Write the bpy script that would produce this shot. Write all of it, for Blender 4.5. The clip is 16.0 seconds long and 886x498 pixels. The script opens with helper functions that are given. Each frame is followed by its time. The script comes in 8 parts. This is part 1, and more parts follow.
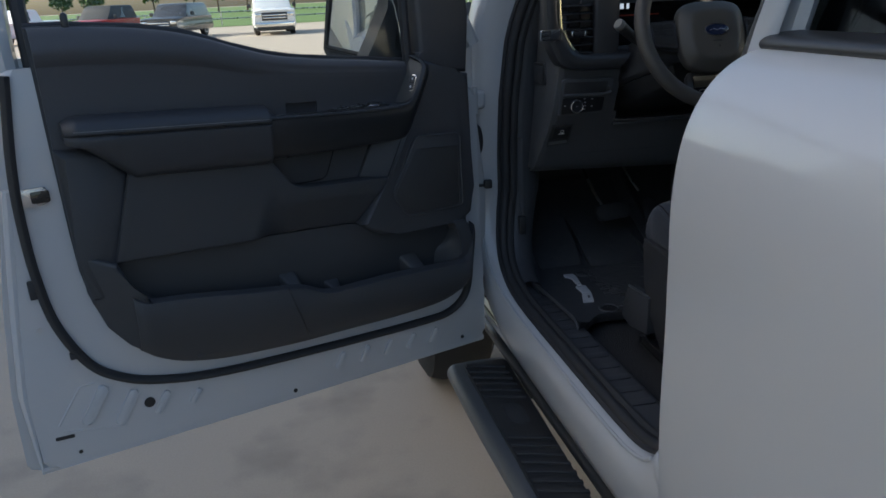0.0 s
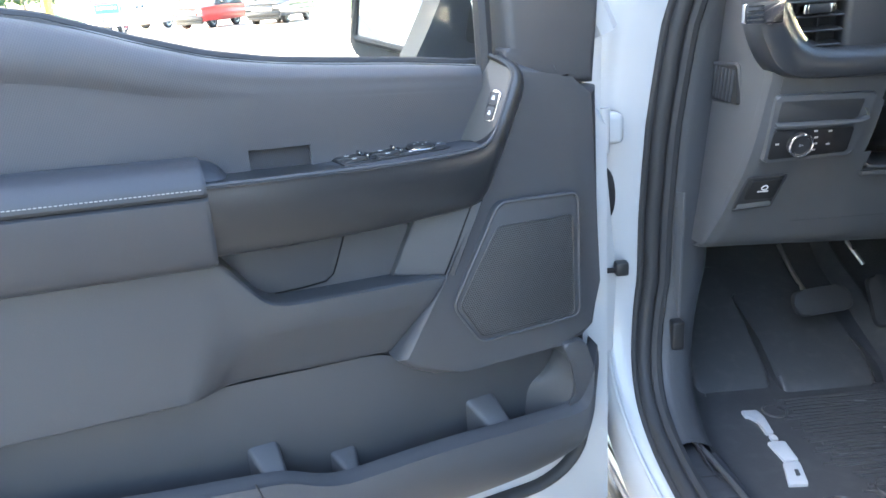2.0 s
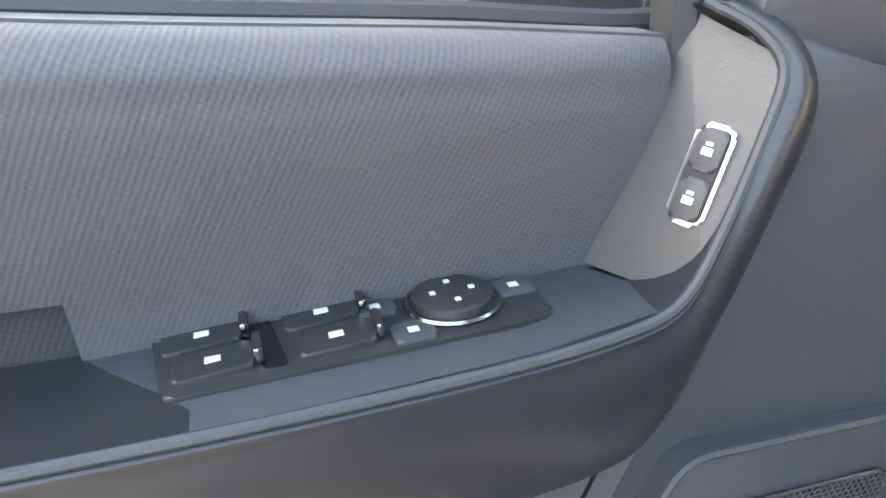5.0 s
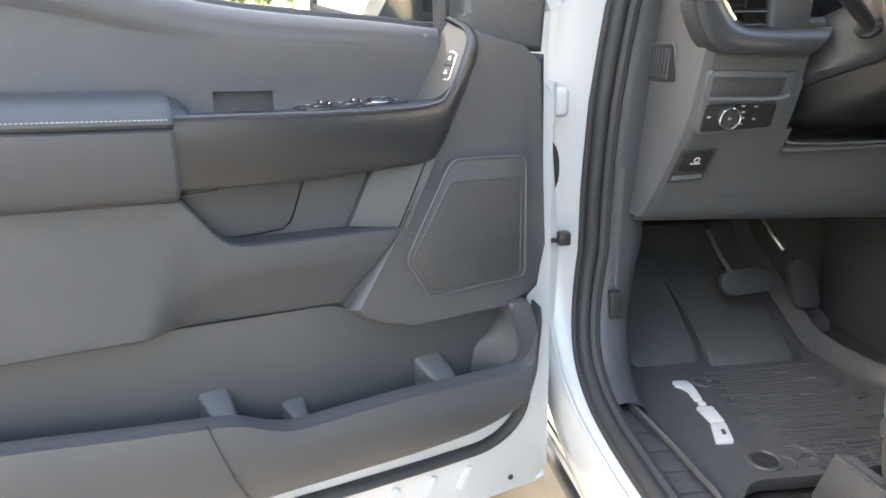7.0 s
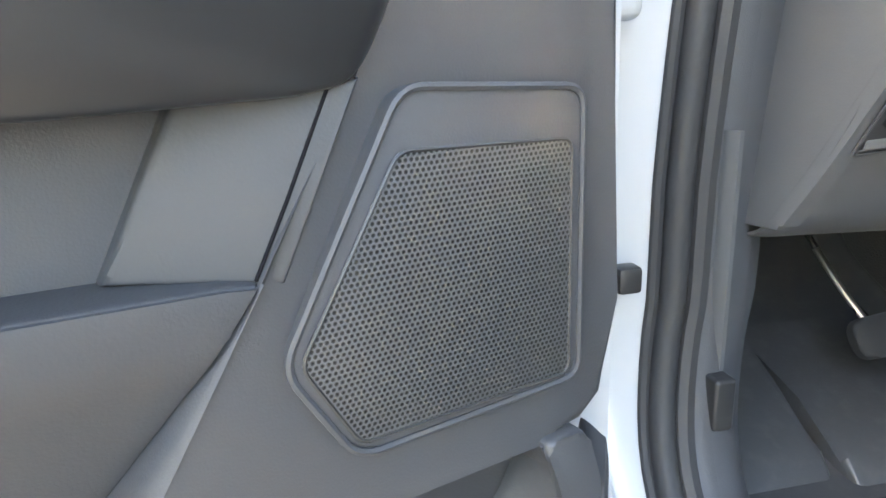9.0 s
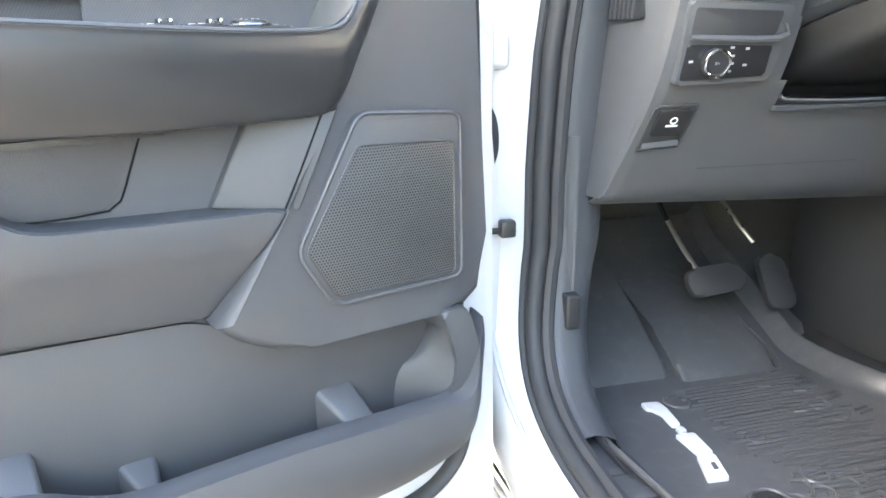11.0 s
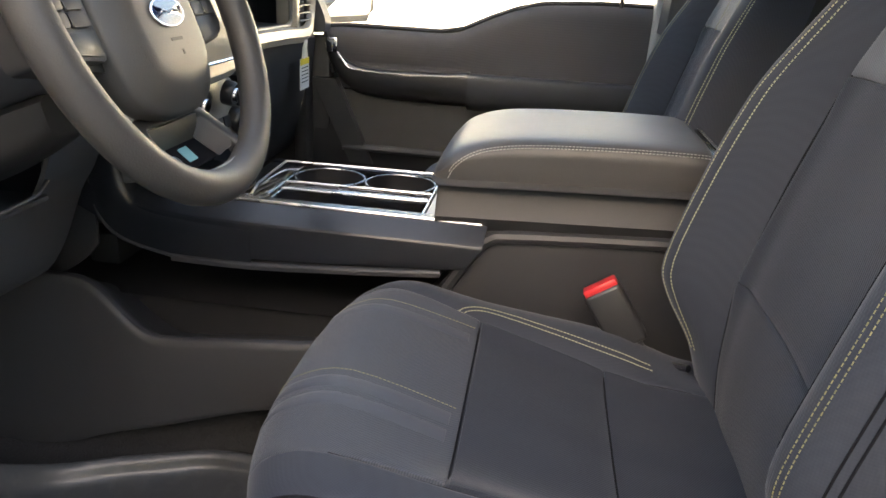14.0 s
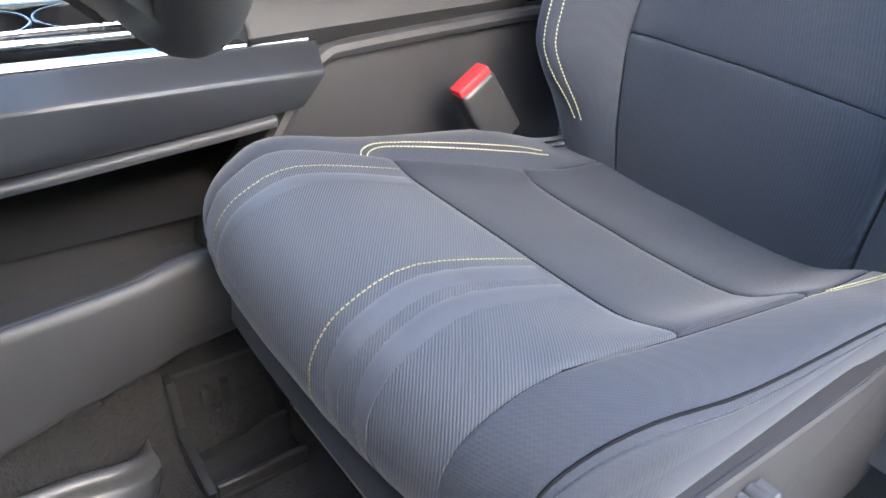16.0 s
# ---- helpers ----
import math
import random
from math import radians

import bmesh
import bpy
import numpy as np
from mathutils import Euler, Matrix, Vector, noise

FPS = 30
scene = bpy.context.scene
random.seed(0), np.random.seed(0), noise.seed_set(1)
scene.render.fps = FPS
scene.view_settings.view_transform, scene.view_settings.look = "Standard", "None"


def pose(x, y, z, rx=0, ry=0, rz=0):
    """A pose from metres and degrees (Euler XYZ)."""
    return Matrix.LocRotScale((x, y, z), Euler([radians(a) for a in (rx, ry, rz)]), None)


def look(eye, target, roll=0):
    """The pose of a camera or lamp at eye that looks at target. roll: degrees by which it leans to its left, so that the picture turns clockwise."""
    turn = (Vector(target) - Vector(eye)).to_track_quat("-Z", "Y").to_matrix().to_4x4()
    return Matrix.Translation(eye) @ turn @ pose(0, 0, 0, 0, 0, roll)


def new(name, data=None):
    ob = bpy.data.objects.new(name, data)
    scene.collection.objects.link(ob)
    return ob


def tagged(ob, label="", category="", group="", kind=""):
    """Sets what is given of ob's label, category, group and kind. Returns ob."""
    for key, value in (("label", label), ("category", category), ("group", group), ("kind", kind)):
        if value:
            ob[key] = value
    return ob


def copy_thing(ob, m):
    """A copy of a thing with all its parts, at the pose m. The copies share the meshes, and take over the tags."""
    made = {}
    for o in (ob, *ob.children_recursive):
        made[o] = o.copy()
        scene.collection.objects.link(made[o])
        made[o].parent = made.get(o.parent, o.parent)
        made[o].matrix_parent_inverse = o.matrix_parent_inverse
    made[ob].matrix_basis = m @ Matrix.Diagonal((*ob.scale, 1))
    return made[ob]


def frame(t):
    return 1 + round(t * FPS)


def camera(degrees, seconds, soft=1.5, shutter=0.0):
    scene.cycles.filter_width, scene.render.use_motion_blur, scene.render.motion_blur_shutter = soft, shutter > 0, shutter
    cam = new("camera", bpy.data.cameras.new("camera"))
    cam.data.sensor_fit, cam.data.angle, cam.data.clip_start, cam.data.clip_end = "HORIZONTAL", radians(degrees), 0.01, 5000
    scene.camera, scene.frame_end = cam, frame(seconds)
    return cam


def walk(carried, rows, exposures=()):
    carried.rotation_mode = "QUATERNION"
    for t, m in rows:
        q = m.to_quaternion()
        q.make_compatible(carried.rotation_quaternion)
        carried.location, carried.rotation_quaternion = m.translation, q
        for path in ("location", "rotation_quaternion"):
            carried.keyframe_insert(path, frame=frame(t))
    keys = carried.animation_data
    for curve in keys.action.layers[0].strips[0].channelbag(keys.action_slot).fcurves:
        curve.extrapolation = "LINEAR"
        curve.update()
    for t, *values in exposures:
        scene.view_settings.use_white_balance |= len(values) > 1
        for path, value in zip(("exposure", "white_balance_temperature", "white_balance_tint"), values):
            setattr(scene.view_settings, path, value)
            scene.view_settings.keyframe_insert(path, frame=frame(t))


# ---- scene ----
cam = camera(62.3, 16.0, soft=1.6)
# seconds, eye, target, roll
PATH = [
    (0, (0.0727, -0.0148, 1.5235), (0.4189, 1.9536, 0.8334), -2.8),
    (0.5, (0.1077, 0.177, 1.5139), (0.4062, 2.1497, 0.8122), -2.9),
    (1, (0.1212, 0.3827, 1.5108), (0.3701, 2.3606, 0.7974), -3.3),
    (1.5, (0.1516, 0.5629, 1.4938), (0.3265, 2.5504, 0.7762), -3.8),
    (2, (0.2205, 0.8173, 1.4832), (0.2894, 2.809, 0.7592), -4.1),
    (2.5, (0.2385, 1.024, 1.4726), (0.2459, 3.0062, 0.7221), -3.6),
    (3, (0.2724, 1.2423, 1.4567), (0.1272, 3.215, 0.6956), -4.9),
    (5.3, (0.2512, 1.4914, 1.4228), (0.0721, 3.4185, 0.5589), -3.4),
    (5.5, (0.248, 1.4352, 1.4281), (0.1007, 3.3708, 0.5758), -2.6),
    (6, (0.2279, 1.0886, 1.444), (0.2311, 3.0687, 0.6882), -1.8),
    (6.5, (0.2141, 0.7844, 1.4503), (0.3339, 2.7783, 0.7391), -1.3),
    (7, (0.1866, 0.7505, 1.4037), (0.4452, 2.7475, 0.7412), -1.0),
    (7.5, (0.1929, 0.8999, 1.3401), (0.5438, 2.8927, 0.7083), -0.9),
    (8, (0.2205, 1.1374, 1.2966), (0.6318, 3.1164, 0.6585), -1.0),
    (8.2, (0.2417, 1.2222, 1.2765), (0.654, 3.2097, 0.6638), -1.4),
    (10.3, (0.2735, 1.4352, 1.2108), (0.7929, 3.4026, 0.614), -1.2),
    (10.5, (0.2703, 1.3663, 1.2288), (0.7632, 3.3348, 0.6161), -0.7),
    (11, (0.2321, 1.0112, 1.2786), (0.724, 2.9839, 0.6755), -0.7),
    (11.5, (0.1866, 0.7356, 1.3645), (0.7749, 2.6723, 0.7359), -0.9),
    (12, (0.1685, 0.6689, 1.462), (1.0388, 2.4836, 0.7963), -0.2),
    (12.5, (0.1813, 0.742, 1.4737), (1.413, 2.3256, 0.7878), 0.7),
    (13, (0.1834, 0.9201, 1.4758), (1.784, 2.1136, 0.7645), 1.9),
    (13.5, (0.2215, 1.0653, 1.4747), (2.0681, 1.8009, 0.738), 2.8),
    (14, (0.3371, 1.2317, 1.4747), (2.3034, 1.4596, 0.7168), 3.5),
    (14.5, (0.4229, 1.3865, 1.4652), (2.367, 1.0865, 0.6744), 4.8),
    (15, (0.5279, 1.5402, 1.4514), (2.3299, 0.7876, 0.6257), 5.2),
    (15.5, (0.6159, 1.6218, 1.4037), (2.1963, 0.5289, 0.5091), 4.6),
    (16, (0.6381, 1.6441, 1.3592), (2.0299, 0.4865, 0.2557), 5.0),
]
# the picture fades up from dark at the start
EXPOSURES = [(0.0, 0.72, 6100, 8), (0.2, 1.44, 6000, 8), (0.5, 2.07, 5950, 8), (0.8, 2.44, 5950, 8), (1.5, 3.37, 5900, 8), (2.0, 4.04, 6350, 8), (2.5, 4.09, 6800, 9), (3.0, 3.89, 7400, 10), (5.5, 4.32, 7900, 12), (6.0, 4.37, 8500, 12), (6.5, 4.19, 8350, 11), (8.0, 4.58, 7900, 10), (10.5, 4.92, 7900, 9), (11.0, 5.12, 7650, 9), (11.5, 4.62, 7800, 9), (12.0, 4.42, 7600, 9), (12.5, 4.17, 7600, 10), (13.2, 3.82, 7800, 12), (14.0, 3.06, 7500, 13), (15.0, 3.77, 6500, 14), (15.5, 4.52, 6450, 11), (16.0, 4.62, 6550, 10)]
walk(cam, [(t, look(eye, target, roll)) for t, eye, target, roll in PATH], EXPOSURES)
from mathutils.bvhtree import BVHTree

# ---- light ----
SUN_ELEVATION, SUN_TURN = radians(25), radians(-82)  # the turn is clockwise from straight ahead: low sun behind the sales building, which shades the truck
world = bpy.data.worlds.new("world")
scene.world = world
world.use_nodes = True
wn = world.node_tree.nodes
sky = wn.new("ShaderNodeTexSky")
sky.sky_type, sky.sun_disc = "NISHITA", False
sky.sun_elevation, sky.sun_rotation = SUN_ELEVATION, SUN_TURN
sky.air_density, sky.dust_density, sky.ozone_density = 1.0, 3.0, 1.0
wn["Background"].inputs["Strength"].default_value = 0.15
world.node_tree.links.new(sky.outputs[0], wn["Background"].inputs["Color"])
sun = new("sun", bpy.data.lights.new("sun", "SUN"))
sun.data.energy, sun.data.angle, sun.data.color = 4.0, radians(0.6), (1.0, 0.94, 0.84)
sun_way = Vector((math.sin(SUN_TURN) * math.cos(SUN_ELEVATION), math.cos(SUN_TURN) * math.cos(SUN_ELEVATION), math.sin(SUN_ELEVATION)))
sun.matrix_world = Matrix.Translation((0, 0, 20)) @ sun_way.to_track_quat("Z", "Y").to_matrix().to_4x4()


# ---- materials ----
def mat(name, color, rough=0.5, metal=0.0, vary=0.12, grain=900.0, bump=0.15, depth=0.0004, patch=6.0, spec=0.5, coat=0.0, dirt=None, dirt_amount=0.0, uneven=0.08):
    """Base colour with patchy and fine variation, uneven gloss and a fine relief, sized in metres."""
    m = bpy.data.materials.new(name)
    m.use_nodes = True
    nt = m.node_tree
    b = nt.nodes["Principled BSDF"]
    co = nt.nodes.new("ShaderNodeTexCoord")

    def tex(scale, detail):
        n = nt.nodes.new("ShaderNodeTexNoise")
        n.inputs["Scale"].default_value, n.inputs["Detail"].default_value = scale, detail
        nt.links.new(co.outputs["Object"], n.inputs["Vector"])
        return n

    big, fine = tex(patch, 4.0), tex(grain, 2.0)
    ramp = nt.nodes.new("ShaderNodeMix")
    ramp.data_type = "RGBA"
    ramp.inputs["A"].default_value = (*[c * (1 - vary) for c in color], 1)
    ramp.inputs["B"].default_value = (*[min(1, c * (1 + vary)) for c in color], 1)
    add = nt.nodes.new("ShaderNodeMath")
    add.operation = "MULTIPLY_ADD"
    add.inputs[1].default_value = 0.45
    nt.links.new(fine.outputs["Fac"], add.inputs[0])
    half = nt.nodes.new("ShaderNodeMath")
    half.operation = "MULTIPLY"
    half.inputs[1].default_value = 0.55
    nt.links.new(big.outputs["Fac"], half.inputs[0])
    nt.links.new(half.outputs[0], add.inputs[2])
    nt.links.new(add.outputs[0], ramp.inputs["Factor"])
    last = ramp.outputs["Result"]
    if dirt:
        spots = tex(patch * 3.3, 8.0)
        cut = nt.nodes.new("ShaderNodeMapRange")
        cut.inputs["From Min"].default_value, cut.inputs["From Max"].default_value = 0.5, 0.75
        cut.inputs["To Max"].default_value = dirt_amount
        nt.links.new(spots.outputs["Fac"], cut.inputs["Value"])
        mix = nt.nodes.new("ShaderNodeMix")
        mix.data_type = "RGBA"
        mix.inputs["B"].default_value = (*dirt, 1)
        nt.links.new(cut.outputs[0], mix.inputs["Factor"])
        nt.links.new(last, mix.inputs["A"])
        last = mix.outputs["Result"]
    nt.links.new(last, b.inputs["Base Color"])
    gl = nt.nodes.new("ShaderNodeMapRange")
    gl.inputs["To Min"].default_value, gl.inputs["To Max"].default_value = max(0.02, rough - uneven), min(1, rough + uneven)
    nt.links.new(big.outputs["Fac"], gl.inputs["Value"])
    nt.links.new(gl.outputs[0], b.inputs["Roughness"])
    b.inputs["Metallic"].default_value = metal
    b.inputs["Specular IOR Level"].default_value = spec
    b.inputs["Coat Weight"].default_value = coat
    b.inputs["Coat Roughness"].default_value = 0.04
    if bump:
        bp = nt.nodes.new("ShaderNodeBump")
        bp.inputs["Strength"].default_value, bp.inputs["Distance"].default_value = bump, depth
        nt.links.new(fine.outputs["Fac"], bp.inputs["Height"])
        nt.links.new(bp.outputs[0], b.inputs["Normal"])
    return m


def weave(name, color, second, pitch, rough=0.85, ratio=1.0, depth=0.0006, turn=0.0, contrast=0.6, axes="XYZ", lean=0.0):
    """A woven or knitted cloth: two crossing sets of threads."""
    m = mat(name, color, rough, vary=0.10, patch=9.0, bump=0.0, spec=0.3)
    nt = m.node_tree
    b = nt.nodes["Principled BSDF"]
    b.inputs["Sheen Weight"].default_value = 0.15
    b.inputs["Sheen Roughness"].default_value = 0.4
    co = nt.nodes.new("ShaderNodeTexCoord")
    mp = nt.nodes.new("ShaderNodeMapping")
    mp.inputs["Rotation"].default_value = (0, lean, turn)
    nt.links.new(co.outputs["Object"], mp.inputs["Vector"])
    out = []
    for k, axis in enumerate(("X", "Y", "Z")):
        w = nt.nodes.new("ShaderNodeTexWave")
        w.bands_direction = axis
        w.inputs["Scale"].default_value = 0.314 / (pitch * (ratio if k else 1.0))
        w.inputs["Distortion"].default_value = 0.8
        w.inputs["Detail"].default_value = 1.0
        w.inputs["Detail Scale"].default_value = 2.0
        nt.links.new(mp.outputs[0], w.inputs["Vector"])
        out.append(w.outputs["Fac"])
    out = [o if a in axes else out["XYZ".index(axes[0])] for o, a in zip(out, "XYZ")]
    mul = nt.nodes.new("ShaderNodeMath")
    mul.operation = "ADD"
    nt.links.new(out[0], mul.inputs[0])
    nt.links.new(out[1], mul.inputs[1])
    mul2 = nt.nodes.new("ShaderNodeMath")
    mul2.operation = "MULTIPLY_ADD"
    mul2.inputs[1].default_value = 0.33
    nt.links.new(mul.outputs[0], mul2.inputs[0])
    third = nt.nodes.new("ShaderNodeMath")
    third.operation = "MULTIPLY"
    third.inputs[1].default_value = 0.33
    nt.links.new(out[2], third.inputs[0])
    nt.links.new(third.outputs[0], mul2.inputs[2])
    mix = nt.nodes.new("ShaderNodeMix")
    mix.data_type = "RGBA"
    mix.inputs["B"].default_value = (*second, 1)
    scl = nt.nodes.new("ShaderNodeMath")
    scl.operation = "MULTIPLY"
    scl.inputs[1].default_value = contrast
    nt.links.new(mul2.outputs[0], scl.inputs[0])
    nt.links.new(scl.outputs[0], mix.inputs["Factor"])
    src = b.inputs["Base Color"].links[0].from_socket
    nt.links.new(src, mix.inputs["A"])
    nt.links.new(mix.outputs["Result"], b.inputs["Base Color"])
    bp = nt.nodes.new("ShaderNodeBump")
    bp.inputs["Strength"].default_value, bp.inputs["Distance"].default_value = 0.6, depth
    nt.links.new(mul2.outputs[0], bp.inputs["Height"])
    nt.links.new(bp.outputs[0], b.inputs["Normal"])
    return m


def glass_mat(name, tint, rough=0.0):
    m = bpy.data.materials.new(name)
    m.use_nodes = True
    b = m.node_tree.nodes["Principled BSDF"]
    b.inputs["Base Color"].default_value = (*tint, 1)
    b.inputs["Roughness"].default_value = rough
    b.inputs["Transmission Weight"].default_value = 1.0
    b.inputs["IOR"].default_value = 1.2
    return m


def glow_mat(name, color, strength):
    m = bpy.data.materials.new(name)
    m.use_nodes = True
    b = m.node_tree.nodes["Principled BSDF"]
    b.inputs["Base Color"].default_value = (0.01, 0.01, 0.01, 1)
    b.inputs["Emission Color"].default_value = (*color, 1)
    b.inputs["Emission Strength"].default_value = strength
    return m


def perforated(name, color, pitch):
    """Sheet with a close pattern of round holes in staggered rows."""
    m = mat(name, color, 0.45, vary=0.06, bump=0.0)
    nt = m.node_tree
    b = nt.nodes["Principled BSDF"]
    co = nt.nodes.new("ShaderNodeTexCoord")
    sep = nt.nodes.new("ShaderNodeSeparateXYZ")
    nt.links.new(co.outputs["Object"], sep.inputs[0])

    def math_node(op, a, bb=None, c=None):
        n = nt.nodes.new("ShaderNodeMath")
        n.operation = op
        for i, v in enumerate((a, bb, c)):
            if v is None:
                continue
            if isinstance(v, (int, float)):
                n.inputs[i].default_value = v
            else:
                nt.links.new(v, n.inputs[i])
        return n.outputs[0]

    def dots(ox, oz):
        fx = math_node("FRACT", math_node("MULTIPLY_ADD", sep.outputs["X"], 1 / pitch, 100 + ox))
        fz = math_node("FRACT", math_node("MULTIPLY_ADD", sep.outputs["Z"], 1 / (pitch * 1.732), 100 + oz))
        dx = math_node("SUBTRACT", fx, 0.5)
        dz = math_node("MULTIPLY", math_node("SUBTRACT", fz, 0.5), 1.732)
        return math_node("SQRT", math_node("ADD", math_node("MULTIPLY", dx, dx), math_node("MULTIPLY", dz, dz)))

    d = math_node("MINIMUM", dots(0, 0), dots(0.5, 0.5))
    hole = nt.nodes.new("ShaderNodeMapRange")
    hole.inputs["From Min"].default_value, hole.inputs["From Max"].default_value = 0.27, 0.36
    nt.links.new(d, hole.inputs["Value"])
    mix = nt.nodes.new("ShaderNodeMix")
    mix.data_type = "RGBA"
    mix.inputs["A"].default_value = (0.002, 0.002, 0.002, 1)
    src = b.inputs["Base Color"].links[0].from_socket
    nt.links.new(hole.outputs[0], mix.inputs["Factor"])
    nt.links.new(src, mix.inputs["B"])
    nt.links.new(mix.outputs["Result"], b.inputs["Base Color"])
    bp = nt.nodes.new("ShaderNodeBump")
    bp.inputs["Strength"].default_value, bp.inputs["Distance"].default_value = 1.0, 0.001
    nt.links.new(hole.outputs[0], bp.inputs["Height"])
    nt.links.new(bp.outputs[0], b.inputs["Normal"])
    return m


WHITE = mat("white_paint", (0.50, 0.51, 0.523), 0.28, vary=0.01, bump=0.0, coat=0.6, patch=2, uneven=0.0)
WHITE_IN = mat("white_primer_paint", (0.53, 0.54, 0.558), 0.35, vary=0.03, bump=0.1, coat=0.3)
TRIM = mat("grained_dark_plastic", (0.050, 0.052, 0.058), 0.52, vary=0.12, grain=700, bump=0.35, depth=0.0005, patch=4)
TRIM_SOFT = mat("soft_dark_plastic", (0.048, 0.050, 0.055), 0.58, vary=0.10, grain=500, bump=0.3, depth=0.0005, patch=3)
BLACK = mat("black_plastic", (0.027, 0.027, 0.028), 0.38, grain=600, bump=0.15)
GLOSS = mat("gloss_black", (0.006, 0.006, 0.007), 0.08, vary=0.05, bump=0.0, coat=0.5)
SATIN = mat("satin_black_metal_look", (0.024, 0.025, 0.027), 0.33, metal=0.0, vary=0.08, bump=0.08)
RUBBER = mat("black_rubber", (0.030, 0.030, 0.032), 0.62, grain=300, bump=0.3)
MATR = mat("dusty_rubber_mat", (0.066, 0.067, 0.070), 0.33, grain=250, bump=0.4, dirt=(0.17, 0.165, 0.16), dirt_amount=0.18, patch=14)
CARPET = mat("dark_carpet", (0.025, 0.024, 0.024), 0.95, grain=260, bump=1.0, depth=0.003, vary=0.3)
CHROME = mat("chrome", (0.75, 0.75, 0.76), 0.12, metal=1.0, vary=0.03, bump=0.0)
KEY_BLACK = mat("matt_black_key", (0.022, 0.022, 0.023), 0.5, spec=0.3, bump=0.1)
CONSOLE = mat("grained_console_plastic", (0.032, 0.032, 0.035), 0.5, grain=650, bump=0.35, depth=0.0005, vary=0.1)
SMOKED = mat("smoked_chrome", (0.30, 0.30, 0.31), 0.22, metal=1.0, vary=0.03, bump=0.0)
ALU = mat("brushed_aluminium", (0.55, 0.55, 0.56), 0.28, metal=1.0, vary=0.06, bump=0.05)
CREAM = mat("pale_satin_trim", (0.50, 0.46, 0.39), 0.42, metal=0.4, vary=0.05, bump=0.05)
LEATHER = mat("black_leather_vinyl", (0.036, 0.038, 0.044), 0.52, grain=650, bump=0.35, depth=0.0005, vary=0.1)
VINYL = mat("lid_vinyl", (0.050, 0.049, 0.049), 0.48, grain=650, bump=0.35, depth=0.0005, vary=0.1)
PANEL_CLOTH = weave("door_panel_weave", (0.072, 0.072, 0.079), (0.134, 0.134, 0.142), 0.0024, 0.7, depth=0.0003, lean=0.5, contrast=0.22, axes="XZ")
# the door weave at half brightness: the pull recess's shade put into the colour
PANEL_SHADED = weave("deep_panel_weave", (0.036, 0.036, 0.040), (0.072, 0.072, 0.078), 0.0024, 0.75, depth=0.0003, lean=0.5, contrast=0.35, axes="XZ")
CLOTH = weave("seat_cloth", (0.027, 0.031, 0.041), (0.051, 0.058, 0.074), 0.0024, 0.8, depth=0.0003, contrast=0.26, turn=-0.9)
CLOTH_RIB = weave("ribbed_seat_cloth", (0.030, 0.034, 0.043), (0.088, 0.097, 0.115), 0.0020, 0.72, depth=0.0004, contrast=0.6, axes="X", turn=-0.913)
CLOTH_BAND = weave("smooth_band_cloth", (0.050, 0.055, 0.068), (0.066, 0.072, 0.086), 0.0016, 0.55, depth=0.0001, contrast=0.3, axes="X", turn=-0.913)
CLOTH_PALE = weave("pale_ribbed_cloth", (0.085, 0.088, 0.095), (0.17, 0.175, 0.185), 0.0020, 0.7, depth=0.0003, contrast=0.5, axes="X", turn=-0.913)
RAIL = mat("blue_black_satin_rail", (0.024, 0.026, 0.031), 0.27, metal=0.25, vary=0.0, bump=0.0, uneven=0.0)
CLOTH_PLAIN = weave("seat_insert_cloth", (0.018, 0.021, 0.029), (0.042, 0.048, 0.060), 0.0020, 0.78, depth=0.0003, contrast=0.4, axes="X", turn=-0.913)
SEAM = mat("dark_seam", (0.010, 0.010, 0.012), 0.9, spec=0.1, bump=0.0)
THREAD = mat("olive_thread", (0.23, 0.21, 0.10), 0.7, bump=0.0)
THREAD_SEAT = mat("pale_olive_thread", (0.40, 0.38, 0.22), 0.7, bump=0.0)
THREAD_PALE = mat("pale_thread", (0.45, 0.45, 0.42), 0.7, bump=0.0)
MESH = perforated("speaker_mesh", (0.068, 0.070, 0.074), 0.0035)
GLASS = glass_mat("clear_glass", (0.92, 0.96, 0.94))
MIRROR = mat("mirror_silver", (0.9, 0.9, 0.9), 0.0, metal=1.0, vary=0.0, bump=0.0)
MIRROR.node_tree.nodes["Principled BSDF"].inputs["Roughness"].links and MIRROR.node_tree.links.remove(MIRROR.node_tree.nodes["Principled BSDF"].inputs["Roughness"].links[0])
MIRROR.node_tree.nodes["Principled BSDF"].inputs["Roughness"].default_value = 0.01
MARK_DIM = mat("grey_print", (0.22, 0.22, 0.22), 0.5, bump=0.0)
MARK = mat("pale_print", (0.62, 0.63, 0.64), 0.5, bump=0.0)
GREY_EDGE = mat("grey_satin_edge", (0.042, 0.042, 0.045), 0.42, bump=0.1)
CUP = mat("matt_black_cup", (0.014, 0.014, 0.016), 0.55, spec=0.25, bump=0.05)
GREY_LOGO = mat("grey_plastic_badge", (0.55, 0.56, 0.57), 0.35, bump=0.05)
RED = mat("red_plastic", (0.62, 0.03, 0.035), 0.35, bump=0.0)
BLUE = mat("blue_enamel", (0.010, 0.020, 0.060), 0.15, bump=0.0, coat=0.5)
YELLOW = mat("yellow_card", (0.80, 0.62, 0.05), 0.6, bump=0.0)
PAPER = mat("white_card", (0.78, 0.78, 0.76), 0.7, bump=0.0)
YELLOW_PAINT = mat("yellow_paint", (0.75, 0.47, 0.03), 0.45)
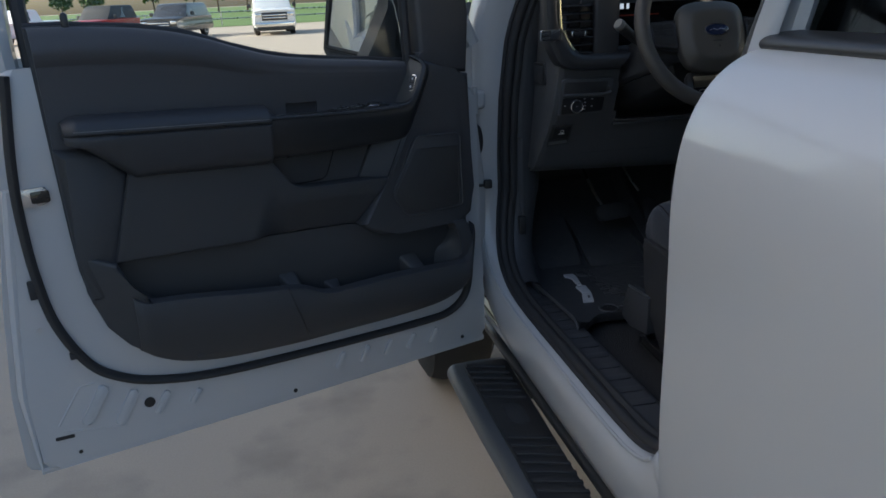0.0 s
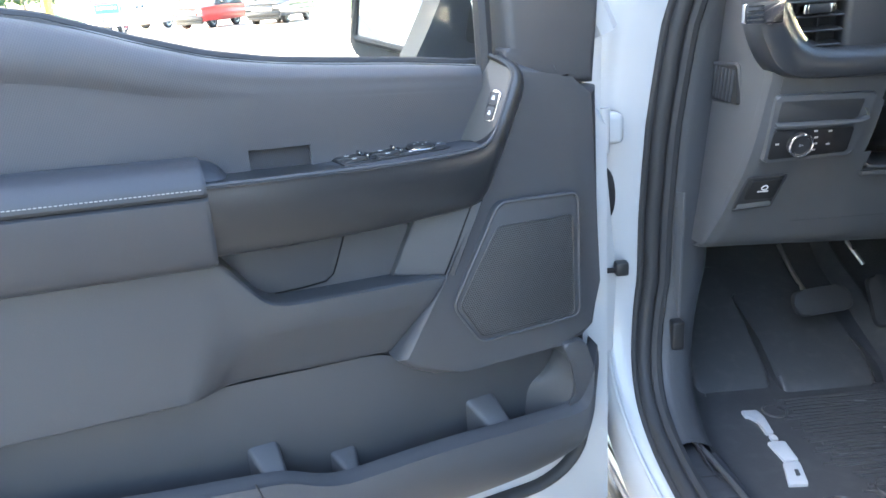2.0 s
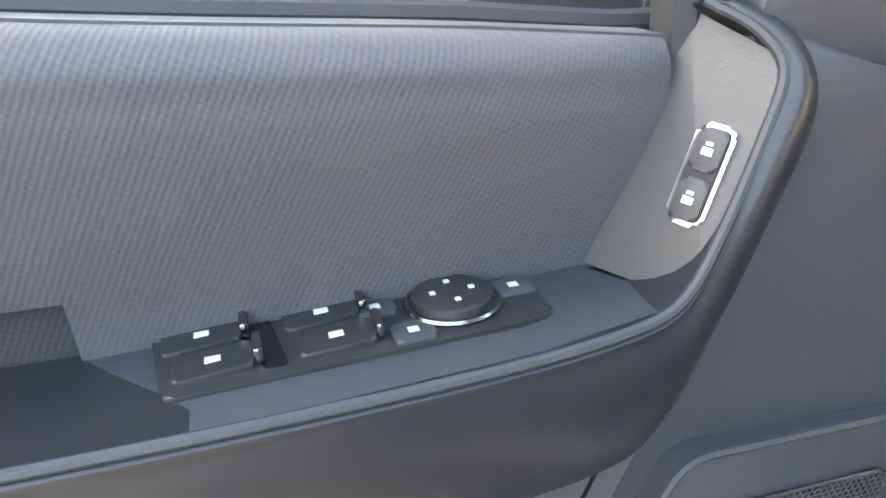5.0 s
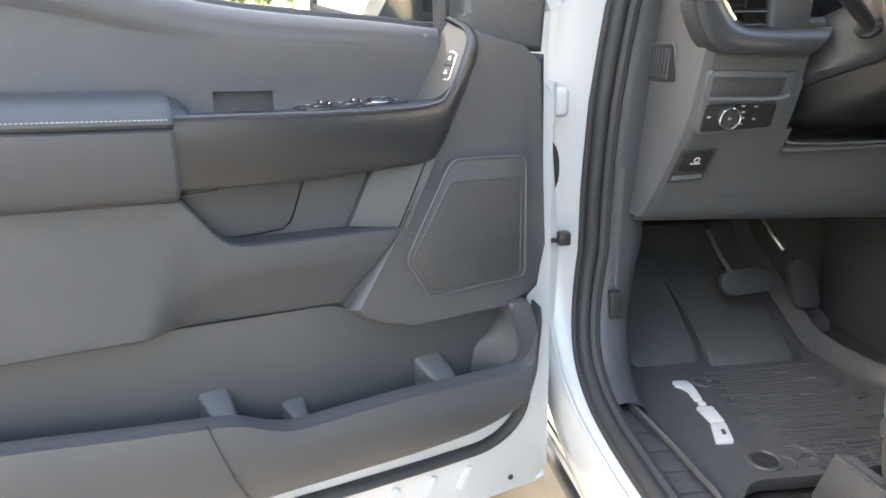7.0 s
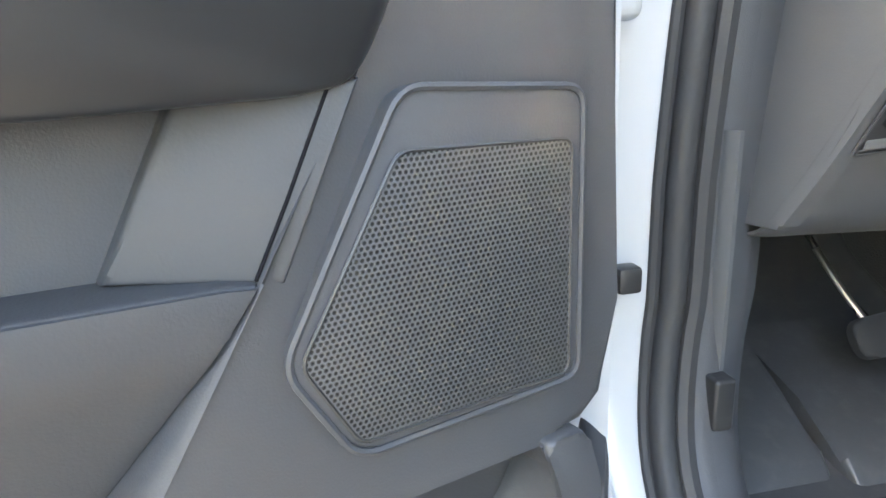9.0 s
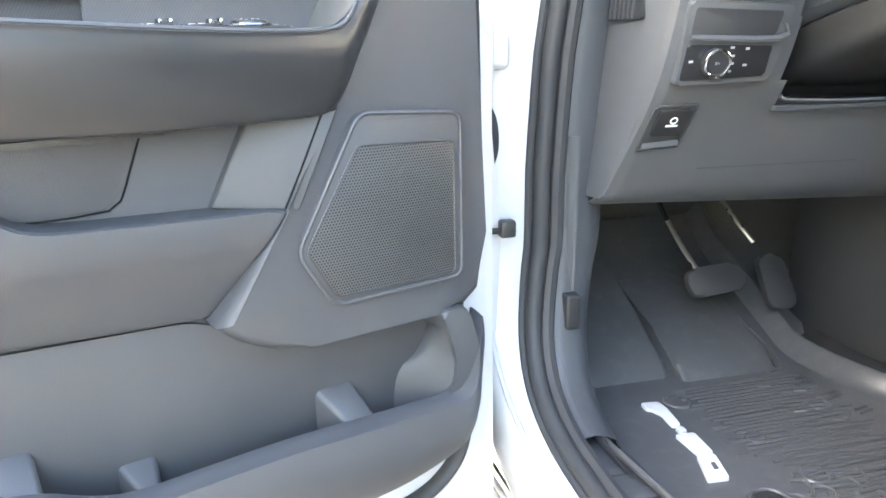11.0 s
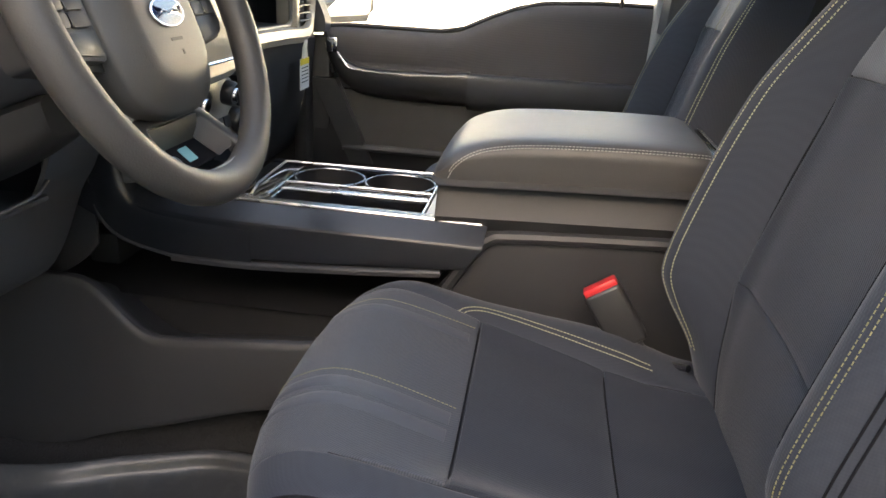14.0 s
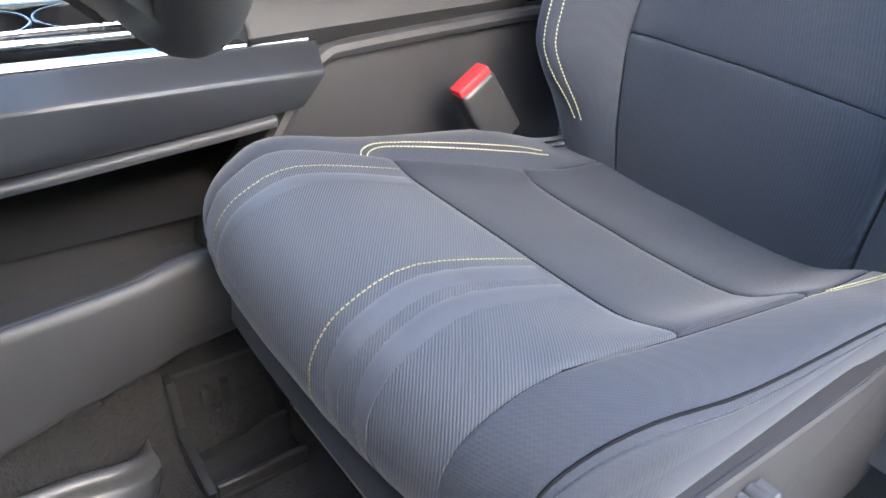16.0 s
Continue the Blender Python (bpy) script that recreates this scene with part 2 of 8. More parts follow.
GLOW_WHITE = glow_mat("lit_white", (0.8, 0.9, 1.0), 0.4)
GLOW_RED = glow_mat("lit_red", (1.0, 0.10, 0.03), 1.2)
CONCRETE = mat("concrete", (0.44, 0.37, 0.29), 0.85, vary=0.16, grain=120, bump=0.4, depth=0.003, patch=0.9, dirt=(0.20, 0.17, 0.14), dirt_amount=0.55)
GRASS_M = mat("grass", (0.10, 0.17, 0.035), 0.9, vary=0.35, grain=6, bump=0.0, patch=0.05)
LEAF = mat("leaf_green", (0.055, 0.10, 0.028), 0.7, vary=0.4, grain=3, bump=0.0, patch=0.3)
BARK = mat("bark", (0.10, 0.075, 0.05), 0.9)
SIDING = mat("cream_siding", (0.80, 0.75, 0.63), 0.5, vary=0.05, patch=0.6, grain=60, bump=0.1)
SIDING_CREAM = mat("warm_siding", (0.78, 0.72, 0.58), 0.5, vary=0.05, patch=0.6, grain=60, bump=0.1)
ROOF_M = mat("grey_roof", (0.25, 0.25, 0.26), 0.6)
TRIM_DARK = mat("black_grained_plastic", (0.034, 0.034, 0.036), 0.55, vary=0.12, grain=600, bump=0.3, depth=0.0005)
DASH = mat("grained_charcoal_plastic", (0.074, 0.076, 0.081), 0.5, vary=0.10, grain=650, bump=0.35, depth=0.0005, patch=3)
HEADLINER = mat("grey_headliner", (0.55, 0.54, 0.52), 0.95, grain=500)
TYRE = mat("tyre_rubber", (0.018, 0.018, 0.018), 0.75, grain=200, bump=0.5)


# ---- building helpers ----
def part(name, bm, material, parent, label="", sharp=38, kind=""):
    bmesh.ops.recalc_face_normals(bm, faces=bm.faces[:])
    me = bpy.data.meshes.new(name)
    bm.to_mesh(me)
    bm.free()
    me.shade_smooth()
    me.set_sharp_from_angle(angle=radians(sharp))
    me.materials.append(material)
    ob = new(name, me)
    ob.parent = parent
    return tagged(ob, label=label, kind=kind)


def thing(name, label, category, m=None, group="", kind=""):
    ob = new(name)
    ob.empty_display_size = 0.05
    if m is not None:
        ob.matrix_basis = m
    return tagged(ob, label, category, group, kind)


def single(name, bm, material, label, category="", kind="", group="", sharp=38):
    ob = part(name, bm, material, None, sharp=sharp)
    return tagged(ob, label, category, group, kind)


def add_box(bm, x0, x1, y0, y1, z0, z1, b=0.004, seg=2, m=None):
    v = [bm.verts.new((x, y, z)) for x in (x0, x1) for y in (y0, y1) for z in (z0, z1)]
    fs = [bm.faces.new([v[i] for i in q]) for q in ((0, 1, 3, 2), (4, 6, 7, 5), (0, 4, 5, 1), (2, 3, 7, 6), (0, 2, 6, 4), (1, 5, 7, 3))]
    out = v
    if b > 0:
        es = list({e for f in fs for e in f.edges})
        r = bmesh.ops.bevel(bm, geom=es, offset=b, segments=seg, profile=0.5, affect="EDGES", clamp_overlap=True)
        out = list({x for f in r["faces"] for x in f.verts} | {x for x in v if x.is_valid})
    if m is not None:
        for x in {x for x in out if x.is_valid}:
            x.co = m @ x.co
    return bm


def box(x0, x1, y0, y1, z0, z1, b=0.004, seg=2, m=None):
    return add_box(bmesh.new(), x0, x1, y0, y1, z0, z1, b, seg, m)


def rnd(pts, r, n=4):
    """Round the corners of a closed outline."""
    out, k = [], len(pts)
    for i in range(k):
        p, a, c = (Vector(pts[j % k][:2]) for j in (i, i - 1, i + 1))
        da, dc = a - p, c - p
        t = min(r, da.length * 0.45, dc.length * 0.45)
        s, e = p + da.normalized() * t, p + dc.normalized() * t
        for j in range(n + 1):
            f = j / n
            out.append(tuple((1 - f) ** 2 * s + 2 * f * (1 - f) * p + f * f * e))
    return out


def spline(pts, n=6, closed=False):
    """A smooth line through points of any dimension."""
    P = [np.array(p, float) for p in pts]
    k, out = len(P), []
    last = k if closed else k - 1
    for i in range(last):
        p1, p2 = P[i], P[(i + 1) % k]
        p0 = P[i - 1] if (closed or i) else 2 * p1 - p2
        p3 = P[(i + 2) % k] if (closed or i + 2 < k) else 2 * p2 - p1
        for j in range(n):
            t = j / n
            out.append(0.5 * (2 * p1 + (p2 - p0) * t + (2 * p0 - 5 * p1 + 4 * p2 - p3) * t * t + (3 * p1 - p0 - 3 * p2 + p3) * t ** 3))
    if not closed:
        out.append(P[-1])
    return out


UW = lambda a, b, c: (a, c, b)   # outline in x and z, depth along y
XY = lambda a, b, c: (a, b, c)   # outline in x and y, depth along z
YZ = lambda a, b, c: (c, a, b)   # outline in y and z, depth along x


def add_slab(bm, pts, d0, d1, axes=UW, b=0.004, seg=3, back=False):
    """An outline drawn out from d0 to d1 with its front edge rounded. A third number in a point shifts its front."""
    lo = [bm.verts.new(axes(p[0], p[1], d0)) for p in pts]
    hi = [bm.verts.new(axes(p[0], p[1], d1 + (p[2] if len(p) > 2 else 0))) for p in pts]
    k = len(pts)
    f1, f0 = bm.faces.new(hi), bm.faces.new(lo[::-1])
    for i in range(k):
        bm.faces.new((lo[i], lo[(i + 1) % k], hi[(i + 1) % k], hi[i]))
    if b > 0:
        bmesh.ops.bevel(bm, geom=list(f1.edges) + (list(f0.edges) if back else []), offset=b, segments=seg, profile=0.5, affect="EDGES", clamp_overlap=True)
    return bm


def slab(pts, d0, d1, axes=UW, b=0.004, seg=3, back=False):
    return add_slab(bmesh.new(), pts, d0, d1, axes, b, seg, back)


def add_tube(bm, pts, r, n=8, closed=False, squash=1.0, ends=True):
    P = [Vector(p) for p in pts]
    k, rings, up = len(P), [], None
    for i in range(k):
        a, c = P[i - 1] if (i or closed) else P[0], P[(i + 1) % k] if (i + 1 < k or closed) else P[-1]
        t = (c - a).normalized()
        if up is None:
            up = Vector((0, 0, 1)) if abs(t.z) < 0.9 else Vector((1, 0, 0))
        side = t.cross(up).normalized()
        up = side.cross(t).normalized()
        rr = r[i] if isinstance(r, (list, tuple)) else r
        rings.append([bm.verts.new(P[i] + rr * (math.cos(q) * side + squash * math.sin(q) * up)) for q in (2 * math.pi * j / n for j in range(n))])
    for i in range(k if closed else k - 1):
        a, c = rings[i], rings[(i + 1) % k]
        for j in range(n):
            bm.faces.new((a[j], a[(j + 1) % n], c[(j + 1) % n], c[j]))
    if not closed and ends:
        bm.faces.new(rings[0][::-1]), bm.faces.new(rings[-1])
    return bm


def tube(pts, r, n=8, closed=False, squash=1.0):
    return add_tube(bmesh.new(), pts, r, n, closed, squash)


def add_spin(bm, prof, m=None, n=32):
    """A turned shape: (radius, height) along z, then moved by m."""
    m = m or Matrix()
    rings = [[bm.verts.new(m @ Vector((max(r, 1e-5) * math.cos(q), max(r, 1e-5) * math.sin(q), h))) for q in (2 * math.pi * j / n for j in range(n))] for r, h in prof]
    for a, c in zip(rings, rings[1:]):
        for j in range(n):
            bm.faces.new((a[j], a[(j + 1) % n], c[(j + 1) % n], c[j]))
    bm.faces.new(rings[0][::-1]), bm.faces.new(rings[-1])
    return bm


def spin(prof, m=None, n=32):
    return add_spin(bmesh.new(), prof, m, n)


def sheet(rows, nu=4, nv=4, thick=0.0, away=(0, 0, 0), skip=None):
    """A smooth surface through a grid of points; thick > 0 closes it into a body towards `away`."""
    g = [spline(r, nu) for r in rows]
    cols = [spline([g[i][j] for i in range(len(g))], nv) for j in range(len(g[0]))]
    bm = bmesh.new()
    w, h = len(cols), len(cols[0])
    V = [[bm.verts.new(cols[i][j]) for j in range(h)] for i in range(w)]
    for i in range(w - 1):
        for j in range(h - 1):
            c = sum((V[a][b].co for a, b in ((i, j), (i + 1, j), (i, j + 1), (i + 1, j + 1))), Vector()) / 4
            if skip and skip(c):
                continue
            bm.faces.new((V[i][j], V[i + 1][j], V[i + 1][j + 1], V[i][j + 1]))
    if thick:
        d = Vector(away).normalized() * thick
        bot = {v: bm.verts.new(v.co + d) for col in V for v in col}
        edges = [e for e in bm.edges if len(e.link_faces) == 1]
        for f in bm.faces[:]:
            bm.faces.new([bot[v] for v in reversed(f.verts)])
        for e in edges:
            a, b2 = e.verts
            bm.faces.new((a, b2, bot[b2], bot[a]))
        for v in bm.verts[:]:
            if not v.link_faces:
                bm.verts.remove(v)
    return bm


def loft(loops, n=4, m=4, caps=True):
    """A closed body through closed loops of equally many points."""
    g = [spline(l, n, True) for l in loops]
    cols = [spline([r[j] for r in g], m) for j in range(len(g[0]))]
    bm = bmesh.new()
    w, h = len(cols), len(cols[0])
    V = [[bm.verts.new(cols[i][j]) for j in range(h)] for i in range(w)]
    for i in range(w):
        for j in range(h - 1):
            bm.faces.new((V[i][j], V[(i + 1) % w][j], V[(i + 1) % w][j + 1], V[i][j + 1]))
    if caps:
        bm.faces.new([V[i][0] for i in range(w)]), bm.faces.new([V[i][-1] for i in reversed(range(w))])
    return bm


def stitches(line, pitch=0.006, r=0.0009, lift=(0, 0, 0.0008), length=0.62):
    """A row of short thread stitches along a line of points."""
    bm = bmesh.new()
    P = [Vector(p) + Vector(lift) for p in line]
    run = np.concatenate([[0.0], np.cumsum([(c - a).length for a, c in zip(P, P[1:])])])

    def along(d):
        return Vector([float(np.interp(d, run, [p[k] for p in P])) for k in range(3)])

    for d in np.arange(0.0, run[-1] - pitch * length, pitch):
        add_tube(bm, [along(d), along(d + pitch * length)], r, 5)
    return bm


def drape(obs, line, toward, lift, step=0.004):
    """A line laid onto the outside of some parts, looking at them from one side."""
    trees = [BVHTree.FromPolygons([v.co for v in ob.data.vertices], [p.vertices for p in ob.data.polygons]) for ob in obs]
    d = Vector(toward).normalized()
    out = []
    for a, c in zip(line, line[1:]):
        a, c = Vector(a), Vector(c)
        n = max(1, int((c - a).length / step))
        for k in range(n):
            p = a.lerp(c, k / n)
            hits = [h for h in (t.ray_cast(p + d * 0.05, -d, 0.09) for t in trees) if h[0] is not None]
            if hits:
                out.append(min(hits, key=lambda h: h[3])[0] + d * lift)
    return out


def lerp_table(tab, u):
    return float(np.interp(u, [t[0] for t in tab], [t[1] for t in tab]))


def bars(bm, spots, axes=UW, d0=0.0, d1=0.0006):
    """Small raised marks: (a0, a1, b0, b1)."""
    for a0, a1, b0, b1 in spots:
        add_slab(bm, [(a0, b0), (a1, b0), (a1, b1), (a0, b1)], d0, d1, axes, 0)
    return bm



def dome(outline, levels, c=(0, 0)):
    """A cushion-like cap: the outline at each (scale, height), closed at the top."""
    bm = bmesh.new()
    rings = [[bm.verts.new((c[0] + (x - c[0]) * s, c[1] + (y - c[1]) * s, h)) for x, y in outline] for s, h in levels]
    k = len(outline)
    for a, b in zip(rings, rings[1:]):
        for i in range(k):
            bm.faces.new((a[i], a[(i + 1) % k], b[(i + 1) % k], b[i]))
    bm.faces.new(rings[0][::-1]), bm.faces.new(rings[-1])
    return bm


def ring_slab(outer, inner, d0, d1, b=0.004):
    """A flat frame between two outlines of equally many points, with rounded front rims."""
    bm = bmesh.new()
    k = len(outer)
    V = [[bm.verts.new((p[0], p[1], d)) for p in o] for o, d in ((outer, d0), (outer, d1), (inner, d1), (inner, d0))]
    for r in range(4):
        a, c = V[r], V[(r + 1) % 4]
        for i in range(k):
            bm.faces.new((a[i], a[(i + 1) % k], c[(i + 1) % k], c[i]))
    es = [e for e in bm.edges if all(abs(v.co.z - d1) < 1e-6 for v in e.verts) and len({v in V[1] for v in e.verts}) == 1]
    bmesh.ops.bevel(bm, geom=es, offset=b, segments=3, profile=0.5, affect="EDGES", clamp_overlap=True)
    return bm

# ---- the ground and the distance ----
def flat(x0, x1, y0, y1, z, nx=1, ny=1):
    bm = bmesh.new()
    V = [[bm.verts.new((x0 + (x1 - x0) * i / nx, y0 + (y1 - y0) * j / ny, z)) for j in range(ny + 1)] for i in range(nx + 1)]
    for i in range(nx):
        for j in range(ny):
            bm.faces.new((V[i][j], V[i + 1][j], V[i + 1][j + 1], V[i][j + 1]))
    return bm


single("ground", flat(-2000, 2000, -2000, 3000, 0.0), CONCRETE, "pale tan concrete lot with stains and joints", "ground", "structure")
grass = single("lawn", flat(-900, 900, 62, 1500, 0.02), GRASS_M, "sunlit green grass field beyond the lot", "grass", "structure")

# ---- the open front door; local x runs from hinge to latch, y to the cabin side, z up ----
DOOR = pose(0.562, 1.897, 0, 0, 0, math.degrees(math.atan2(-0.350, -0.937)))
door = thing("front_door", "white pickup front door standing wide open, dark trim panel", "car door", DOOR)

skin = [(0.02, 0.562), (1.234, 0.570), (1.229, 0.755), (1.205, 0.94), (1.160, 1.20), (1.133, 1.32), (1.115, 1.45), (0.80, 1.425), (0.60, 1.345), (0.45, 1.30), (0.03, 1.26), (0.0, 1.0)]
part("outer_skin", slab(rnd(skin, 0.02), -0.095, -0.045, b=0.008, back=True), WHITE, door, "white painted outer door skin")
inner = [(0.045, 0.572), (1.20, 0.582), (1.200, 0.76), (1.178, 0.94), (1.142, 1.18), (1.118, 1.43), (0.80, 1.43), (0.60, 1.36), (0.45, 1.335), (0.055, 1.30)]
part("inner_panel", slab(rnd(inner, 0.03), -0.05, 0.0, b=0.014), WHITE_IN, door, "white painted inner door sheet")
# folded lip along the bottom and pressed ribs
part("hem", tube([(0.05, -0.012, 0.574), (0.6, -0.012, 0.578), (1.205, -0.02, 0.583), (1.206, -0.03, 0.76), (1.182, -0.03, 0.95), (1.145, -0.03, 1.2)], 0.011, 8), WHITE_IN, door)
RIB = slab(rnd([(-0.011, -0.045), (0.011, -0.045), (0.011, 0.045), (-0.011, 0.045)], 0.008), -0.004, 0.006, b=0.0055, seg=3)
rib_mesh = part("pressed_rib", RIB, WHITE_IN, door)
rib_spots = [(1.078, 0.711, -34, 1.05), (1.016, 0.685, -32, 0.97), (0.942, 0.672, -34, 0.64), (0.867, 0.6625, -37, 0.42), (0.50, 0.640, -30, 0.52), (0.43, 0.638, -30, 0.52), (0.36, 0.636, -30, 0.52), (0.29, 0.634, -30, 0.5), (0.22, 0.632, -30, 0.5)]
for k, (u, w, a, s) in enumerate(rib_spots):
    ob = rib_mesh if k == 0 else new("pressed_rib", rib_mesh.data)
    ob.parent = door
    ob.matrix_basis = pose(u, 0, w, 0, a, 0) @ Matrix.Diagonal((max(s, 0.7), 1, s, 1))
part("rib_frame", tube([(1.155, -0.002, 0.685), (1.100, -0.002, 0.762), (1.07, -0.002, 0.762)], 0.0035, 6), WHITE_IN, door)
part("rib_frame", tube([(1.15, -0.002, 0.668), (1.03, -0.002, 0.640)], 0.003, 6), WHITE_IN, door)
FACE = Matrix.Rotation(radians(-90), 4, "X")  # turns a spun shape's axis to the cabin side


def at_door(u, v, w):
    return Matrix.Translation((u, v, w)) @ FACE


part("hole_plug", spin([(0.012, 0), (0.012, 0.003), (0.0, 0.0035)], at_door(0.969, 0.0, 0.680), 20), BLACK, door, "black rubber plug")
for k, (u, w, r) in enumerate(((1.126, 0.610, 0.0045), (0.629, 0.594, 0.0055), (0.125, 0.598, 0.0055), (1.147, 0.910, 0.006))):
    part("drain_hole", spin([(r, 0), (r, 0.0012), (0, 0.0012)], at_door(u, 0.0, w), 12), BLACK if k < 3 else ALU, door)
part("drain_slot", slab(rnd([(1.13, 0.649), (1.168, 0.652), (1.168, 0.660), (1.13, 0.657)], 0.004), 0, 0.0015, b=0), BLACK, door)
seal_line = [(1.105, 1.42), (1.128, 1.25), (1.134, 1.137), (1.131, 1.02), (1.116, 0.915), (1.075, 0.818), (1.025, 0.768), (0.944, 0.732), (0.793, 0.705), (0.5, 0.690), (0.25, 0.684), (0.17, 0.690), (0.120, 0.722), (0.100, 0.775), (0.094, 0.86)]
part("weather_seal", tube([(p[0], 0.006, p[1]) for p in spline(seal_line, 6)], 0.0125, 10, squash=0.8), RUBBER, door, "black rubber weather seal round the door")
part("seal_clip", box(1.085, 1.105, 0.0, 0.016, 0.833, 0.848, 0.003), RUBBER, door)
part("seal_clip", box(1.135, 1.15, 0.0, 0.012, 0.98, 1.02, 0.003), RUBBER, door)
latch = part("latch", slab(rnd([(1.078, 1.168), (1.135, 1.168), (1.135, 1.205), (1.078, 1.205)], 0.006), -0.03, 0.008, b=0.003), ALU, door, "bright steel door latch")
part("latch_mouth", slab(rnd([(1.074, 1.174), (1.108, 1.174), (1.108, 1.198), (1.074, 1.198)], 0.005), 0, 0.0095, b=0.001), GLOSS, latch)

# trim
belt = [(0.05, 1.338), (0.143, 1.341), (0.182, 1.364), (0.235, 1.379), (0.265, 1.378), (0.34, 1.388), (0.45, 1.399), (0.53, 1.408), (0.60, 1.422), (0.675, 1.445), (0.76, 1.476), (0.85, 1.493), (0.984, 1.504), (1.06, 1.504)]
low = [(0.10, 0.83), (0.118, 0.785), (0.151, 0.757), (0.20, 0.742), (0.306, 0.735), (0.436, 0.737), (0.622, 0.740), (0.789, 0.752), (0.877, 0.770), (0.934, 0.798), (0.985, 0.838), (1.020, 0.886), (1.041, 0.947), (1.052, 1.02)]
base = [(0.10, 0.87)] + low[1:] + [(1.055, 1.10), (1.057, 1.28), (1.058, 1.504)] + [p for p in belt[::-1] if 0.25 < p[0] < 1.05] + [(0.235, 1.377), (0.182, 1.364), (0.143, 1.341), (0.10, 1.338)]
part("trim_carrier", slab(base, 0, 0.006, b=0.003), TRIM, door, "dark grained plastic trim carrier")

us = [0.262, 0.30, 0.36, 0.43, 0.50, 0.55, 0.60, 0.66, 0.73, 0.80, 0.88, 0.96, 1.02, 1.052]
# depth of the panel from the belt down: plain ahead of the armrest, a rolled edge with a crease under it behind
prof = [(0.0, -0.016, -0.016), (0.004, 0.0, 0.0), (0.03, 0.020, 0.022), (0.10, 0.031, 0.035), (0.18, 0.031, 0.035), (0.24, 0.031, 0.032), (0.285, 0.030, 0.026), (0.33, 0.029, 0.022), (0.55, 0.022, 0.016), (0.80, 0.014, 0.013), (1.0, 0.012, 0.012)]
rows = []
for u in us:
    top = lerp_table(belt, u)
    bot = 1.275 if u < 0.63 else 1.262
    f = min(1.0, max(0.0, (u - 0.57) / 0.12))
    rows.append([(u, (v0 + (v1 - v0) * f + 0.010 * max(0, (u - 0.6) / 0.45) * (s > 0.1)) * (0.45 if u < 0.27 else 0.75 if u < 0.31 else 1.0), top + (bot - top) * s) for s, v0, v1 in prof])
part("upper_panel", sheet(rows, 4, 4, 0.012, (0, -1, 0), skip=lambda c: 0.502 < c.x < 0.574 and (lerp_table(belt, c.x) - c.z) / (lerp_table(belt, c.x) - 1.275) > 0.73), PANEL_CLOTH, door, "dark woven upper door panel")
part("belt_strip", tube([(u, -0.020, lerp_table(belt, u) + 0.001) for u in np.linspace(0.240, 1.055, 50)], 0.006, 8), RUBBER, door, "black window belt seal")
part("lock_pin", spin([(0.007, 0), (0.007, 0.022), (0.004, 0.026), (0, 0.027)], pose(0.985, 0.008, 1.500), 14), BLACK, door)

# armrest: padded top over a firm base, falling slightly to the front
def arm_loop(u, dz, s=1.0, top=True):
    if top:
        pts = [(0.005, 1.304), (0.006, 1.328), (0.035, 1.339), (0.07, 1.334), (0.088, 1.319), (0.087, 1.304), (0.05, 1.299)]
    else:
        pts = [(0.005, 1.299), (0.05, 1.303), (0.084, 1.303), (0.087, 1.284), (0.078, 1.235), (0.060, 1.214), (0.01, 1.210)]
        rise = max(0.0, (u - 0.915) / 0.10)
        pts = [(a, b if k < 4 else min(1.29, b + rise * (0.075 if k > 4 else 0.05))) for k, (a, b) in enumerate(pts)]
    c = Vector((0.03, 1.30))
    return [(u, c.x + (p[0] - c.x) * s, c.y + (p[1] - c.y) * s + dz) for p in pts]


for nm, top, mt in (("armrest_pad", True, LEATHER), ("armrest_base", False, LEATHER)):
    secs = [arm_loop(0.634, -0.021, 0.97, top), arm_loop(0.638, -0.0208, 0.995, top)] + [arm_loop(u, -0.021 * (1.015 - u) / 0.38, 1, top) for u in (0.645, 0.66, 0.70, 0.76, 0.82, 0.87, 0.90, 0.915, 0.93, 0.95, 0.975, 0.995)] + [arm_loop(1.010, 0.0, 0.97, top), arm_loop(1.022, 0.0, 0.86, top), arm_loop(1.032, 0.001, 0.70, top)]
    arm = part(nm, loft(secs, 3, 4), mt, door, "padded black armrest top" if top else "")
    if top:
        seam = drape([arm], [(u, 0.08, 1.3115 - 0.021 * (1.015 - u) / 0.38) for u in np.linspace(0.640, 1.020, 30)], (0, 1, 0.15), 0.0004)
part("armrest_stitching", stitches(seam, 0.0046, 0.00055, (0, 0.0, 0), 0.66), mat("ash_thread", (0.30, 0.30, 0.29), 0.7, bump=0.0), door, "pale contrast stitching")

# rear corner of the trim, centre insert and its pocket
corner = [(1.054, 1.275), (1.005, 1.272), (0.965, 1.246), (0.925, 1.214), (0.945, 1.12), (0.985, 1.03), (1.012, 0.95), (1.042, 0.96), (1.052, 1.05)]
part("rear_bolster", slab(corner, 0.0, 0.040, b=0.018, seg=4), TRIM, door)
ins_top = [(0.340, 1.110), (0.355, 1.113), (0.545, 1.121), (0.572, 1.124), (0.590, 1.136), (0.612, 1.166), (0.637, 1.201), (0.922, 1.214), (0.95, 1.215)]
ins_low = [(0.42, 1.005), (0.50, 1.008), (0.66, 1.019), (0.85, 1.026), (0.99, 1.032)]
rows = []
